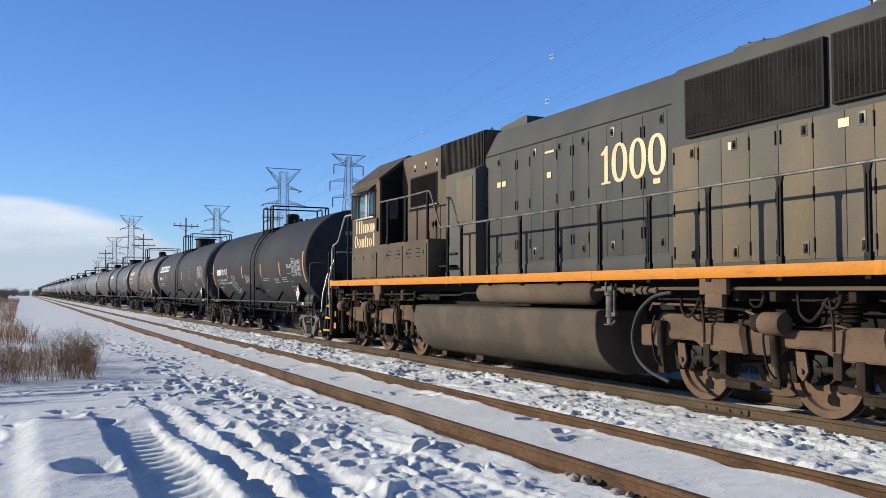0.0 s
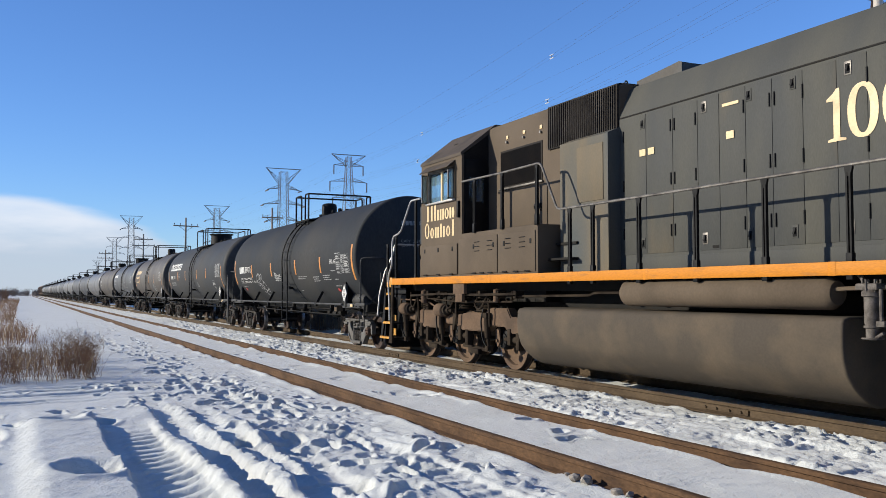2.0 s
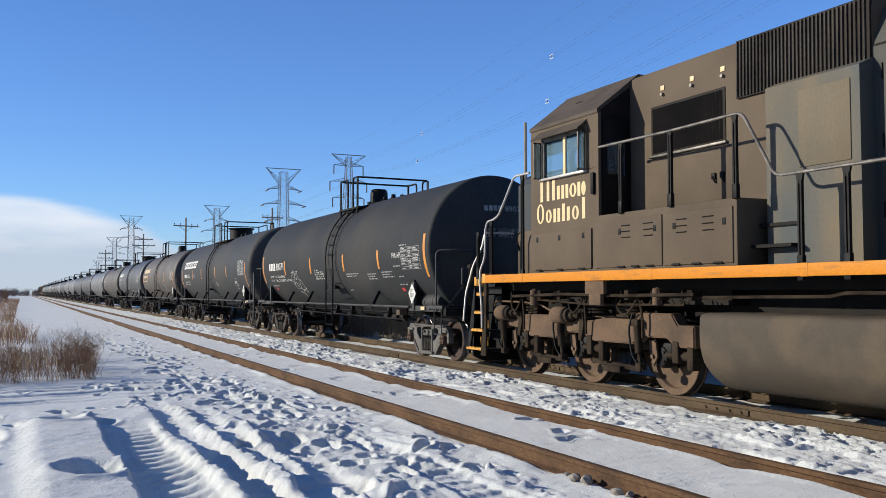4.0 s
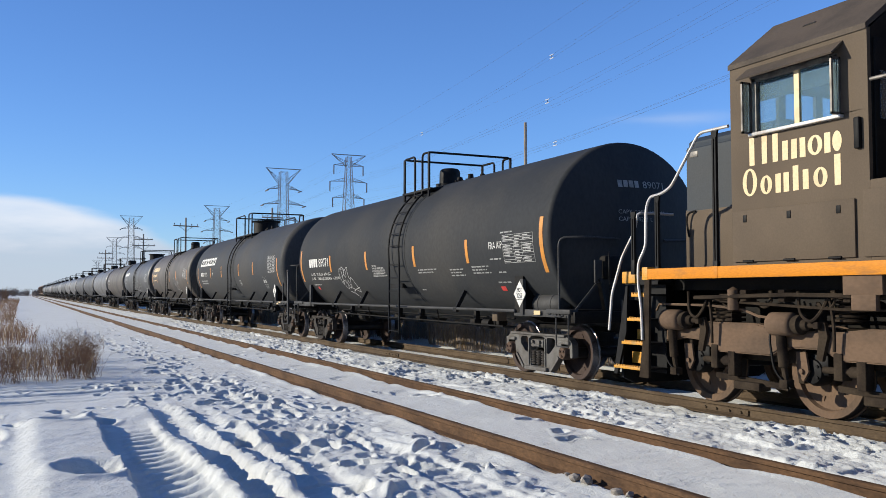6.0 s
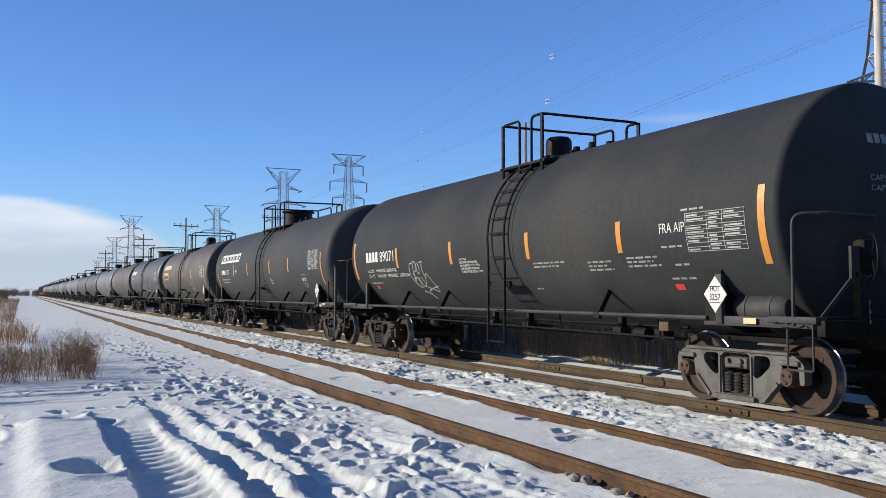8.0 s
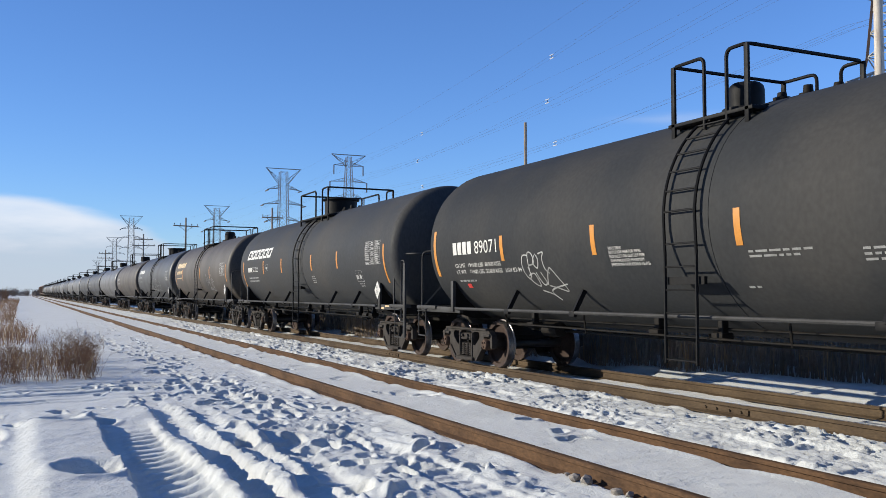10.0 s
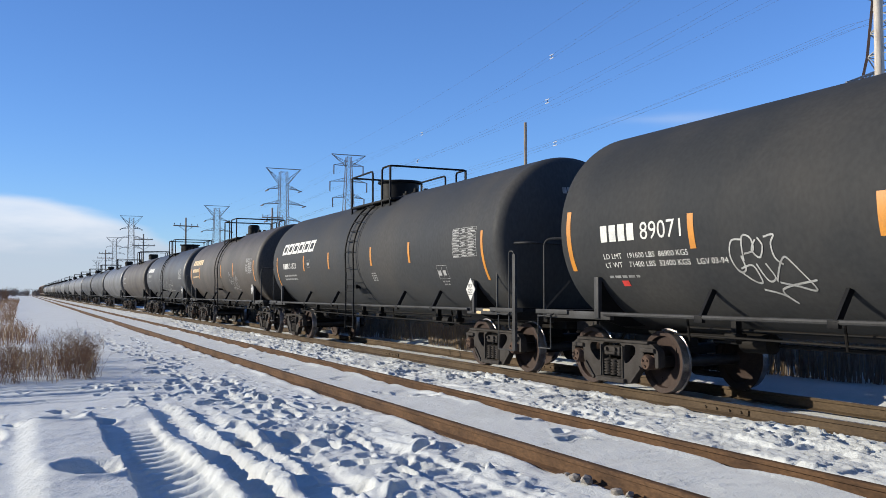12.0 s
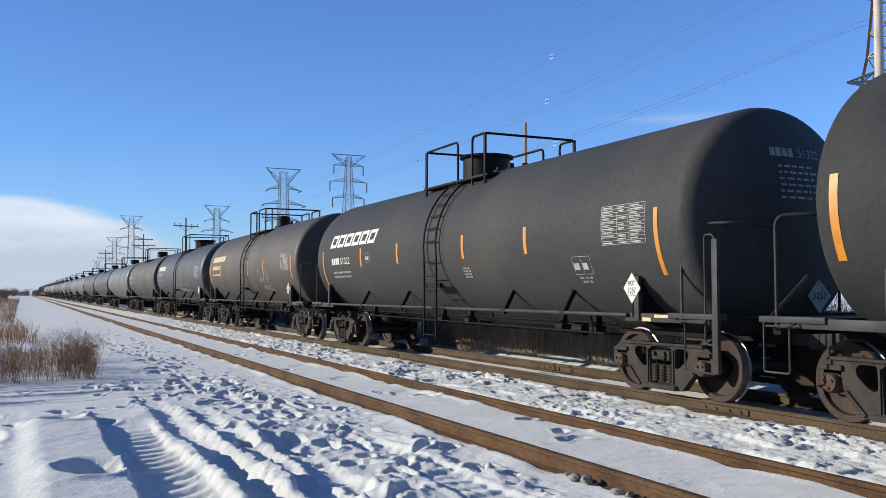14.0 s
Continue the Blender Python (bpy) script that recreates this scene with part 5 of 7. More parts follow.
    for y in (4.38, 5.66):
        bm = B()
        for z in (3.34, 3.93):
            box(bm, -SX - 0.15, -SX - 0.015, y - 0.012, y + 0.012, z, z + 0.025)
        for x in (-SX - 0.15, -SX - 0.04):
            box(bm, x, x + 0.025, y - 0.012, y + 0.012, 3.34, 3.955)
        wing = part("wind_wing", bm, HANDRAIL, win, "hinged wind wing in a metal frame")
        part("wing_pane", box(B(), -SX - 0.13, -SX - 0.03, y - 0.003, y + 0.003, 3.36, 3.94), GLASS, wing)
    bm = prism(B(), [(-SX, 4.10), (-SX - 0.17, 3.97), (-SX - 0.18, 3.985), (-SX, 4.13)], "y", 4.34, 5.72)
    part("sunshade", bm, CAB_ROOF, win, "metal sunshade over the cab window")
    # company name as plain bars and ovals of its size
    def mark(shape, y0, y1, z0, z1):
        bm, x = B(), -SX - 0.004
        if shape == "bar":
            box(bm, x, x + 0.006, (y0 + y1) / 2 - 0.04, (y0 + y1) / 2 + 0.04, z0, z1)
        else:
            ring = []
            for j in range(24):
                c, q = math.cos(j * math.tau / 24), math.sin(j * math.tau / 24)
                w, h = (y0 - y1) / 2, (z1 - z0) / 2
                ring.append((bm.verts.new((x, (y0 + y1) / 2 + w * c, (z0 + z1) / 2 + h * q)), bm.verts.new((x, (y0 + y1) / 2 + (w - 0.062) * c, (z0 + z1) / 2 + (h - 0.026) * q))))
            for p, q in zip(ring, ring[1:] + ring[:1]):
                bm.faces.new((p[0], q[0], q[1], p[1]))
        part("company_mark", bm, CREAM, lo, "cream company lettering", smooth=0)
    for shape, y0, y1, h in (("bar", 6.14, 5.97, 0.33), ("bar", 5.92, 5.80, 0.33), ("bar", 5.76, 5.63, 0.33), ("bar", 5.60, 5.50, 0.22), ("bar", 5.47, 5.37, 0.22), ("bar", 5.35, 5.25, 0.22), ("oval", 5.23, 5.03, 0.22), ("bar", 5.01, 4.92, 0.22), ("oval", 4.90, 4.78, 0.22)):
        mark(shape, y0 - 0.4, y1 - 0.4, 2.965, 2.965 + h)
    for shape, y0, y1, h in (("oval", 6.21, 5.98, 0.33), ("oval", 5.93, 5.75, 0.22), ("bar", 5.71, 5.61, 0.22), ("bar", 5.59, 5.49, 0.22), ("bar", 5.46, 5.35, 0.28), ("bar", 5.33, 5.20, 0.22), ("oval", 5.16, 4.97, 0.22), ("bar", 4.91, 4.77, 0.33)):
        mark(shape, y0 - 0.4, y1 - 0.4, 2.605, 2.605 + h)
    # battery boxes under the cab, with doors
    for s in (-1, 1):
        bm = box(B(), s * (SX + 0.01), s * 0.88, 1.60, 4.05, 1.735, 2.62, 0.02)
        part("battery_box", bm, CAB_BROWN, lo)
    for y0, y1, kind in ((5.96, 4.22, 0), (4.12, 2.98, 1), (2.94, 1.66, 1)):
        bm = box(B(), -SX - 0.028, -SX, y1, y0, 1.83, 2.44 if not kind else 2.52, 0.006)
        d = part("box_door", bm, CAB_BROWN, lo)
        if kind:
            for c in (y0 - 0.36, y0 - 0.86):
                for k in range(3):
                    bm = prism(B(), [(-SX - 0.040, 2.418 - k * 0.085), (-SX - 0.028, 2.430 - k * 0.085), (-SX - 0.028, 2.414 - k * 0.085)], "y", c - 0.10, c + 0.10)
                    part("vent_louvre", bm, BLACK, d)
        for yy in ((y0 - 0.2, (y0 + y1) / 2, y1 + 0.2) if not kind else (y0 - 0.22, y1 + 0.14)):
            bm = box(B(), -SX - 0.036, -SX - 0.026, yy - 0.028, yy + 0.028, 2.30, 2.385, 0.004)
            part("latch", bm, BLACK, d)
        for yy in (y0 - 0.25, y1 + 0.25, (y0 + y1) / 2):
            bm = rod(B(), (-SX - 0.035, yy - 0.08, 1.835), (-SX - 0.035, yy + 0.08, 1.835), 0.014, 6)
            part("hinge", bm, BLACK, d)
    bm = box(B(), -SX - 0.05, -SX + 0.01, 4.13, 4.2, 2.95, 3.28, 0.015)
    part("grab_iron", bm, BLACK, lo)
    # rear cab door with a small window, its shade put into the black colour
    bm = box(B(), -1.42, -0.98, 4.02, 4.05, 2.62, 4.1, 0.01)
    d = part("cab_door", bm, FRAME_BLACK, lo)
    bm = box(B(), -1.36, -1.04, 4.008, 4.022, 3.25, 3.75)
    part("door_pane", bm, GLASS, d)
    # electrical cabinet: louvre panel, doors, marks
    bm = B()
    box(bm, -HX - 0.01, -HX + 0.02, 2.41, 3.94, 3.47, 4.20)
    louvres(bm, 3.90, 2.45, 3.51, 4.16, -HX - 0.008, 22)
    part("louvre_panel", bm, GRILLE, lo, "black louvred air intake")
    bm = box(B(), -HX - 0.045, -HX, 2.38, 3.96, 3.44, 3.475, 0.005)
    part("louvre_sill", bm, HANDRAIL, lo)
    bm = box(B(), -HX - 0.016, -HX, 2.25, 3.95, 2.64, 3.42, 0.006)
    d = part("cabinet_panel", bm, CAB_BROWN, lo)
    for y in (2.62, 2.46):
        bm = box(B(), -HX - 0.05, -HX - 0.015, y - 0.035, y + 0.035, 2.98, 3.07, 0.012)
        rod(bm, (-HX - 0.055, y, 3.02), (-HX - 0.03, y - 0.03, 2.93), 0.012, 6)
        part("panel_latch", bm, BLACK, d)
    for y in (3.68, 3.05, 2.45):
        bm = box(B(), -HX - 0.012, -HX, y - 0.04, y + 0.04, 4.41, 4.48, 0.004)
        o = part("marker_light", bm, CREAM, lo)
        bm = lathe_x(B(), [(-HX - 0.04, 0.0), (-HX - 0.04, 0.024), (-HX, 0.024)], 10, y, 4.35)
        part("lens", bm, HANDRAIL, o)
    bm = box(B(), -0.62, 0.62, 2.3, 4.0, 4.76, 4.82, 0.01)
    part("roof_panel", bm, ROOF_DARK, lo)
    # inertial filter compartment, standing proud of the hood
    bm = prism(B(), [(-1.13, 1.735), (-1.13, 3.95), (-HX, 4.05), (-HX, 1.735)], "y", 0.14, 1.49)
    part("filter_compartment", bm, HOOD_TAN, lo, smooth=0)
    bm = box(B(), -1.142, -1.13, 0.26, 0.98, 2.92, 3.82, 0.004)
    part("access_panel", bm, HOOD_TAN, lo)
    bm = prism(B(), [(-0.935, 3.98), (-0.925, 4.74), (-0.84, 4.76), (-0.84, 3.98)], "y", 0.16, 2.18)
    fs = part("filter_screen", bm, GRILLE, lo, "black ribbed filter screen", smooth=0)
    bm = B()
    for i in range(34):
        y = 2.15 - i * 0.0585
        bar(bm, (-0.945, y, 4.0), (-0.935, y, 4.72), 0.02, 0.02, up=(1, 0, 0))
    part("screen_rib", bm, RIB_DUST, fs)
    # steps up to the running board behind the battery box
    for i in range(3):
        bm = box(B(), -SX + 0.05 + 0.14 * i, -HX, 0.96, 1.58, 1.74 + 0.26 * i, 1.78 + 0.26 * i)
        part("side_step", bm, FRAME_BLACK, lo)
    # engine hood doors
    hood_doors(lo, (0.0, -0.58, -1.18, -1.70, -2.12, -2.60, -3.05, -3.53, -4.02, -4.43, -4.94, -5.50), 2.04, 4.13, -HX, HOOD_GREY,
               (-0.04, -1.14, -1.22, -1.66, -2.57, -3.01, -3.09, -3.53, -4.43, -4.90, -4.98), ((-0.50, False), (-1.83, True), (-2.66, False), (-3.38, False), (-4.18, True), (-5.38, False)),
               (3.87, 3.10, 2.36), (4.0, 2.20))
    part("hood_label", box(B(), -HX - 0.012, -HX, -2.02, -1.90, 2.06, 2.10), FRAME_BLACK, lo)
    part("hood_seam", box(B(), -HX - 0.006, -HX + 0.02, -5.52, 0.12, 4.165, 4.185), FRAME_BLACK, lo)
    bm = box(B(), -HX - 0.017, -HX, -5.5, -0.02, 1.76, 1.99, 0.005)
    part("hood_skirt", bm, HOOD_GREY, lo)
    bm = B()
    box(bm, -HX - 0.018, -HX - 0.01, -2.42, -2.12, 3.93, 3.97)
    for y, z in ((-0.43, 3.51), (-0.63, 3.51), (-2.25, 3.49)):
        box(bm, -HX - 0.02, -HX - 0.01, y - 0.08, y + 0.06, z, z + 0.1)
    box(bm, -HX - 0.02, -HX - 0.01, -5.28, -5.12, 3.06, 3.14)
    part("warning_label", bm, CREAM, lo, "cream warning label")
    bm = B()
    serif_digits(bm, -3.80, 3.19, 0.61, -HX - 0.010)
    part("road_number", bm, CREAM, lo, "cream painted road number 1000", smooth=0)
    # roof fittings over the engine
    bm = prism(B(), [(0.14, 4.66), (0.14, 4.80), (-0.86, 4.89), (-0.92, 4.87), (-0.92, 4.66)], "x", -0.56, 0.56)
    part("blower_housing", bm, ROOF_DARK, lo, smooth=0)
    for y in (2.2, 0.20):
        bm = tube(B(), [(-0.72 + 0.03 * math.cos(a), y, 4.74 + 0.07 * math.sin(a)) for a in [i * math.tau / 10 for i in range(10)]], 0.012, closed=True)
        part("lifting_eye", bm, ROOF_DARK, lo)
    # radiator grilles
    for y0, y1 in ((-5.92, -8.30), (-8.40, -10.70)):
        bm = box(B(), -HX - 0.11, -HX, y1, y0, 3.60, 4.42, 0.012)
        g = part("radiator_grille", bm, GRILLE, lo, "black ribbed radiator intake")
        bm = louvres(B(), y0 - 0.03, y1 + 0.03, 3.64, 4.39, -HX - 0.108, 32)
        part("grille_rib", bm, RIB_DUST, g)
    hood_doors(lo, (-5.66, -6.20, -6.64, -7.14, -7.62, -8.15, -8.60, -8.98, -9.45, -9.92, -10.40), 1.86, 3.52, -HX - 0.05, HOOD_TAN,
               (-5.70, -6.20, -7.14, -7.58, -7.66, -8.15, -8.98, -9.92), ((-6.08, False), (-6.88, False), (-8.02, False), (-8.83, True), (-9.80, False)), (3.36, 2.62, 2.02), (3.39, 1.99))
    for y in (-6.76, -8.50):
        part("notice_plate", box(B(), -HX - 0.062, -HX - 0.05, y - 0.09, y + 0.06, 3.33, 3.43), CREAM, lo, "small cream notice plate")
    for y in (-6.7, -8.9, -10.3):
        bm = lathe_z(B(), [(4.66, 0.0), (4.66, 0.62), (4.78, 0.62), (4.80, 0.56), (4.76, 0.54), (4.72, 0.0)], 32, 0, y)
        for i in range(8):
            a = i * math.pi / 8
            rod(bm, (0.58 * math.cos(a), y + 0.58 * math.sin(a), 4.81), (-0.58 * math.cos(a), y - 0.58 * math.sin(a), 4.81), 0.010, 5)
        part("radiator_fan", bm, ROOF_DARK, lo)
    # handrails along the walkway
    posts = [0.62, 0.0] + [-1.11 - 1.165 * i for i in range(9)]
    for s in (-1, 1):
        rail = part("handrail", tube(B(), [(s * 1.52, 0.78, 2.80), (s * 1.52, BACK + 0.3, 2.80)], 0.021, 8), HANDRAIL, lo, "worn grey pipe handrail")
        for y in posts:
            bm = box(B(), s * 1.50, s * 1.54, y - 0.032, y - 0.010, 1.66, 2.72)
            box(bm, s * 1.50, s * 1.54, y + 0.010, y + 0.032, 1.66, 2.72)
            box(bm, s * 1.49, s * 1.55, y - 0.04, y + 0.04, 1.60, 1.88, 0.005)
            prism(bm, [(y - 0.03, 2.68), (y - 0.055, 2.79), (y + 0.055, 2.79), (y + 0.03, 2.68)], "x", s * 1.505, s * 1.535)
            part("handrail_post", bm, BLACK, lo)
    bm = tube(B(), rounded([(-1.52, 4.0, 3.64), (-1.52, 2.79, 3.62), (-1.52, 1.48, 3.63), (-1.52, 1.0, 2.84), (-1.52, 0.90, 2.80), (-1.52, 0.78, 2.80)], 0.12), 0.02, 8)
    part("cab_handrail", bm, HANDRAIL, lo)
    for y in (3.87, 2.79, 1.60):
        bm = box(B(), -1.54, -1.50, y - 0.032, y - 0.010, 2.62, 3.56)
        box(bm, -1.54, -1.50, y + 0.010, y + 0.032, 2.62, 3.56)
        box(bm, -1.55, -1.49, y - 0.04, y + 0.04, 2.60, 2.78, 0.005)
        prism(bm, [(y - 0.03, 3.52), (y - 0.05, 3.63), (y + 0.05, 3.63), (y + 0.03, 3.52)], "x", -1.535, -1.505)
        part("rail_stanchion", bm, BLACK, lo)
    # nose, front platform, steps
    bm = prism(B(), [(-0.82, 1.735), (-0.82, 3.54), (-0.64, 3.68), (0.64, 3.68), (0.82, 3.54), (0.82, 1.735)], "y", 6.0, 7.65)
    bmesh.ops.bevel(bm, geom=[e for e in bm.edges if e.verts[0].co.z > 1.8 or e.verts[1].co.z > 1.8], offset=0.06, segments=3, affect="EDGES")
    part("nose", bm, NOSE_GREY, lo, "short slate-grey nose")
    bm = box(B(), -0.823, 0.823, 6.0, 7.653, 1.735, 2.66, 0.06)
    part("nose_skirt", bm, CAB_BROWN, lo, "brown dusty lower half of the nose")
    part("nose_plate", box(B(), -0.826, -0.81, 7.36, 7.52, 3.36, 3.44, 0.003), HANDRAIL, lo)
    bm = tube(B(), rounded([(-0.84, 7.40, 2.60), (-0.88, 7.50, 2.58), (-0.88, 7.54, 2.48), (-0.84, 7.54, 2.25)], 0.05), 0.014)
    part("nose_grab_iron", bm, FRAME_BLACK, lo)
    for s in (-1, 1):
        # stepwell: a flared rear plate, a leaning front plate and a back
        bm = prism(B(), [(7.54, 1.70), (7.64, 1.70), (7.70, 0.80), (7.78, 0.30), (7.58, 0.30), (7.57, 0.80)], "x", s * 1.50, s * 1.54)
        part("step_side", bm, DUST_DARK, lo)
        bm = prism(B(), [(8.08, 1.56), (8.12, 1.56), (8.42, 0.30), (8.34, 0.30), (8.12, 0.9)], "x", s * 1.46, s * 1.50)
        part("step_side", bm, BLACK, lo)
        part("step_back", box(B(), s * 1.12, s * 1.15, 7.67, 8.37, 0.34, 1.70), BLACK, lo)
        for y0, y1, z in ((7.62, 8.38, 0.40), (7.60, 8.19, 0.75), (7.60, 8.06, 1.08), (7.60, 7.96, 1.42)):
            st = part("step_tread", box(B(), s * 1.15, s * 1.51, y0, y1, z, z + 0.025), BLACK, lo)
            part("step_edge", box(B(), s * 1.51, s * 1.53, y0, y1, z - 0.012, z + 0.028, 0.003), YELLOW, st, "yellow step edge")
            for k in range(int((y1 - y0) / 0.06)):
                part("step_cleat", box(B(), s * 1.505, s * 1.532, y0 + 0.02 + 0.06 * k, y0 + 0.05 + 0.06 * k, z + 0.028, z + 0.046), YELLOW, st)
        for y0, y1, z0, z1 in ((7.96, 8.26, 0.46, 0.62), (7.94, 8.14, 0.80, 0.94)):
            part("kick_plate", box(B(), s * 1.27, s * 1.29, y0, y1, z0, z1), YELLOW, lo, "yellow painted kick plate")
        part("corner_block", box(B(), s * 1.42, s * 1.56, 7.56, 7.68, 1.640, 1.815, 0.008), YELLOW, lo, "yellow end sill corner")
        part("corner_block", box(B(), s * 1.18, s * 1.34, 8.12, 8.42, 1.60, 1.77, 0.008), YELLOW, lo, "yellow end sill corner")
        part("end_sill", box(B(), s * 0.9, s * 1.30, 7.66, 8.40, 1.58, 1.70), BLACK, lo)
        bm = tube(B(), rounded([(s * 1.52, 6.02, 3.50), (s * 1.52, 6.54, 3.50), (s * 1.52, 7.10, 2.86), (s * 1.52, 7.32, 2.79), (s * 1.52, 7.54, 2.78), (s * 1.52, 7.62, 2.62), (s * 1.53, 7.62, 2.10),
                                (s * 1.56, 7.75, 1.88), (s * 1.56, 7.76, 1.62), (s * 1.56, 7.69, 1.21), (s * 1.56, 7.68, 0.82)], 0.09), 0.021, 8)
        part("front_handrail", bm, SILVER, lo, "bright silver-painted handrail")
        bm = tube(B(), rounded([(s * 0.6, 8.16, 2.62), (s * 1.18, 8.16, 2.62), (s * 1.22, 8.20, 2.60), (s * 1.28, 8.20, 2.34), (s * 1.42, 8.31, 1.98), (s * 1.52, 8.42, 1.45), (s * 1.56, 8.44, 0.92)], 0.07), 0.021, 8)
        part("front_handrail", bm, SILVER, lo, "bright silver-painted handrail")
        for y, z0, z in ((6.26, 1.66, 3.48), (7.38, 1.62, 2.78), (7.9, 1.72, 2.60)):
            bm = box(B(), s * 1.50, s * 1.54, y - 0.034, y - 0.010, z0, z - 0.08)
            box(bm, s * 1.50, s * 1.54, y + 0.010, y + 0.034, z0, z - 0.08)
            prism(bm, [(y - 0.034, z - 0.10), (y - 0.055, z), (y + 0.055, z), (y + 0.034, z - 0.10)], "x", s * 1.505, s * 1.535)
            box(bm, s * 1.495, s * 1.545, y - 0.04, y + 0.04, z0, z0 + 0.2, 0.004)
            part("handrail_post", bm, BLACK, lo)
    bm = box(B(), -1.17, 1.17, 8.22, 8.32, 1.35, 1.72, 0.01)
    prism(bm, [(-1.4, 1.36), (-1.4, 0.25), (-1.2, 0.16), (1.2, 0.16), (1.4, 0.25), (1.4, 1.36)], "y", 8.32, 8.37)
    part("pilot_plate", bm, BLACK, lo)
    bm = box(B(), -0.14, 0.14, 8.32, 9.02, 0.78, 0.98, 0.02)
    box(bm, -0.17, 0.13, 8.84, 9.12, 0.72, 1.04, 0.04)
    part("coupler", bm, TRUCK_DARK, lo, "cast knuckle coupler")
    for x in (-0.5, 0.5, -0.62):
        bm = tube(B(), rounded([(x, 8.37, 1.15), (x, 8.62, 1.05), (x, 8.72, 0.6), (x * 0.8, 8.92, 0.4)], 0.15), 0.022)
        part("air_hose", bm, BLACK, lo)
    # fuel tank, reservoir, piping between the trucks
    half = [(-1.38, 1.21), (-1.47, 1.19), (-1.50, 1.15), (-1.51, 1.02), (-1.51, 0.88), (-1.50, 0.77), (-1.47, 0.66), (-1.44, 0.58), (-1.39, 0.51), (-1.33, 0.44), (-1.25, 0.37), (-1.15, 0.30), (-1.05, 0.25), (-0.95, 0.22)]
    bm = prism(B(), half + [(-x, z) for x, z in reversed(half)], "y", -4.47, 2.30)
    bmesh.ops.bevel(bm, geom=[e for e in bm.edges if abs(e.verts[0].co.y - e.verts[1].co.y) < 0.01], offset=0.035, segments=3, affect="EDGES", profile=0.6)
    part("fuel_tank", bm, FUEL_DUST, lo, "dust-caked rounded fuel tank", smooth=50)
    for s in (-1, 1):
        bm = lathe_y(B(), [(-4.3, 0.0), (-4.3, 0.13), (-4.22, 0.185), (-0.68, 0.185), (-0.6, 0.13), (-0.6, 0.0)], 20, s * 1.36, 1.46)
        part("air_reservoir", bm, PIPE_DUST, lo, "long dusty air reservoir")
        bm = tube(B(), rounded([(s * 1.36, -0.6, 1.46), (s * 1.36, 0.2, 1.46), (s * 1.3, 0.4, 1.42), (s * 1.3, 2.6, 1.40)], 0.1), 0.022)
        part("air_pipe", bm, DUST_DARK, lo)
        bm = tube(B(), [(s * 1.40, -4.3, 1.5), (s * 1.44, -4.8, 1.52), (s * 1.44, -5.6, 1.50), (s * 1.42, -5.9, 1.52), (s * 1.42, -10.6, 1.50)], 0.024)
        part("air_pipe", bm, PIPE_DUST, lo)
        bm = tube(B(), [(s * 1.40, 2.5, 1.44), (s * 1.42, 4.0, 1.42), (s * 1.42, 5.6, 1.44), (s * 1.40, 7.2, 1.40)], 0.026)
        part("air_pipe", bm, DUST_DARK, lo)
        bm = tube(B(), [(s * 1.30, 2.8, 1.30), (s * 1.30, 5.0, 1.28), (s * 1.34, 6.8, 1.36)], 0.018)
        part("air_pipe", bm, DUST_DARK, lo)
        bm = tube(B(), rounded([(s * 1.42, -6.10, 1.47), (s * 1.44, -5.75, 1.43), (s * 1.45, -5.40, 1.20), (s * 1.45, -5.26, 0.84), (s * 1.45, -5.36, 0.56), (s * 1.44, -5.62, 0.38), (s * 1.40, -6.0, 0.27)], 0.25, 5), 0.026, 8)
        part("sand_hose", bm, SILL_GREY, lo, "thick dusty hose looping down to the rail")
        # air filter: a flanged head over two canisters, with drain, unions and bolts
        f = new("air_filter")
        f.parent = lo
        bm = box(B(), s * 1.38, s * 1.54, -4.92, -4.66, 1.49, 1.56, 0.015)
        for k in range(6):
            rod(bm, (s * 1.46 + 0.085 * math.cos(k * math.tau / 6), -4.80 + 0.085 * math.sin(k * math.tau / 6), 1.44), (s * 1.46 + 0.085 * math.cos(k * math.tau / 6), -4.80 + 0.085 * math.sin(k * math.tau / 6), 1.60), 0.012, 6)
        rod(bm, (s * 1.46, -4.70, 1.60), (s * 1.46, -4.64, 1.66), 0.025, 8)
        part("filter_head", bm, FILTER_METAL, f)
        part("canister", lathe_z(B(), [(1.13, 0.0), (1.13, 0.07), (1.16, 0.078), (1.42, 0.078), (1.43, 0.10), (1.47, 0.10), (1.49, 0.08), (1.49, 0.0)], 18, s * 1.46, -4.80), FILTER_METAL, f)
        part("canister", lathe_z(B(), [(0.98, 0.0), (0.98, 0.03), (1.0, 0.066), (1.10, 0.066), (1.11, 0.085), (1.13, 0.085), (1.13, 0.0)], 18, s * 1.46, -4.80), FILTER_METAL, f)
        bm = tube(B(), [(s * 1.46 + 0.10 * math.cos(a), -4.80 + 0.10 * math.sin(a), 1.0) for a in [i * math.tau / 12 for i in range(12)]], 0.010, closed=True)
        rod(bm, (s * 1.50, -4.94, 1.14), (s * 1.50, -4.94, 1.50), 0.020, 8)
        rod(bm, (s * 1.50, -4.96, 1.06), (s * 1.48, -4.84, 1.00), 0.018, 8)
        box(bm, s * 1.47, s * 1.54, -5.00, -4.90, 1.12, 1.18, 0.01)
        part("drain_gear", bm, FILTER_METAL, f)
        bm = rod(B(), (s * 1.44, -5.02, 1.50), (s * 1.44, -5.85, 1.49), 0.032, 10)
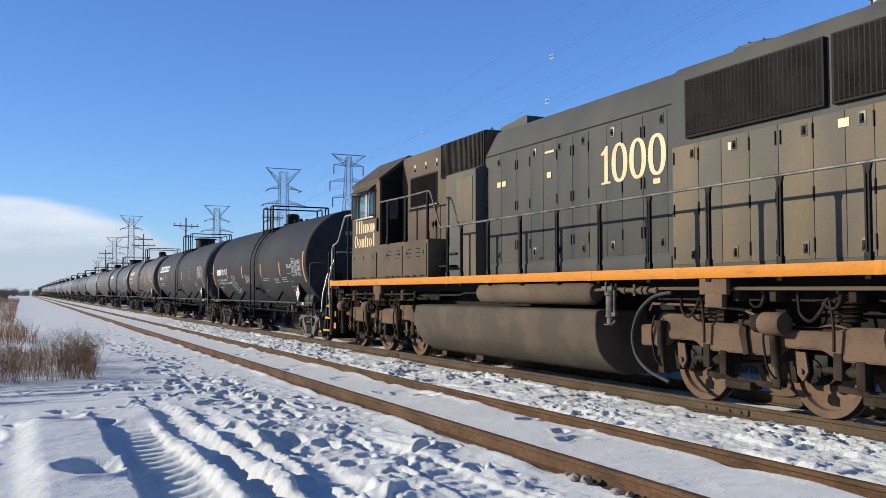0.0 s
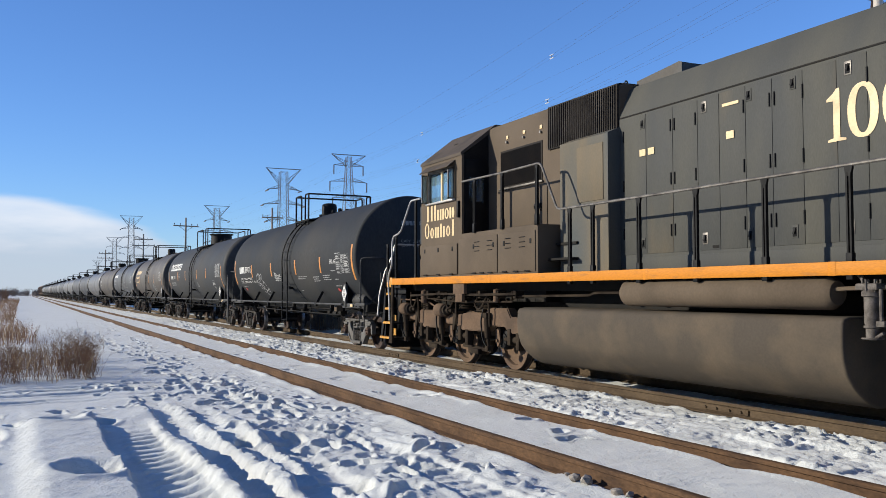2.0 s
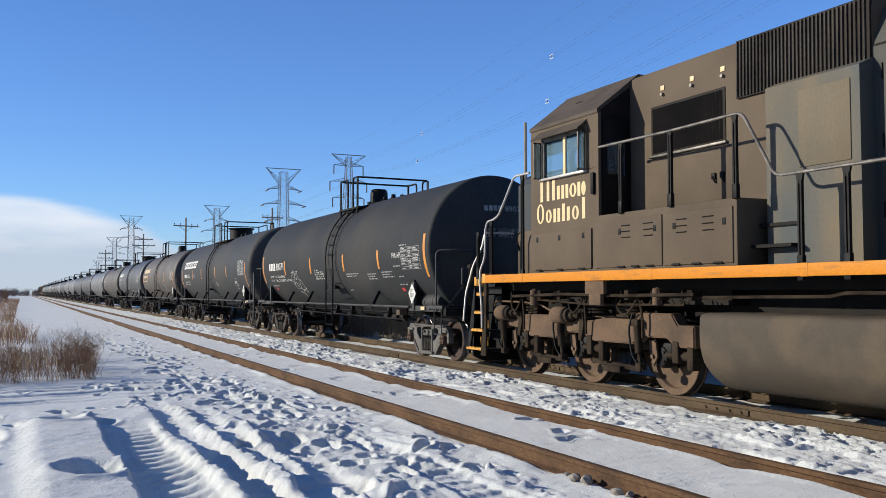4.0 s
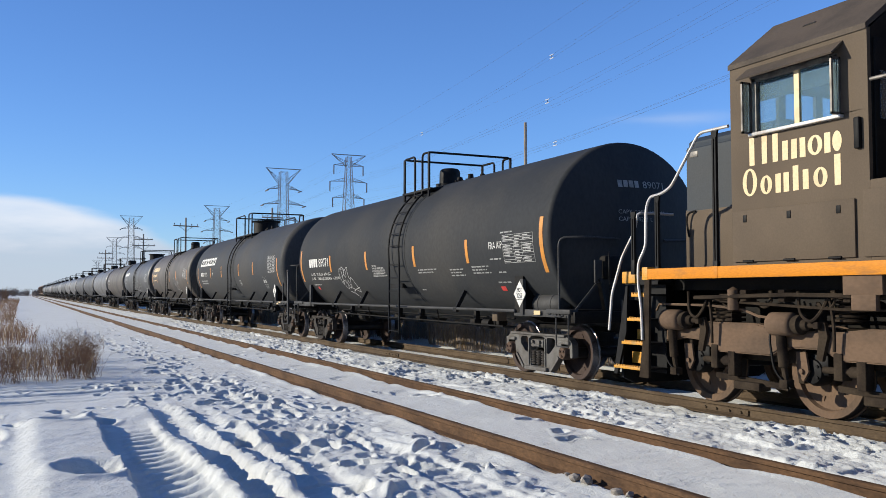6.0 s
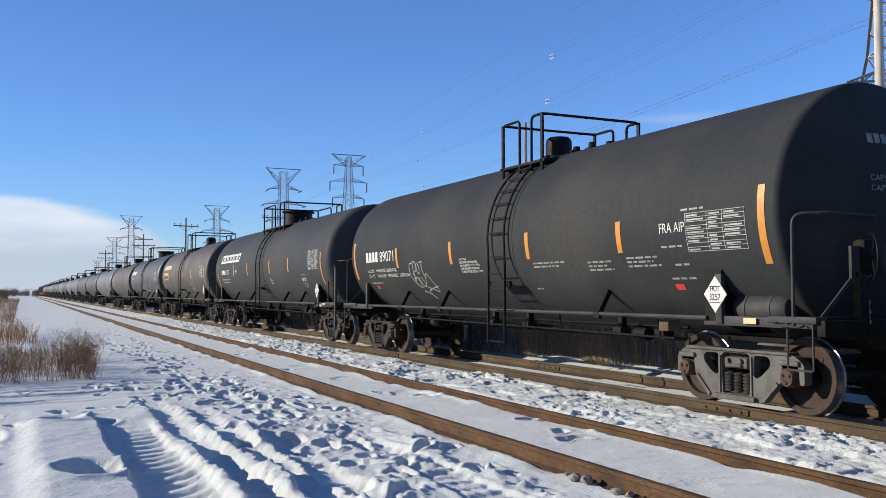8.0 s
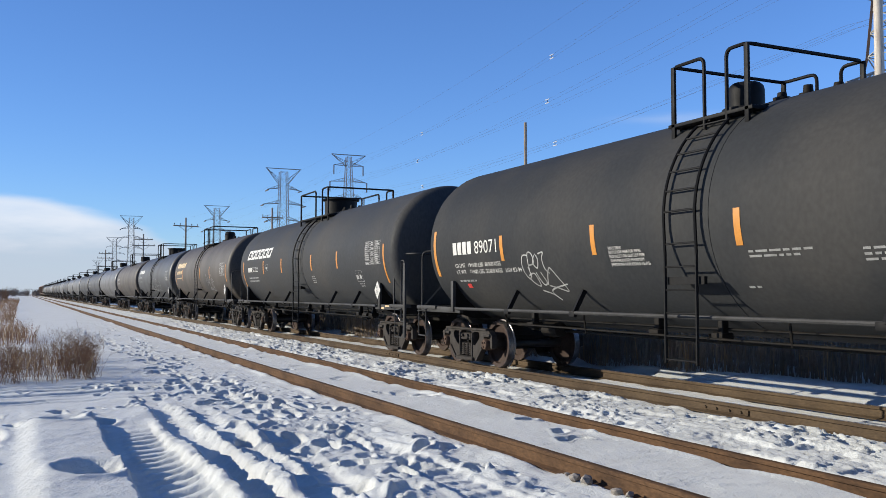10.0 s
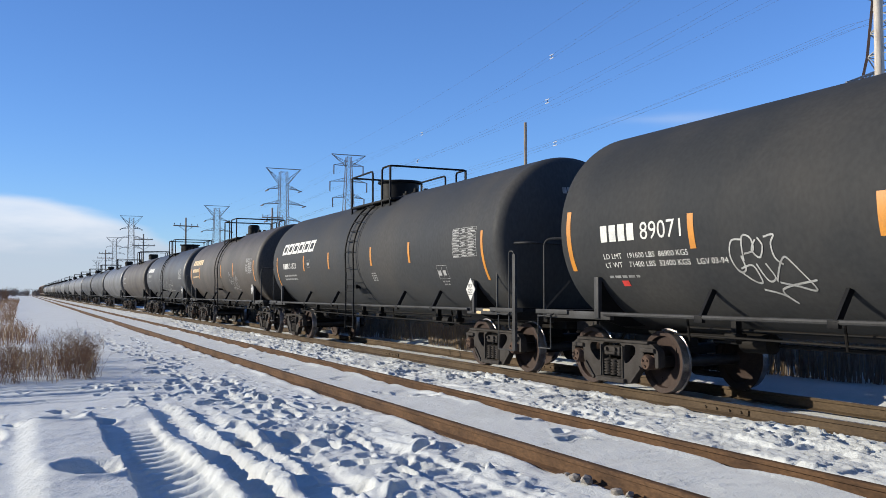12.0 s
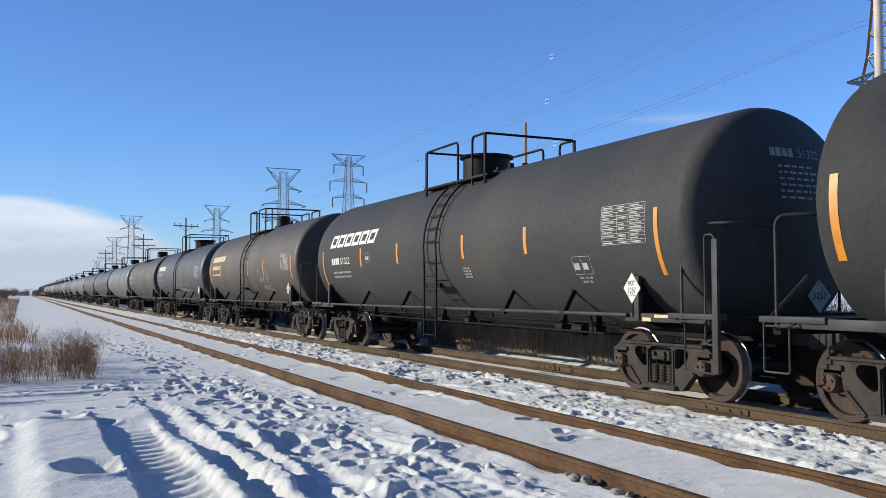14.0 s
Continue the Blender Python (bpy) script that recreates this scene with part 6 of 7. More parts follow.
        for y, r in ((-5.10, 0.045), (-5.34, 0.05), (-5.50, 0.06), (-5.62, 0.06), (-5.80, 0.045)):
            rod(bm, (s * 1.44, y - 0.04, 1.495), (s * 1.44, y + 0.04, 1.495), r, 8)
        bar(bm, (s * 1.45, -5.34, 1.58), (s * 1.45, -5.34, 1.42), 0.05, 0.02)
        part("pipe_union", bm, PIPE_DUST, f)
        for y in (4.55, -7.0, -9.9):
            bm = box(B(), s * 1.46, s * 1.53, y - 0.24, y + 0.24, 1.44, 1.66, 0.01)
            box(bm, s * 1.46, s * 1.53, y - 0.16, y + 0.14, 1.28, 1.45, 0.01)
            part("jacking_pad", bm, DUST_BROWN, lo)
        for y in (6.7, 6.1, 5.2, 4.3, 3.6, 2.95, -6.9, -7.5, -8.6):
            for k in range(3):
                bm = tube(B(), [(s * (1.30 - 0.05 * k) + 0.0, y + 0.06 * k + 0.12 * math.cos(a), 1.42 + 0.13 * math.sin(a)) for a in [math.pi * i / 8 + 2.6 for i in range(9)]], 0.014)
                part("cable_loop", bm, DUST_DARK, lo)
            part("cable_clamp", box(B(), s * 1.2, s * 1.38, y - 0.38, y - 0.28, 1.36, 1.50, 0.01), DUST_DARK, lo)
        bm = lathe_z(B(), [(1.25, 0.0), (1.25, 0.07), (1.5, 0.07), (1.54, 0.0)], 12, s * 1.36, 6.55)
        part("drain_valve", bm, DUST_BROWN, lo)
        bm = lathe_z(B(), [(1.3, 0.0), (1.3, 0.06), (1.52, 0.06), (1.54, 0.0)], 12, s * 1.36, 3.3)
        part("drain_valve", bm, DUST_BROWN, lo)
    bm = box(B(), -0.85, 0.85, 2.4, 7.0, 1.30, 1.5)
    part("belly_plate", bm, FRAME_BLACK, lo)
    bm = box(B(), -0.85, 0.85, -10.8, -5.1, 1.36, 1.5)
    part("belly_plate", bm, FRAME_BLACK, lo)
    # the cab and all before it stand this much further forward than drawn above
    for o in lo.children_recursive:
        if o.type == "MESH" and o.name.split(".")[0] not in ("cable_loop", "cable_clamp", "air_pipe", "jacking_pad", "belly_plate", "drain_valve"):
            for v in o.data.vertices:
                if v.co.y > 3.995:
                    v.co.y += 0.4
    loco_truck(lo, (7.56, 5.64, 3.61), False)
    loco_truck(lo, (-6.02, -8.08, -10.13), True)
    return lo


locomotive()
# ---------------------------------------------------------------- the cars behind the locomotive
def consist():
    a, ws = tank_car("clean black tank car with amber stripes and a graffiti tag", 17.17, 6.23, 7.08, 8.31, TANK_BLACK, TRUCK_GREY, WHEEL_RUST, RIM_STEEL,
                     platform=(-0.05, -1.45), dome_at=-0.36, ladder_at=-0.84, tall_dome=0.34,
                     trucks_at=(-6.07, 6.42), turns=(0.62, 0.36), braces=(-3.69, 1.87, 3.95), ends=((0.32, 0.23, 0.59, 0.60), (0.64, 0.46, 0.84, 0.55)), shell=7.095, knuckle=0.10, along=-0.135)
    for o in a.children_recursive:              # its far truck is older and browner
        if o.type == "MESH" and o.parent.name.startswith("truck") and o.parent.location.y > 0 and o.data.materials[0] is TRUCK_GREY:
            o.data.materials[0] = TRUCK_DARK
    TRAIN.append((a, 17.17))
    WHEELS.extend((w, w.location.y, 0.457, 0.457) for w in ws)
    b, ws = tank_car("satin black tank car with amber stripes and a white company mark", 34.38, 6.93, 7.65, 8.99, TANK_SATIN, TRUCK_DARK, WHEEL_RUST, RIM_STEEL,
                     platform=(1.16, -1.65), dome_at=0.25, tall_dome=0.33, ladder_at=-0.33, wide_dome=True,
                     turns=(1.60, 0.55), braces=(-5.08, -3.15, 1.6, 4.2), ends=((0.22, 0.27, 0.83, 0.45), (0.4, 0.3, 0.8, 0.5)), shell=7.72, knuckle=0.26, along=-0.19)
    TRAIN.append((b, 34.38))
    WHEELS.extend((w, w.location.y, 0.457, 0.457) for w in ws)
    u = 43.37
    spec = [(16.1, TANK_BROWN, "brown-stained black tank car with amber stripes and a cream mark"), (17.2, TANK_GREY, "dull grey-black tank car with a white mark and faint graffiti"),
            (16.1, TANK_BROWN, "brown-stained black tank car without a mark"), (19.0, TANK_PALE, "shiny grey tank car with pale streaks"), (18.8, TANK_GREY, "dull grey-black tank car in the long train")]
    cars = []
    for k, (long, skin, label) in enumerate(spec):
        h = long / 2
        c, ws = tank_car(label, u + h, h - 1.9, h - 1.15, h, skin, TRUCK_DARK, WHEEL_DARK, RIM_STEEL, group="tank cars of the train",
                         platform=(1.2, -1.2), dome_at=0.1, tall_dome=0.25 if k % 2 else 0.36, detail=k < 2, ladder_at=0.0, wide_dome=k % 2 == 1)
        TRAIN.append((c, u + h))
        if k < 2:
            WHEELS.extend((w, w.location.y, 0.457, 0.457) for w in ws)
        cars.append(c)
        u += long
    return a, b, cars, u


car_a, car_b, far_cars, tail = consist()
# ---------------------------------------------------------------- paint marks on the tank cars
def reflector(car, y, z0, z1, mat=REFLECT, w=0.11):
    part("reflector_stripe", patch(B(), y - w / 2, y + w / 2, z0, z1, n=8), mat, car, "amber reflector stripe")


def data_table(car, y0, y1, z0, z1, rows, seed, cols=(0.38, 0.64)):
    """A stencilled test table: a ruled frame with bars for its small print."""
    bm, rnd, t = B(), random.Random(seed), 0.007
    for i in range(rows + 1):
        z = z0 + (z1 - z0) * i / rows
        patch(bm, y1, y0, z - t / 2, z + t / 2, n=1)
    for k in (0.0, *cols, 1.0):
        y = y0 + (y1 - y0) * k
        patch(bm, y - t / 2, y + t / 2, z0, z1, n=6)
    for i in range(rows):
        z = z0 + (z1 - z0) * (i + 0.25) / rows
        h = (z1 - z0) / rows * 0.38
        for a, b in zip((0.02, *[c + 0.03 for c in cols]), (*cols, 1.0)):
            if rnd.random() < 0.85:
                e = a + (b - a) * rnd.uniform(0.5, 0.9)
                patch(bm, y0 + (y1 - y0) * a, y0 + (y1 - y0) * e, z, z + h, n=1)
    part("test_table", bm, TABLE, car, "white stencilled test table", smooth=0)


def placard(car, y, z, side=0.40, x=None, mat=WHITE, number=True):
    """A diamond hazard placard with its number, on a plate."""
    x = -1.44 if x is None else x
    h = side / 2
    bm = prism(B(), [(y - h, z), (y, z + h * 1.15), (y + h, z), (y, z - h * 1.15)], "x", x - 0.012, x)
    ob = part("hazard_placard", bm, mat, car, "white diamond hazard placard reading HOT 3257", smooth=0)
    bm = B()
    wall_text(bm, "HOT", y + h * 0.40, z + 0.035, 0.07, x - 0.012, h * 0.8)
    wall_text(bm, "3257", y + h * 0.48, z - 0.075, 0.085, x - 0.012, h * 0.96)
    for s in (0.10, -0.10):
        k = h * (1 - abs(s) / (h * 1.15)) * 0.9
        box(bm, x - 0.017, x - 0.013, y - k, y + k, z + s - 0.004, z + s + 0.004)
    part("placard_print", bm, BLACK, ob, smooth=0)
    return ob


def scrawl(car, y0, y1, z0, z1, seed, mat, strokes=7, width=0.022):
    """A loose spray-can tag of looping strokes, no word."""
    rnd, bm = random.Random(seed), B()
    n = strokes
    for i in range(n):
        cy = y0 + (y1 - y0) * (i + 0.5) / n
        cz = z0 + (z1 - z0) * (0.62 - 0.30 * (i % 2) + rnd.uniform(-0.1, 0.1))
        ry, rz = abs(y1 - y0) / n * rnd.uniform(0.55, 0.95), (z1 - z0) * rnd.uniform(0.16, 0.30)
        a0, sweep = rnd.uniform(0, 6.28), rnd.choice((-1, 1)) * rnd.uniform(3.6, 6.6)
        last = None
        for j in range(23):
            a = a0 + sweep * j / 22
            y = cy + ry * math.cos(a) + 0.12 * (j / 22 - 0.5)
            z = cz + rz * math.sin(a) * (1 + 0.25 * math.sin(2 * a + i))
            d = math.atan2(rz * math.cos(a), -ry * math.sin(a))
            ny, nz = -math.sin(d) * width / 2, math.cos(d) * width / 2
            cur = (bm.verts.new((side_x(z + nz, TR + 0.006), y + ny, z + nz)), bm.verts.new((side_x(z - nz, TR + 0.006), y - ny, z - nz)))
            if last:
                bm.faces.new((last[0], cur[0], cur[1], last[1]))
            last = cur
    for i in range(3):
        ya, za = y0 + (y1 - y0) * (0.25 + 0.25 * i), z0 + (z1 - z0) * 0.18
        patch(bm, ya, ya + (y1 - y0) * 0.28, za - 0.05 * i, za - 0.05 * i + width, n=1)
    part("graffiti_tag", bm, mat, car, "pale spray-can scrawl", smooth=0)


# the spray-can tag on the nearest car: strokes over a field 100 wide and 80 high
TAG_STROKES = ((19, 77, 6, 76, 0, 58, 6, 40, 16, 42, 15, 58), (17, 52, 21, 80, 32, 78, 33, 64, 20, 60), (38, 76, 31, 64, 39, 55, 46, 68, 41, 78), (49, 78, 62, 80, 57, 70, 58, 54, 66, 46),
               (5, 42, 21, 28, 31, 27, 27, 46, 10, 43), (32, 48, 40, 28, 50, 32, 44, 48), (50, 27, 66, 52, 75, 50, 93, 18, 71, 22, 53, 26), (28, 18, 49, 12, 61, 2, 52, 18, 98, 28))


def tag(car, y0, y1, z0, z1, width=0.023):
    """A two-line spray-can tag, no word: soft looping strokes."""
    bm = B()
    for stroke in TAG_STROKES:
        pts = [(stroke[i] / 100, stroke[i + 1] / 80) for i in range(0, len(stroke), 2)]
        full = [pts[0]] + pts + [pts[-1]]
        line = []
        for p, q, r, w in zip(full, full[1:], full[2:], full[3:]):
            for j in range(6):
                t = j / 6
                line.append([0.5 * (2 * b + (c - a) * t + (2 * a - 5 * b + 4 * c - d) * t * t + (3 * b - a - 3 * c + d) * t ** 3) for a, b, c, d in zip(p, q, r, w)])
        line.append(list(pts[-1]))
        last = None
        for j, (a, b) in enumerate(line):
            y, z = y0 + (y1 - y0) * a, z0 + (z1 - z0) * b
            c, d = line[max(j - 1, 0)], line[min(j + 1, len(line) - 1)]
            dy, dz = (d[0] - c[0]) * (y1 - y0), (d[1] - c[1]) * (z1 - z0)
            k = width / 2 / max(math.hypot(dy, dz), 1e-6)
            cur = (bm.verts.new((side_x(z + dy * k, TR + 0.006), y - dz * k, z + dy * k)), bm.verts.new((side_x(z - dy * k, TR + 0.006), y + dz * k, z - dy * k)))
            if last:
                bm.faces.new((last[0], cur[0], cur[1], last[1]))
            last = cur
    part("graffiti_tag", bm, TABLE, car, "pale spray-can scrawl", smooth=0)


def marks_a(car, u0=17.20):
    L = lambda u: u - u0
    for u in (12.85, 15.41, 18.39, 21.19):
        reflector(car, L(u), 2.03, 2.48)
    for u in (10.12, 23.98):
        reflector(car, L(u), 1.80, 2.72)
    bm = B()
    blocks(bm, L(23.14), 2.20, 0.24, 0.83, 4)
    part("company_mark", bm, WHITE, car, "white block company mark", smooth=0)
    bm = B()
    on_tank(bm, "89071", L(22.22), 2.20, 0.24, 0.84)
    part("car_number", bm, WHITE, car, "white stencilled car number 89071", smooth=0)
    bm = B()
    on_tank(bm, "LD LMT   191600 LBS  86900 KGS", L(23.14), 1.955, 0.075, 1.83)
    part("weight_stencil", bm, WHITE, car, "white weight stencil", smooth=0)
    bm = B()
    on_tank(bm, "LT WT    71400 LBS  32400 KGS", L(23.14), 1.83, 0.075, 1.83)
    part("weight_stencil", bm, WHITE, car, "white weight stencil", smooth=0)
    bm = B()
    on_tank(bm, "LGV 03-94", L(21.18), 1.83, 0.075, 0.55)
    part("weight_stencil", bm, WHITE, car, "white weight stencil", smooth=0)
    bm = word_bars(B(), L(23.15), 1.68, 0.035, 0.7, 3)
    part("small_stencil", bm, FADED, car, smooth=0)
    bm = patch(B(), L(22.91), L(22.75), 1.56, 1.64, n=2)
    part("red_mark", bm, RED, car)
    bm = patch(B(), L(11.92), L(11.75), 1.50, 1.58, n=2)
    part("red_mark", bm, RED, car)
    for i, line in enumerate(VENT_LINES):
        bm = B()
        on_tank(bm, line, L(18.03), 2.09 - 0.060 * i, 0.042, 0.035 * len(line))
        part("warning_stencil", bm, WHITE, car, "white warning stencil", smooth=0)
    bm = B()
    on_tank(bm, "FRA AIP", L(11.94), 2.255, 0.13, 0.5)
    part("inspection_stencil", bm, WHITE, car, smooth=0)
    k = 0
    for y, z, w, n in ((15.3, 1.94, 0.95, 2), (13.72, 1.91, 0.62, 3), (12.75, 1.94, 0.72, 3), (11.75, 1.82, 0.32, 1), (11.92, 1.64, 0.5, 1), (11.95, 2.06, 0.42, 1), (11.5, 2.52, 0.42, 1), (15.5, 1.52, 0.2, 1)):
        for i in range(n):
            k += 1
            part("small_stencil", word_bars(B(), L(y), z - 0.058 * i, 0.026, w * (1 - 0.2 * (i % 2)), k), FADED, car, smooth=0)
    data_table(car, L(11.42), L(10.38), 1.99, 2.48, 9, 4)
    tag(car, L(20.58), L(19.38), 1.32, 2.13)
    placard(car, L(11.02), 1.445, 0.40, -1.46)
    bm = box(B(), -1.455, -1.42, L(11.22), L(10.93), 1.12, 1.75)
    part("placard_holder", bm, FRAME_BLACK, car)
    # end-of-tank numbers
    f = head_y(7.095, TR, 0.10, -0.135)
    bm = B()
    for i in range(4):
        x = -0.38 + 0.110 * i
        bm.faces.new([bm.verts.new((a, f(a, b), b)) for a, b in ((x, 3.22), (x + 0.085, 3.22), (x + 0.085, 3.34), (x, 3.34))])
    part("end_mark", bm, FADED, car, "pale block company mark", smooth=0)
    for text, x, z, h, wide in (("89071", 0.12, 3.22, 0.12, 0.46), ("CAPY  23575 US GAL", -0.42, 2.77, 0.07, 0.98), ("CAPY  89241 L", -0.42, 2.65, 0.07, 0.68)):
        bm = B()
        on_end(bm, text, x, z, h, f, wide)
        part("end_stencil", bm, FADED, car, "pale stencil reading " + " ".join(text.split()), smooth=0)
    # air reservoir slung beside the end sill, hand-brake gear, end post
    y = L(10.53)
    bm = lathe_y(B(), [(y - 0.45, 0.0), (y - 0.42, 0.14), (y - 0.34, 0.19), (y + 0.34, 0.19), (y + 0.42, 0.14), (y + 0.45, 0.0)], 24, -1.12, 1.27)
    for k in (-0.22, 0.18):
        lathe_y(bm, [(y + k - 0.02, 0.17), (y + k - 0.02, 0.198), (y + k + 0.02, 0.198), (y + k + 0.02, 0.17)], 24, -1.12, 1.27)
    part("air_reservoir", bm, SILL_GREY, car)
    end_gear(car, -7.86)
    corner_brace(car, -7.66, -7.80)
    corner_brace(car, 7.95, 7.72)
    part("valve_box", box(B(), -1.32, -1.12, -5.10, -4.90, 0.94, 1.10, 0.01), PIPE_DUST, car, "small tan valve box")
    part("sill_label", box(B(), -1.477, -1.468, -6.86, -6.66, 1.095, 1.165), CREAM, car)


def end_gear(car, y):
    """The hand brake on the end platform: wheel, geared housing on a lit bracket, and the chain below."""
    part("brake_bracket", box(B(), -1.08, -0.94, y - 0.02, y + 0.02, 1.62, 1.98, 0.006), SILL_GREY, car)
    bm = box(B(), -0.92, -0.56, y - 0.06, y + 0.12, 1.68, 2.06, 0.05)
    bar(bm, (-1.0, y, 1.70), (-0.74, y + 0.2, 1.20), 0.06, 0.10)
    part("brake_housing", bm, FRAME_BLACK, car)
    turn = [i * math.tau / 24 for i in range(24)]
    hub = Vector((-0.86, y - 0.10, 1.86))
    across = Vector((0.60, 0.80, 0.0))
    spot = lambda a, q: tuple(hub + across * (q * math.cos(a)) + Vector((0, 0, q * math.sin(a))))
    bm = tube(B(), [spot(a, 0.25) for a in turn], 0.014, closed=True)
    for a in turn[::8]:
        rod(bm, spot(a, 0.0), spot(a, 0.25), 0.010, 6)
    part("brake_wheel", bm, BLACK, car)
    bm = B()
    for i in range(14):
        z = 1.66 - i * 0.055
        bar(bm, (-0.80, y - 0.02, z), (-0.80, y - 0.02, z - 0.045), 0.022 if i % 2 else 0.008, 0.008 if i % 2 else 0.022)
    part("brake_chain", bm, FRAME_BLACK, car)


def corner_brace(car, y0, y1):
    """The slanting stay from a platform corner to the tank's end."""
    part("end_brace", bar(B(), (-1.30, y0, 1.19), (-0.95, y1, 1.66), 0.035, 0.035), SILL_GREY, car)


def end_ladder(car, y):
    """A narrow side ladder on the platform's corner: a flat post and a bent rod."""
    part("ladder_post", box(B(), -1.48, -1.43, y - 0.05, y + 0.05, 0.45, 2.14, 0.006), SILL_GREY, car)
    bm = tube(B(), rounded([(-1.46, y, 2.12), (-1.46, y + 0.05, 2.20), (-1.46, y + 0.19, 2.20), (-1.46, y + 0.19, 0.82), (-1.46, y, 0.80)], 0.05), 0.013)
    part("ladder_rod", bm, SILL_GREY, car)


def marks_b(car, u0=34.50):
    L = lambda u: u - u0
    for u in (30.43, 32.80, 36.12, 38.51):
        reflector(car, L(u), 2.12, 2.58, w=0.10)
    for u in (26.98, 41.57):
        reflector(car, L(u), 1.70, 2.62, w=0.085)
    # the company mark: six slanted open blocks
    bm = B()
    for i in range(6):
        y, w, z0, z1, t = L(40.98) - 0.575 * i, 0.50, 2.68, 3.02, 0.085
        for ya, yb, za, zb in ((y, y - w, z1 - t, z1), (y, y - t * 1.3, z0 + t, z1 - t), (y - w + t * 1.3, y - w, z0 + t, z1 - t), (y, y - w, z0, z0 + t)):
            k = -0.35 * (za - z0)
            patch(bm, ya + k, yb + k, za, zb, lean=-0.35, n=2)
    part("company_mark", bm, WHITE, car, "white block company mark", smooth=0)
    bm = blocks(B(), L(40.78), 2.22, 0.17, 0.62, 4)
    on_tank(bm, "51322", L(40.09), 2.22, 0.17, 0.75)
    part("car_number", bm, WHITE, car, "white stencilled car number 51322", smooth=0)
    bm = B()
    for i in range(2):
        word_bars(bm, L(40.78), 1.98 - 0.11 * i, 0.05, 1.4, 20 + i)
    part("weight_stencil", bm, FADED, car, smooth=0)
    bm = B()
    for i in range(4):
        word_bars(bm, L(32.91), 1.92 - 0.055 * i, 0.03, 0.3, 30 + i)
    part("small_stencil", bm, FADED, car, smooth=0)
    data_table(car, L(28.22), L(27.21), 2.16, 2.72, 11, 9)
    data_table(car, L(29.09), L(28.62), 1.75, 2.02, 1, 10, (0.5,))
    data_table(car, L(38.16), L(37.86), 2.22, 2.44, 1, 11, ())
    bm = word_bars(B(), L(29.04), 1.68, 0.03, 0.35, 41)
    word_bars(bm, L(28.99), 1.62, 0.03, 0.3, 42)
    part("small_stencil", bm, FADED, car, smooth=0)
    placard(car, L(27.66), 1.53, 0.38, -1.46)
    part("placard_holder", rod(B(), (-1.45, L(27.66), 1.12), (-1.45, L(27.66), 1.4), 0.02, 6), FRAME_BLACK, car)
    f = head_y(7.72, TR, 0.26, -0.19)
    bm = B()
    for i in range(4):
        x = -0.33 + 0.105 * i
        bm.faces.new([bm.verts.new((a, f(a, b), b)) for a, b in ((x, 3.29), (x + 0.085, 3.29), (x + 0.085, 3.41), (x, 3.41))])
    part("end_mark", bm, FADED, car, "pale block company mark", smooth=0)
    bm = B()
    on_end(bm, "51322", 0.17, 3.29, 0.12, f, 0.42)
    part("end_stencil", bm, FADED, car, "pale stencil reading 51322", smooth=0)
    rnd = random.Random(3)
    for i in range(6):
        x, bm = -0.24, B()
        while x < 0.42:
            w = rnd.uniform(0.05, 0.14)
            bm.faces.new([bm.verts.new((a, f(a, b), b)) for a, b in ((x, 3.14 - 0.085 * i), (x + w, 3.14 - 0.085 * i), (x + w, 3.17 - 0.085 * i), (x, 3.17 - 0.085 * i))])
            x += w + 0.04
        part("small_stencil", bm, FADED, car, smooth=0)
    bm = B()
    bm.faces.new([bm.verts.new((a, f(0.55, 1.42) - 0.05, b)) for a, b in ((0.33, 1.42), (0.55, 1.18), (0.77, 1.42), (0.55, 1.66))])
    ob = part("end_placard", bm, FADED, car, "diamond placard reading 3257 on the tank end", smooth=0)
    bm = B()
    on_end(bm, "3257", 0.42, 1.38, 0.09, lambda x, z: f(0.55, 1.42) - 0.058, 0.26)
    part("placard_print", bm, BLACK, ob, smooth=0)
    end_ladder(car, -8.51)
    part("builder_plate", box(B(), -1.448, -1.438, -7.75, -7.30, 1.125, 1.165), CREAM, car)
    part("sill_label", box(B(), -1.448, -1.438, -7.22, -7.04, 1.07, 1.12), CREAM, car)


def marks_far():
    for k, (car, mat) in enumerate(zip(far_cars[:2], (CREAM, WHITE))):
        h = (16.1, 17.2)[k] / 2 - 1.15
        bm = B()
        for i in range(6):
            y = h - 0.7 - 0.42 * i
            patch(bm, y, y - 0.33, 2.78, 3.02, lean=-0.3, n=2)
        part("company_mark", bm, mat, car, smooth=0)
        bm = word_bars(B(), h - 0.8, 2.45, 0.16, 1.5, 50 + k)
        word_bars(bm, h - 0.8, 2.2, 0.06, 1.5, 60 + k)
        part("car_number", bm, mat if k == 0 else FADED, car, smooth=0)
        data_table(car, -h + 1.6, -h + 0.6, 2.2, 2.75, 8, 70 + k)
        for y in ((-h + 0.35, -h + 3.9, -h + 6.3, h - 2.5, h - 0.3) if k == 0 else ()):
            reflector(car, y, 1.9 if abs(y) > h - 0.5 else 2.1, 2.65, w=0.10)
        scrawl(car, (-2.2, 1.6)[k], (-3.6, -3.4)[k], 1.5, 2.4, 12 + k, FADED, 6 + 3 * k, 0.03)
        placard(car, -h + 1.0, 1.6, 0.36, -1.46)
    for k, car in enumerate(far_cars[2:]):
        bm = word_bars(B(), 6.0, 2.5, 0.18, 1.4, 80 + k)
        word_bars(bm, 6.0, 2.2, 0.07, 1.6, 84 + k)
        part("car_number", bm, FADED, car, smooth=0)


marks_a(car_a)
marks_b(car_b)
marks_far()


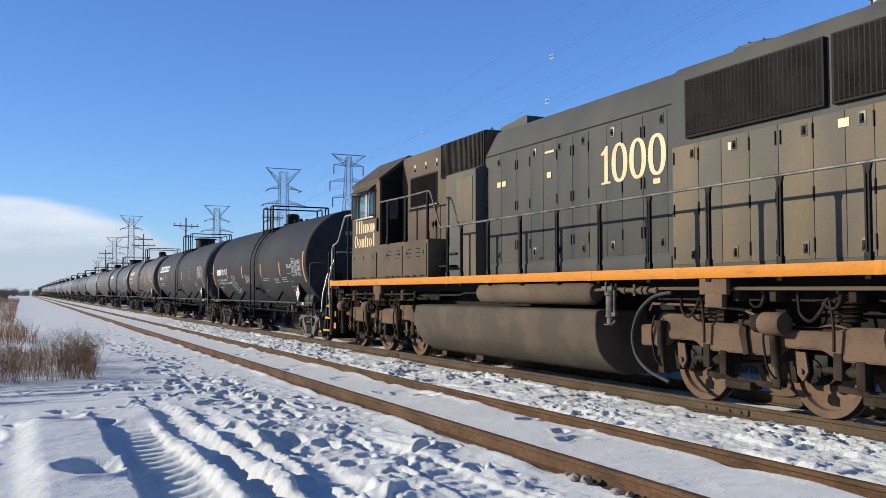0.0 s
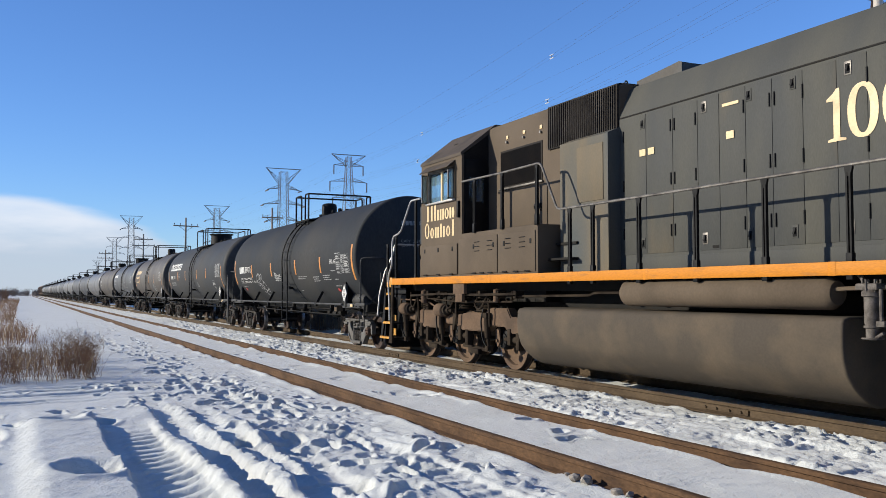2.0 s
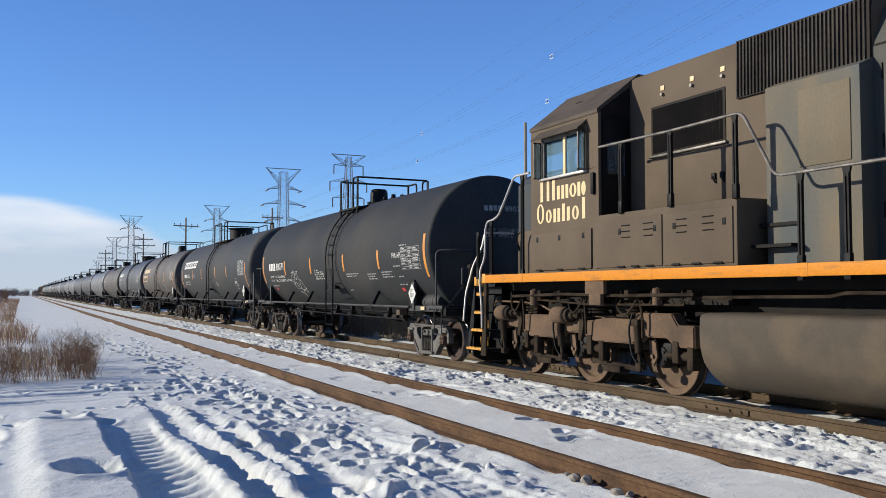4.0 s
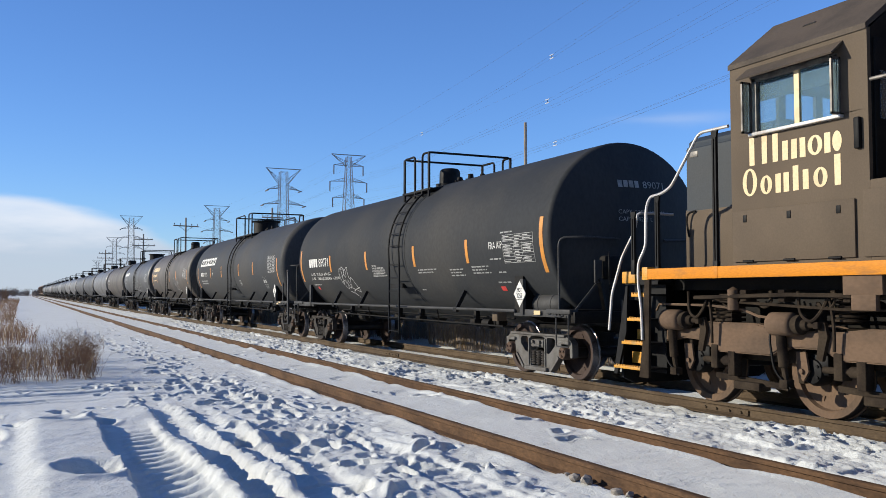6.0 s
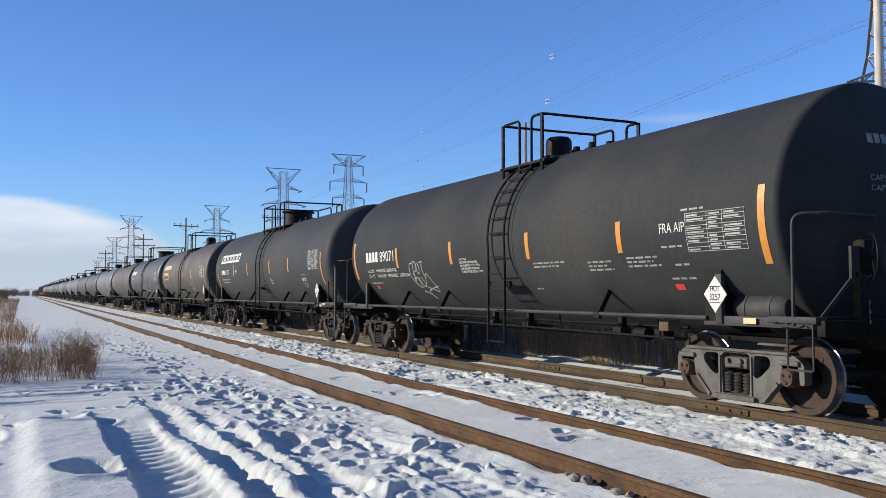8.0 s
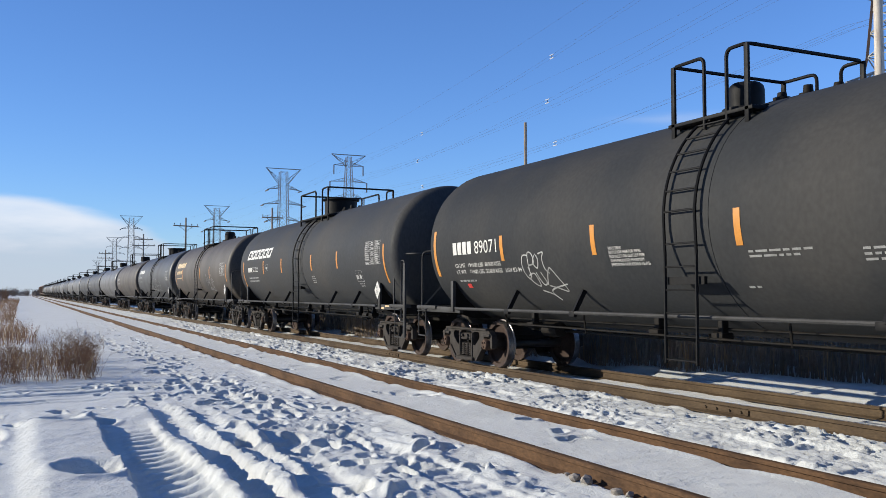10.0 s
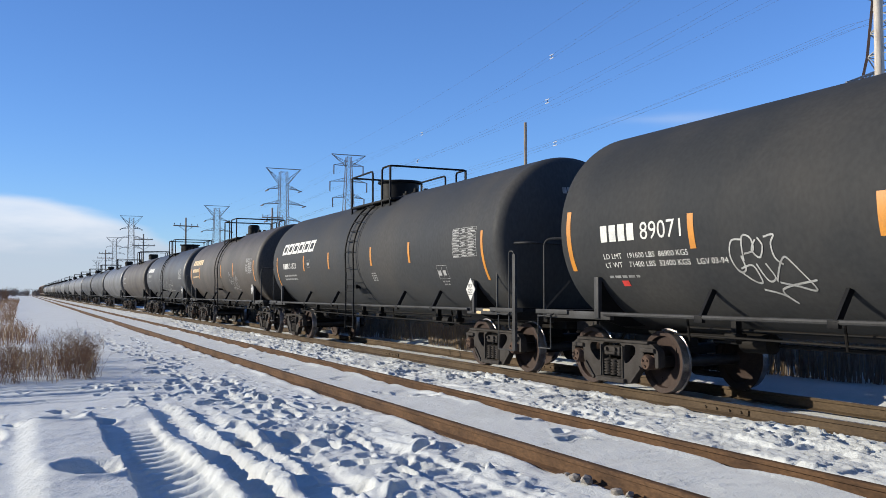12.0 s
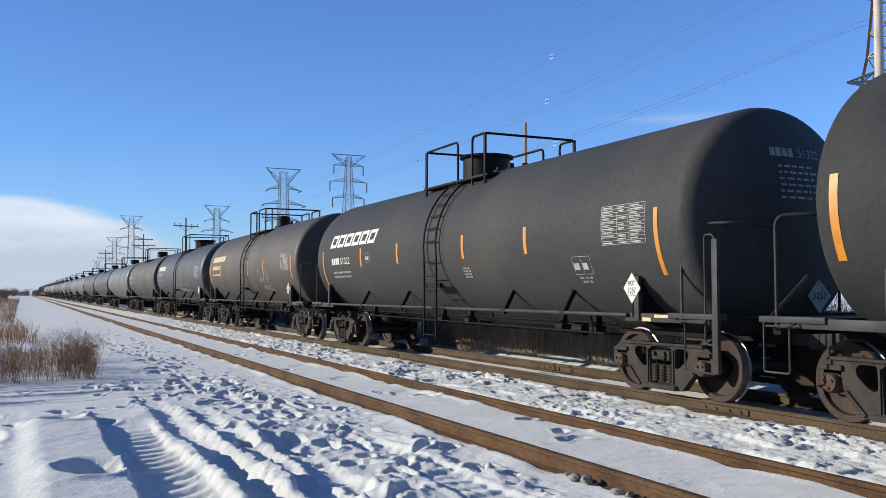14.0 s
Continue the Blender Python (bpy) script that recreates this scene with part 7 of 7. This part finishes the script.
# ---------------------------------------------------------------- the rest of the train, far up the line
def hopper_car(u, skin, label):
    """A ribbed covered hopper, seen only from far off."""
    car = thing("hopper_car", label, "freight car", "hopper cars of the train", at=(CX, u, 0))
    o = [(-1.0, 0.75), (-1.5, 1.5), (-1.55, 4.0), (-1.1, 4.5), (1.1, 4.5), (1.55, 4.0), (1.5, 1.5), (1.0, 0.75)]
    part("body", prism(B(), o, "y", -7.6, 7.6), skin, car, smooth=0)
    for i in range(10):
        y = -7.2 + 1.6 * i
        part("side_rib", box(B(), -1.64, -1.5, y - 0.06, y + 0.06, 1.3, 4.0), skin, car)
    for k in (-1, 1):
        freight_truck(car, k * 6.6, TRUCK_DARK, WHEEL_DARK, RIM_STEEL)
        part("coupler", box(B(), -0.15, 0.15, k * 7.6, k * 8.3, 0.75, 1.0, 0.02), TRUCK_DARK, car)
    return car


def far_train(u):
    for k in range(14):
        src = far_cars[(4, 3, 3, 4)[k]] if k < 4 else far_cars[(3, 4, 4, 2)[k % 4]]
        half = 9.5 if src in (far_cars[3], far_cars[4]) else 8.05
        c = copy_thing(src, pose(CX, u + half, 0))
        TRAIN.append((c, u + half))
        u += half * 2
    first = None
    for k in range(6):
        if k < 2:
            first = c = hopper_car(u + 8.3, (HOPPER_TAN, BOX_BROWN)[k], ("dusty tan covered hopper car at the train's far end", "red-brown ribbed hopper car at the train's far end")[k])
            made = [c] if k == 0 else made + [c]
        else:
            c = copy_thing(made[k % 2], pose(CX, u + 8.3, 0))
        TRAIN.append((c, u + 8.3))
        u += 16.6


far_train(tail)


# ---------------------------------------------------------------- reeds and brush
def mesh_stuff(name, verts, faces, mats, index=None, label="", category=""):
    me = bpy.data.meshes.new(name)
    me.from_pydata(verts, [], faces)
    for m in mats:
        me.materials.append(m)
    if index is not None:
        me.polygons.foreach_set("material_index", index)
    return tagged(new(name, me), label, category, kind="stuff")


def blades(spots, seed, tall, width, lean=0.25, plume=0.5, mats=(STRAW,), weights=None):
    """Dry reed stalks: each a thin bent blade in two planes, some with a feathery head."""
    rnd = random.Random(seed)
    vs, fs, mi = [], [], []
    for x, y, z in spots:
        h = tall * rnd.uniform(0.55, 1.15)
        a, l = rnd.uniform(0, math.tau), rnd.uniform(0, lean) * h
        dx, dy = l * math.cos(a), l * math.sin(a)
        t = rnd.uniform(0, math.pi)
        wx, wy = width * math.cos(t), width * math.sin(t)
        m = rnd.choices(range(len(mats)), weights)[0]
        n = len(vs)
        vs += [(x - wx, y - wy, z), (x + wx, y + wy, z), (x + dx * 0.4 - wx * 0.8, y + dy * 0.4 - wy * 0.8, z + h * 0.55), (x + dx * 0.4 + wx * 0.8, y + dy * 0.4 + wy * 0.8, z + h * 0.55), (x + dx, y + dy, z + h)]
        fs += [(n, n + 1, n + 3, n + 2), (n + 2, n + 3, n + 4)]
        mi += [m, m]
        for _ in range(2 if rnd.random() < plume else 0):
            n = len(vs)
            b = rnd.uniform(0, math.tau)
            px, py, s = math.cos(b), math.sin(b), width * rnd.uniform(3, 6)
            k = rnd.uniform(0.45, 0.95)
            vs += [(x + dx * k, y + dy * k, z + h * k), (x + dx * k + px * s * 2.2, y + dy * k + py * s * 2.2, z + h * k + rnd.uniform(-0.05, 0.14)), (x + dx * k + px * s, y + dy * k + py * s, z + h * k + width * 2.5)]
            fs.append((n, n + 1, n + 2))
            mi.append(m)
    return vs, fs, mi


def make_reeds():
    rnd = random.Random(21)
    g = lambda x, y: float(ground_height(np.array([x]), np.array([y]))[0])
    # the bed beyond the train
    spots = []
    front = lambda y: 11.0 + 0.9 * float(smooth(17.5, 10.5, y))
    for i in range(34000):
        y = rnd.uniform(-6, 75)
        spots.append((front(y) + 6.0 * rnd.random() ** 2.2 + 0.25 * math.sin(y * 0.8) + 0.15 * math.sin(y * 2.3), y, -0.06))
    for i in range(6000):
        y = rnd.uniform(75, 320)
        spots.append((11.4 + rnd.random() * 10, y, -0.2))
    v, f, m = blades(spots, 1, 1.45, 0.010, 0.3, 0.7, (STRAW, REED_BROWN), (1, 8))
    mesh_stuff("reed_bed", v, f, (STRAW, REED_BROWN), m, "tall dry brown reeds standing in snow beyond the tracks", "reeds")
    # bushes behind it
    vs, fs, mi = [], [], []
    for i in range(150):
        y, x = rnd.uniform(-8, 130), rnd.uniform(17, 24)
        v, f, m = twigs(x, y, -0.2, rnd.uniform(1.4, 2.1), rnd, 26)
        o = len(vs)
        vs += v
        fs += [tuple(k + o for k in q) for q in f]
    mesh_stuff("scrub", vs, fs, (STALK,), None, "leafless brown scrub behind the reeds", "scrub")
    # a low earth bank carries reeds and scrub
    bm = B()
    ys = [-30 + 3.5 * i for i in range(110)]
    rows = []
    for y in ys:
        w = 0.25 * math.sin(y * 0.9) + 0.15 * math.sin(y * 2.1)
        near = front(y) - 12.5
        rows.append([bm.verts.new((xx + (w + near) * k, y, zz + 0.15 * math.sin(y * 1.7 + xx) * (zz > 0))) for xx, zz, k in ((13.9, -0.25, 1), (14.6, 0.12, 1), (16.2, 0.55, 0.6), (18.0, 0.65, 0.4), (20.5, 0.45, 0), (24, -0.25, 0))])
    for p, q in zip(rows, rows[1:]):
        for k in range(5):
            bm.faces.new((p[k], p[k + 1], q[k + 1], q[k]))
    tagged(finish("earth_bank", bm, BRUSH), "low bank of bare earth and dead stems", "bank", kind="structure")
    # the near clump by the cross road, thin and ragged
    spots = []
    for i in range(620):
        y = 17.9 + 6.5 * rnd.random() ** 1.3
        x = -5.5 + 6.7 * rnd.random() ** 0.75 + 0.03 * (y - 18)
        if math.sin(x * 2.1 + y) + math.sin(x * 0.9 - y * 1.3) > -0.2:
            spots.append((x, y, g(x, y) - 0.03))
    v, f, m = blades(spots, 2, 0.75, 0.004, 0.8, 1.0, (STRAW, STRAW_DARK, STALK), (6, 4, 3))
    mesh_stuff("weed_clump", v, f, (STRAW, STRAW_DARK, STALK), m, "ragged dry weeds and reeds poking out of the snow", "weeds")
    # taller tangle of dark stems on its track side
    vs, fs = [], []
    for i in range(270):
        y = 18.0 + 8 * rnd.random() ** 1.2
        x = 1.25 + 0.05 * (y - 18) - 5.5 * rnd.random() ** 1.5
        v, f, m = twigs(x, y, g(x, y) - 0.03, rnd.uniform(0.35, 0.95), rnd, 10, 0.0034)
        o = len(vs)
        vs += v
        fs += [tuple(k + o for k in q) for q in f]
    mesh_stuff("stem_tangle", vs, fs, (STALK,), None, "dark leafless stems in a ragged clump", "weeds")
    # the bed that runs on up the line
    spots = []
    for i in range(20000):
        y = 33 + 170 * rnd.random() ** 1.3
        x = max(-0.4, 0.7 - 0.06 * (y - 30)) - 16 * rnd.random() ** 1.3
        if math.sin(x * 0.7 + y * 0.35) + math.sin(y * 0.21) >  0.15:
            spots.append((x, y, -0.45 if y < 80 else -0.3))
    v, f, m = blades(spots, 3, 0.85, 0.010, 0.5, 0.9, (STRAW, STRAW_DARK, STALK), (1, 4, 8))
    mesh_stuff("reed_fringe", v, f, (STRAW, STRAW_DARK, STALK), m, "tan reeds along the snowy bank up the line", "reeds")


def twigs(x, y, z, tall, rnd, n, w=0.012):
    """A leafless bush: stems that fork twice, as thin three-sided spikes."""
    vs, fs = [], []

    def spike(a, b, r):
        o = len(vs)
        d = (b - a).normalized()
        s = d.cross(Vector((0.3, 0.5, 0.8))).normalized()
        t = d.cross(s)
        for k in range(3):
            c = k * math.tau / 3
            vs.append(tuple(a + (s * math.cos(c) + t * math.sin(c)) * r))
        vs.append(tuple(b))
        fs.extend([(o, o + 1, o + 3), (o + 1, o + 2, o + 3), (o + 2, o, o + 3)])
    for i in range(n):
        a = Vector((x + rnd.gauss(0, 0.25 * tall * 0.5), y + rnd.gauss(0, 0.25 * tall * 0.5), z))
        b = a + Vector((rnd.gauss(0, 0.22), rnd.gauss(0, 0.22), 1)) * tall * rnd.uniform(0.6, 1.1)
        spike(a, b, w)
        for k in range(3):
            p = a.lerp(b, rnd.uniform(0.35, 0.85))
            q = p + Vector((rnd.gauss(0, 0.5), rnd.gauss(0, 0.5), rnd.uniform(0.3, 0.9))) * tall * 0.35
            spike(p, q, w * 0.7)
    return vs, fs, None


make_reeds()


def far_woods():
    """Bare woods along the horizon, as many thin crowns of twigs."""
    rnd = random.Random(31)
    vs, fs = [], []
    for i in range(190):
        a = radians(rnd.uniform(-9, 1.1) if i < 130 else rnd.uniform(1.0, 60))
        d = rnd.uniform(420, 700) if i < 130 else rnd.uniform(900, 1400)
        v, f, m = twigs(d * math.sin(a), d * math.cos(a), -0.3, rnd.uniform(2.0, 4.2), rnd, 22, 0.10)
        o = len(vs)
        vs += v
        fs += [tuple(k + o for k in q) for q in f]
    mesh_stuff("far_woods", vs, fs, (FAR_WOOD,), None, "bare grey-brown woods along the horizon", "woods")
    # a nearer thicket beside the line
    vs, fs = [], []
    for i in range(36):
        y = rnd.uniform(150, 330)
        v, f, m = twigs(-1.5 - 0.02 * (y - 150) - rnd.uniform(0, 14), y, -0.3, rnd.uniform(2.2, 3.6), rnd, 26, 0.03)
        o = len(vs)
        vs += v
        fs += [tuple(k + o for k in q) for q in f]
    mesh_stuff("thicket", vs, fs, (STALK,), None, "leafless brown thicket beside the line", "thicket")


far_woods()


# ---------------------------------------------------------------- power lines
def lattice_body(base, levels, name, mats, leg=0.10, brace=0.05):
    """Four legs that follow the levels (height, half width), each bay crossed by braces on every face."""
    for sx in (-1, 1):
        for sy in (-1, 1):
            bm = B()
            for (z0, w0), (z1, w1) in zip(levels, levels[1:]):
                bar(bm, (sx * w0, sy * w0, z0), (sx * w1, sy * w1, z1), leg * 2, leg * 2)
            part("tower_leg", bm, mats[0], base)
    for ax in range(4):
        bm = B()
        for (z0, w0), (z1, w1) in zip(levels, levels[1:]):
            def pt(w, k, z):
                return ((k * w, -w, z), (w, k * w, z), (k * w, w, z), (-w, k * w, z))[ax]
            bar(bm, pt(w0, -1, z0), pt(w1, 1, z1), brace, brace)
            bar(bm, pt(w0, 1, z0), pt(w1, -1, z1), brace, brace)
            bar(bm, pt(w1, -1, z1), pt(w1, 1, z1), brace, brace)
        part("lattice_face", bm, mats[1], base)


def cross_arm(base, z, half, w, rise, drop, string, mats, brace=0.06):
    """A tapering lattice arm to both sides, with an insulator string under (or along) each tip."""
    for s in (-1, 1):
        bm = B()
        for k in (-1, 1):
            bar(bm, (s * w, k * w, z), (s * half, 0, z + rise), brace * 1.5, brace * 1.5)
            bar(bm, (s * w, k * w, z + drop), (s * half, 0, z + rise), brace, brace)
            for j in range(1, 4):
                t, u = j / 4, (j - 0.5) / 4
                bar(bm, (s * (w + (half - w) * t), k * w * (1 - t), z + rise * t), (s * (w + (half - w) * u), k * w * (1 - u), z + drop + (rise - drop) * u), brace * 0.8, brace * 0.8)
        part("cross_arm", bm, mats[1], base)
        if string:
            bm = rod(B(), (s * half, 0, z + rise), (s * half, 0, z + rise - abs(string)), 0.16, 6) if string > 0 else \
                rod(B(), (s * half, -1.6, z + rise - 0.3), (s * half, 1.6, z + rise - 0.3), 0.22, 6)
            part("insulator_string", bm, CERAMIC, base)


def strain_tower(x, y, tall, s, label):
    """A square strain tower with a wide V-braced top bar and two pairs of arms."""
    t = thing("transmission_tower", label, "transmission tower", "transmission towers", at=(x, y, -0.3))
    m = (GALV, GALV)
    w = 1.05 * s
    lv = [(0, 3.6 * s), (tall * 0.2, 2.7 * s), (tall * 0.36, 2.0 * s), (tall * 0.48, 1.5 * s)]
    k = 9
    lv += [(tall * (0.48 + 0.49 * (i + 1) / k), w + 0.45 * s * (1 - (i + 1) / k)) for i in range(k)]
    lattice_body(t, lv, "body", m, 0.07 * s, 0.05 * s)
    cross_arm(t, tall - 5.2 * s, 5.2 * s, w * 0.9, 5.0 * s, 1.6 * s, 0, m, 0.085 * s)
    bm = bar(B(), (-5.4 * s, 0, tall - 0.2 * s), (5.4 * s, 0, tall - 0.2 * s), 0.2 * s, 0.2 * s)
    part("top_bar", bm, GALV, t)
    cross_arm(t, tall - 6.0 * s, 5.0 * s, w, -0.6 * s, 1.0 * s, -1, m, 0.085 * s)
    cross_arm(t, tall - 10.6 * s, 6.3 * s, w, -0.5 * s, 1.0 * s, -1, m, 0.085 * s)
    cross_arm(t, tall - 15.4 * s, 5.2 * s, w, -0.5 * s, 1.0 * s, -1, m, 0.085 * s)
    return t


def suspension_tower(x, y, tall, s, label, mats=(GALV, GALV), hang=2.6):
    """A tapering tower with three pairs of arms and hanging insulators."""
    t = thing("transmission_tower", label, "transmission tower", "transmission towers", at=(x, y, -0.3))
    lv = [(0, 4.0 * s), (tall * 0.16, 3.1 * s), (tall * 0.32, 2.3 * s), (tall * 0.45, 1.75 * s), (tall * 0.56, 1.35 * s)]
    k = 8
    lv += [(tall * (0.56 + 0.42 * (i + 1) / k), 1.35 * s * (1 - 0.55 * (i + 1) / k)) for i in range(k)]
    lattice_body(t, lv, "body", mats, 0.068 * s, 0.046 * s)
    cross_arm(t, tall - 3.4 * s, 4.9 * s, 0.6 * s, 3.2 * s, 1.2 * s, 0, mats, 0.07 * s)
    cross_arm(t, tall - 3.2 * s, 4.2 * s, 0.65 * s, 0.1 * s, 0.9 * s, hang * s, mats, 0.07 * s)
    cross_arm(t, tall - 7.4 * s, 5.3 * s, 0.8 * s, -0.3 * s, 0.9 * s, hang * s, mats, 0.07 * s)
    cross_arm(t, tall - 11.8 * s, 4.5 * s, 1.0 * s, -0.3 * s, 0.9 * s, hang * s, mats, 0.07 * s)
    bm = bar(B(), (-4.9 * s, 0, tall - 0.2 * s), (4.9 * s, 0, tall - 0.2 * s), 0.22 * s, 0.22 * s)
    part("top_bar", bm, mats[0], t)
    return t


def at_angle(az, d):
    return d * math.sin(radians(az)), d * math.cos(radians(az))


GREY_TOWER = "grey galvanised lattice transmission tower far behind the train"
for azimuth, el, tall, kind in ((15.13, 7.88, 39, 1), (11.04, 5.44, 38, 1), (5.99, 4.68, 39, 1), (5.05, 3.35, 38, 1), (4.1, 1.95, 38, 1)):
    d = (tall - 1.8) / math.tan(radians(el))
    strain_tower(*at_angle(azimuth, d), tall, tall / 39.0, GREY_TOWER)
LINE_X = 78.0
suspension_tower(*at_angle(19.26, 243), 39.6, 1.0, GREY_TOWER)
big = suspension_tower(76.5, 57.0, 44, 1.9, "weathered reddish lattice transmission tower close behind the train", (WEATHERED, GALV), 0.0)


def wire(name_label, pts, sag, r, n=26):
    """A conductor that hangs from point to point."""
    bm = B()
    line = []
    for a, b in zip(pts, pts[1:]):
        a, b = Vector(a), Vector(b)
        for i in range(n):
            t = i / n
            p = a.lerp(b, t)
            p.z -= sag * 4 * t * (1 - t)
            line.append(p)
    line.append(Vector(pts[-1]))
    tube(bm, line, r, 5)
    tagged(finish("power_line", bm, WIRE), name_label, "power line", "power lines")
    return line


def spacer(p, d=0.5):
    """A bundle spacer that holds two conductors apart, with pale clamps."""
    t = thing("wire_spacer", "small pale spacer clamped between two conductors", "wire spacer", "wire spacers", at=p)
    for z in (-d / 2, d / 2):
        part("clamp", rod(B(), (0, -0.50, z), (0, 0.50, z), 0.07, 8), SPACER, t)
    part("spacer_bar", rod(B(), (0, 0, -d / 2), (0, 0, d / 2), 0.06, 6), WIRE, t)


def power_lines():
    tx, ty = at_angle(19.26, 243)
    lab = "thin dark power line sagging between the towers"
    for dx, z0, z1, sag in ((-9.3, 41.0, 33.5, 3.2), (-10.0, 33.2, 29.2, 3.2), (-8.5, 25.5, 24.8, 2.6), (9.3, 41.0, 33.5, 3.2), (10.0, 33.2, 29.2, 3.2)):
        ex = {9.3: 4.2, 10.0: 5.3, 8.5: 4.5}[abs(dx)] * (1 if dx > 0 else -1)
        for off in (0.0, 0.5):
            line = wire(lab, [(78 + dx, -140, z0 + off), (76.5 + dx, 57, z0 + off), (tx + ex, ty, z1 + off), (tx + ex - 2, ty + 230, z1 + off)], sag, 0.010)
        if dx < 0:
            for k in (34, 42):
                p = line[k]
                spacer((p.x, p.y, p.z - 0.25))
    for dx in (-9, 9):
        wire(lab, [(78 + dx, -140, 45), (76.5 + dx, 57, 44.5), (tx + dx * 0.5, ty, 39.2), (tx + dx * 0.5, ty + 230, 39.2)], 2.0, 0.010)


power_lines()


# ---------------------------------------------------------------- wooden poles beyond the train
def wooden_pole(x, y, tall, r, arms, label, wood=WOOD):
    p = thing("utility_pole", label, "utility pole", "utility poles", at=(x, y, -0.3))
    bm = lathe_z(B(), [(0.0, 0.0), (0.0, r), (tall * 0.5, r * 0.86), (tall - 0.04, r * 0.72), (tall, r * 0.6), (tall, 0.0)], 20)
    part("post", bm, wood, p)
    for z, half, turn in arms:
        d = Vector((math.cos(turn), math.sin(turn), 0)) * half
        c = Vector((0, -r * 0.95, z))
        part("crossarm", bar(B(), c - d, c + d, 0.13, 0.16), WOOD, p)
        for k in (-0.92, -0.45, 0.45, 0.92):
            q = c + d * k
            bm = lathe_z(B(), [(z + 0.07, 0.0), (z + 0.07, 0.02), (z + 0.2, 0.03), (z + 0.21, 0.07), (z + 0.3, 0.07), (z + 0.34, 0.03), (z + 0.34, 0.0)], 10, q.x, q.y)
            part("insulator", bm, CERAMIC, p)
        for k in (-1, 1):
            part("arm_brace", bar(B(), c + d * 0.55 * k + Vector((0, 0, -0.05)), Vector((0, -r, z - 0.75)), 0.04, 0.04), GALV, p)
    return p


BARE, ARMED = "plain weathered wooden pole behind the train", "weathered wooden utility pole with a crossarm behind the train"
x, y = at_angle(51.78, 33.8)
wooden_pole(x, y, 15, 0.19, (), "tall bleached wooden pole behind the train", POLE_PALE)
x, y = at_angle(30.70, 53.8)
wooden_pole(x, y, 12.1, 0.125, (), BARE)
x, y = at_angle(14.45, 110)
wooden_pole(x, y, 12.1, 0.15, ((10.9, 1.3, 0.0),), ARMED)
x, y = at_angle(9.18, 131)
wooden_pole(x, y, 12.4, 0.16, ((11.2, 1.9, 0.3),), ARMED)
x, y = at_angle(6.70, 170)
wooden_pole(x, y, 12.4, 0.16, ((11.4, 1.6, 0.0), (10.3, 2.0, 0.0)), ARMED)
x, y = at_angle(4.55, 235)
wooden_pole(x, y, 12.4, 0.18, ((11.4, 1.6, 0.0), (10.3, 2.0, 0.0)), ARMED)


# ---------------------------------------------------------------- stones by the rail
def stone(x, y, z, size, seed):
    rnd = random.Random(seed)
    bm = B()
    bmesh.ops.create_icosphere(bm, subdivisions=1, radius=size)
    for v in bm.verts:
        v.co *= 1 + 0.7 * (rnd.random() - 0.5)
        v.co.z *= 0.8
        v.co = Vector((round(v.co.x / size * 2.2) / 2.2 * size * 0.5 + v.co.x * 0.5, v.co.y, v.co.z))
    ob = finish("ballast_stone", bm, STONE, 0)
    ob.location = (x, y, z)
    tagged(ob, "chunk of pale ballast stone against the rail", "stone", "ballast stones")


for i, (x, y, s) in enumerate(((4.36, 6.55, 0.05), (4.39, 6.42, 0.06), (4.37, 5.95, 0.05), (4.41, 5.84, 0.035), (4.40, 6.72, 0.03))):
    stone(x, y, -0.155 + s * 0.4, s, i)


# ---------------------------------------------------------------- what moves
def motions():
    steps = [i * 0.5 for i in range(29)]
    for car, u in TRAIN:
        walk(car, [(t, pose(CX, u - rolled(t), 0)) for t in steps])
    quick = [i * 0.2 for i in range(71)]
    for ws, y, z, r in WHEELS:
        walk(ws, [(t, pose(0, y, z, math.degrees(rolled(t) / r))) for t in quick])


motions()
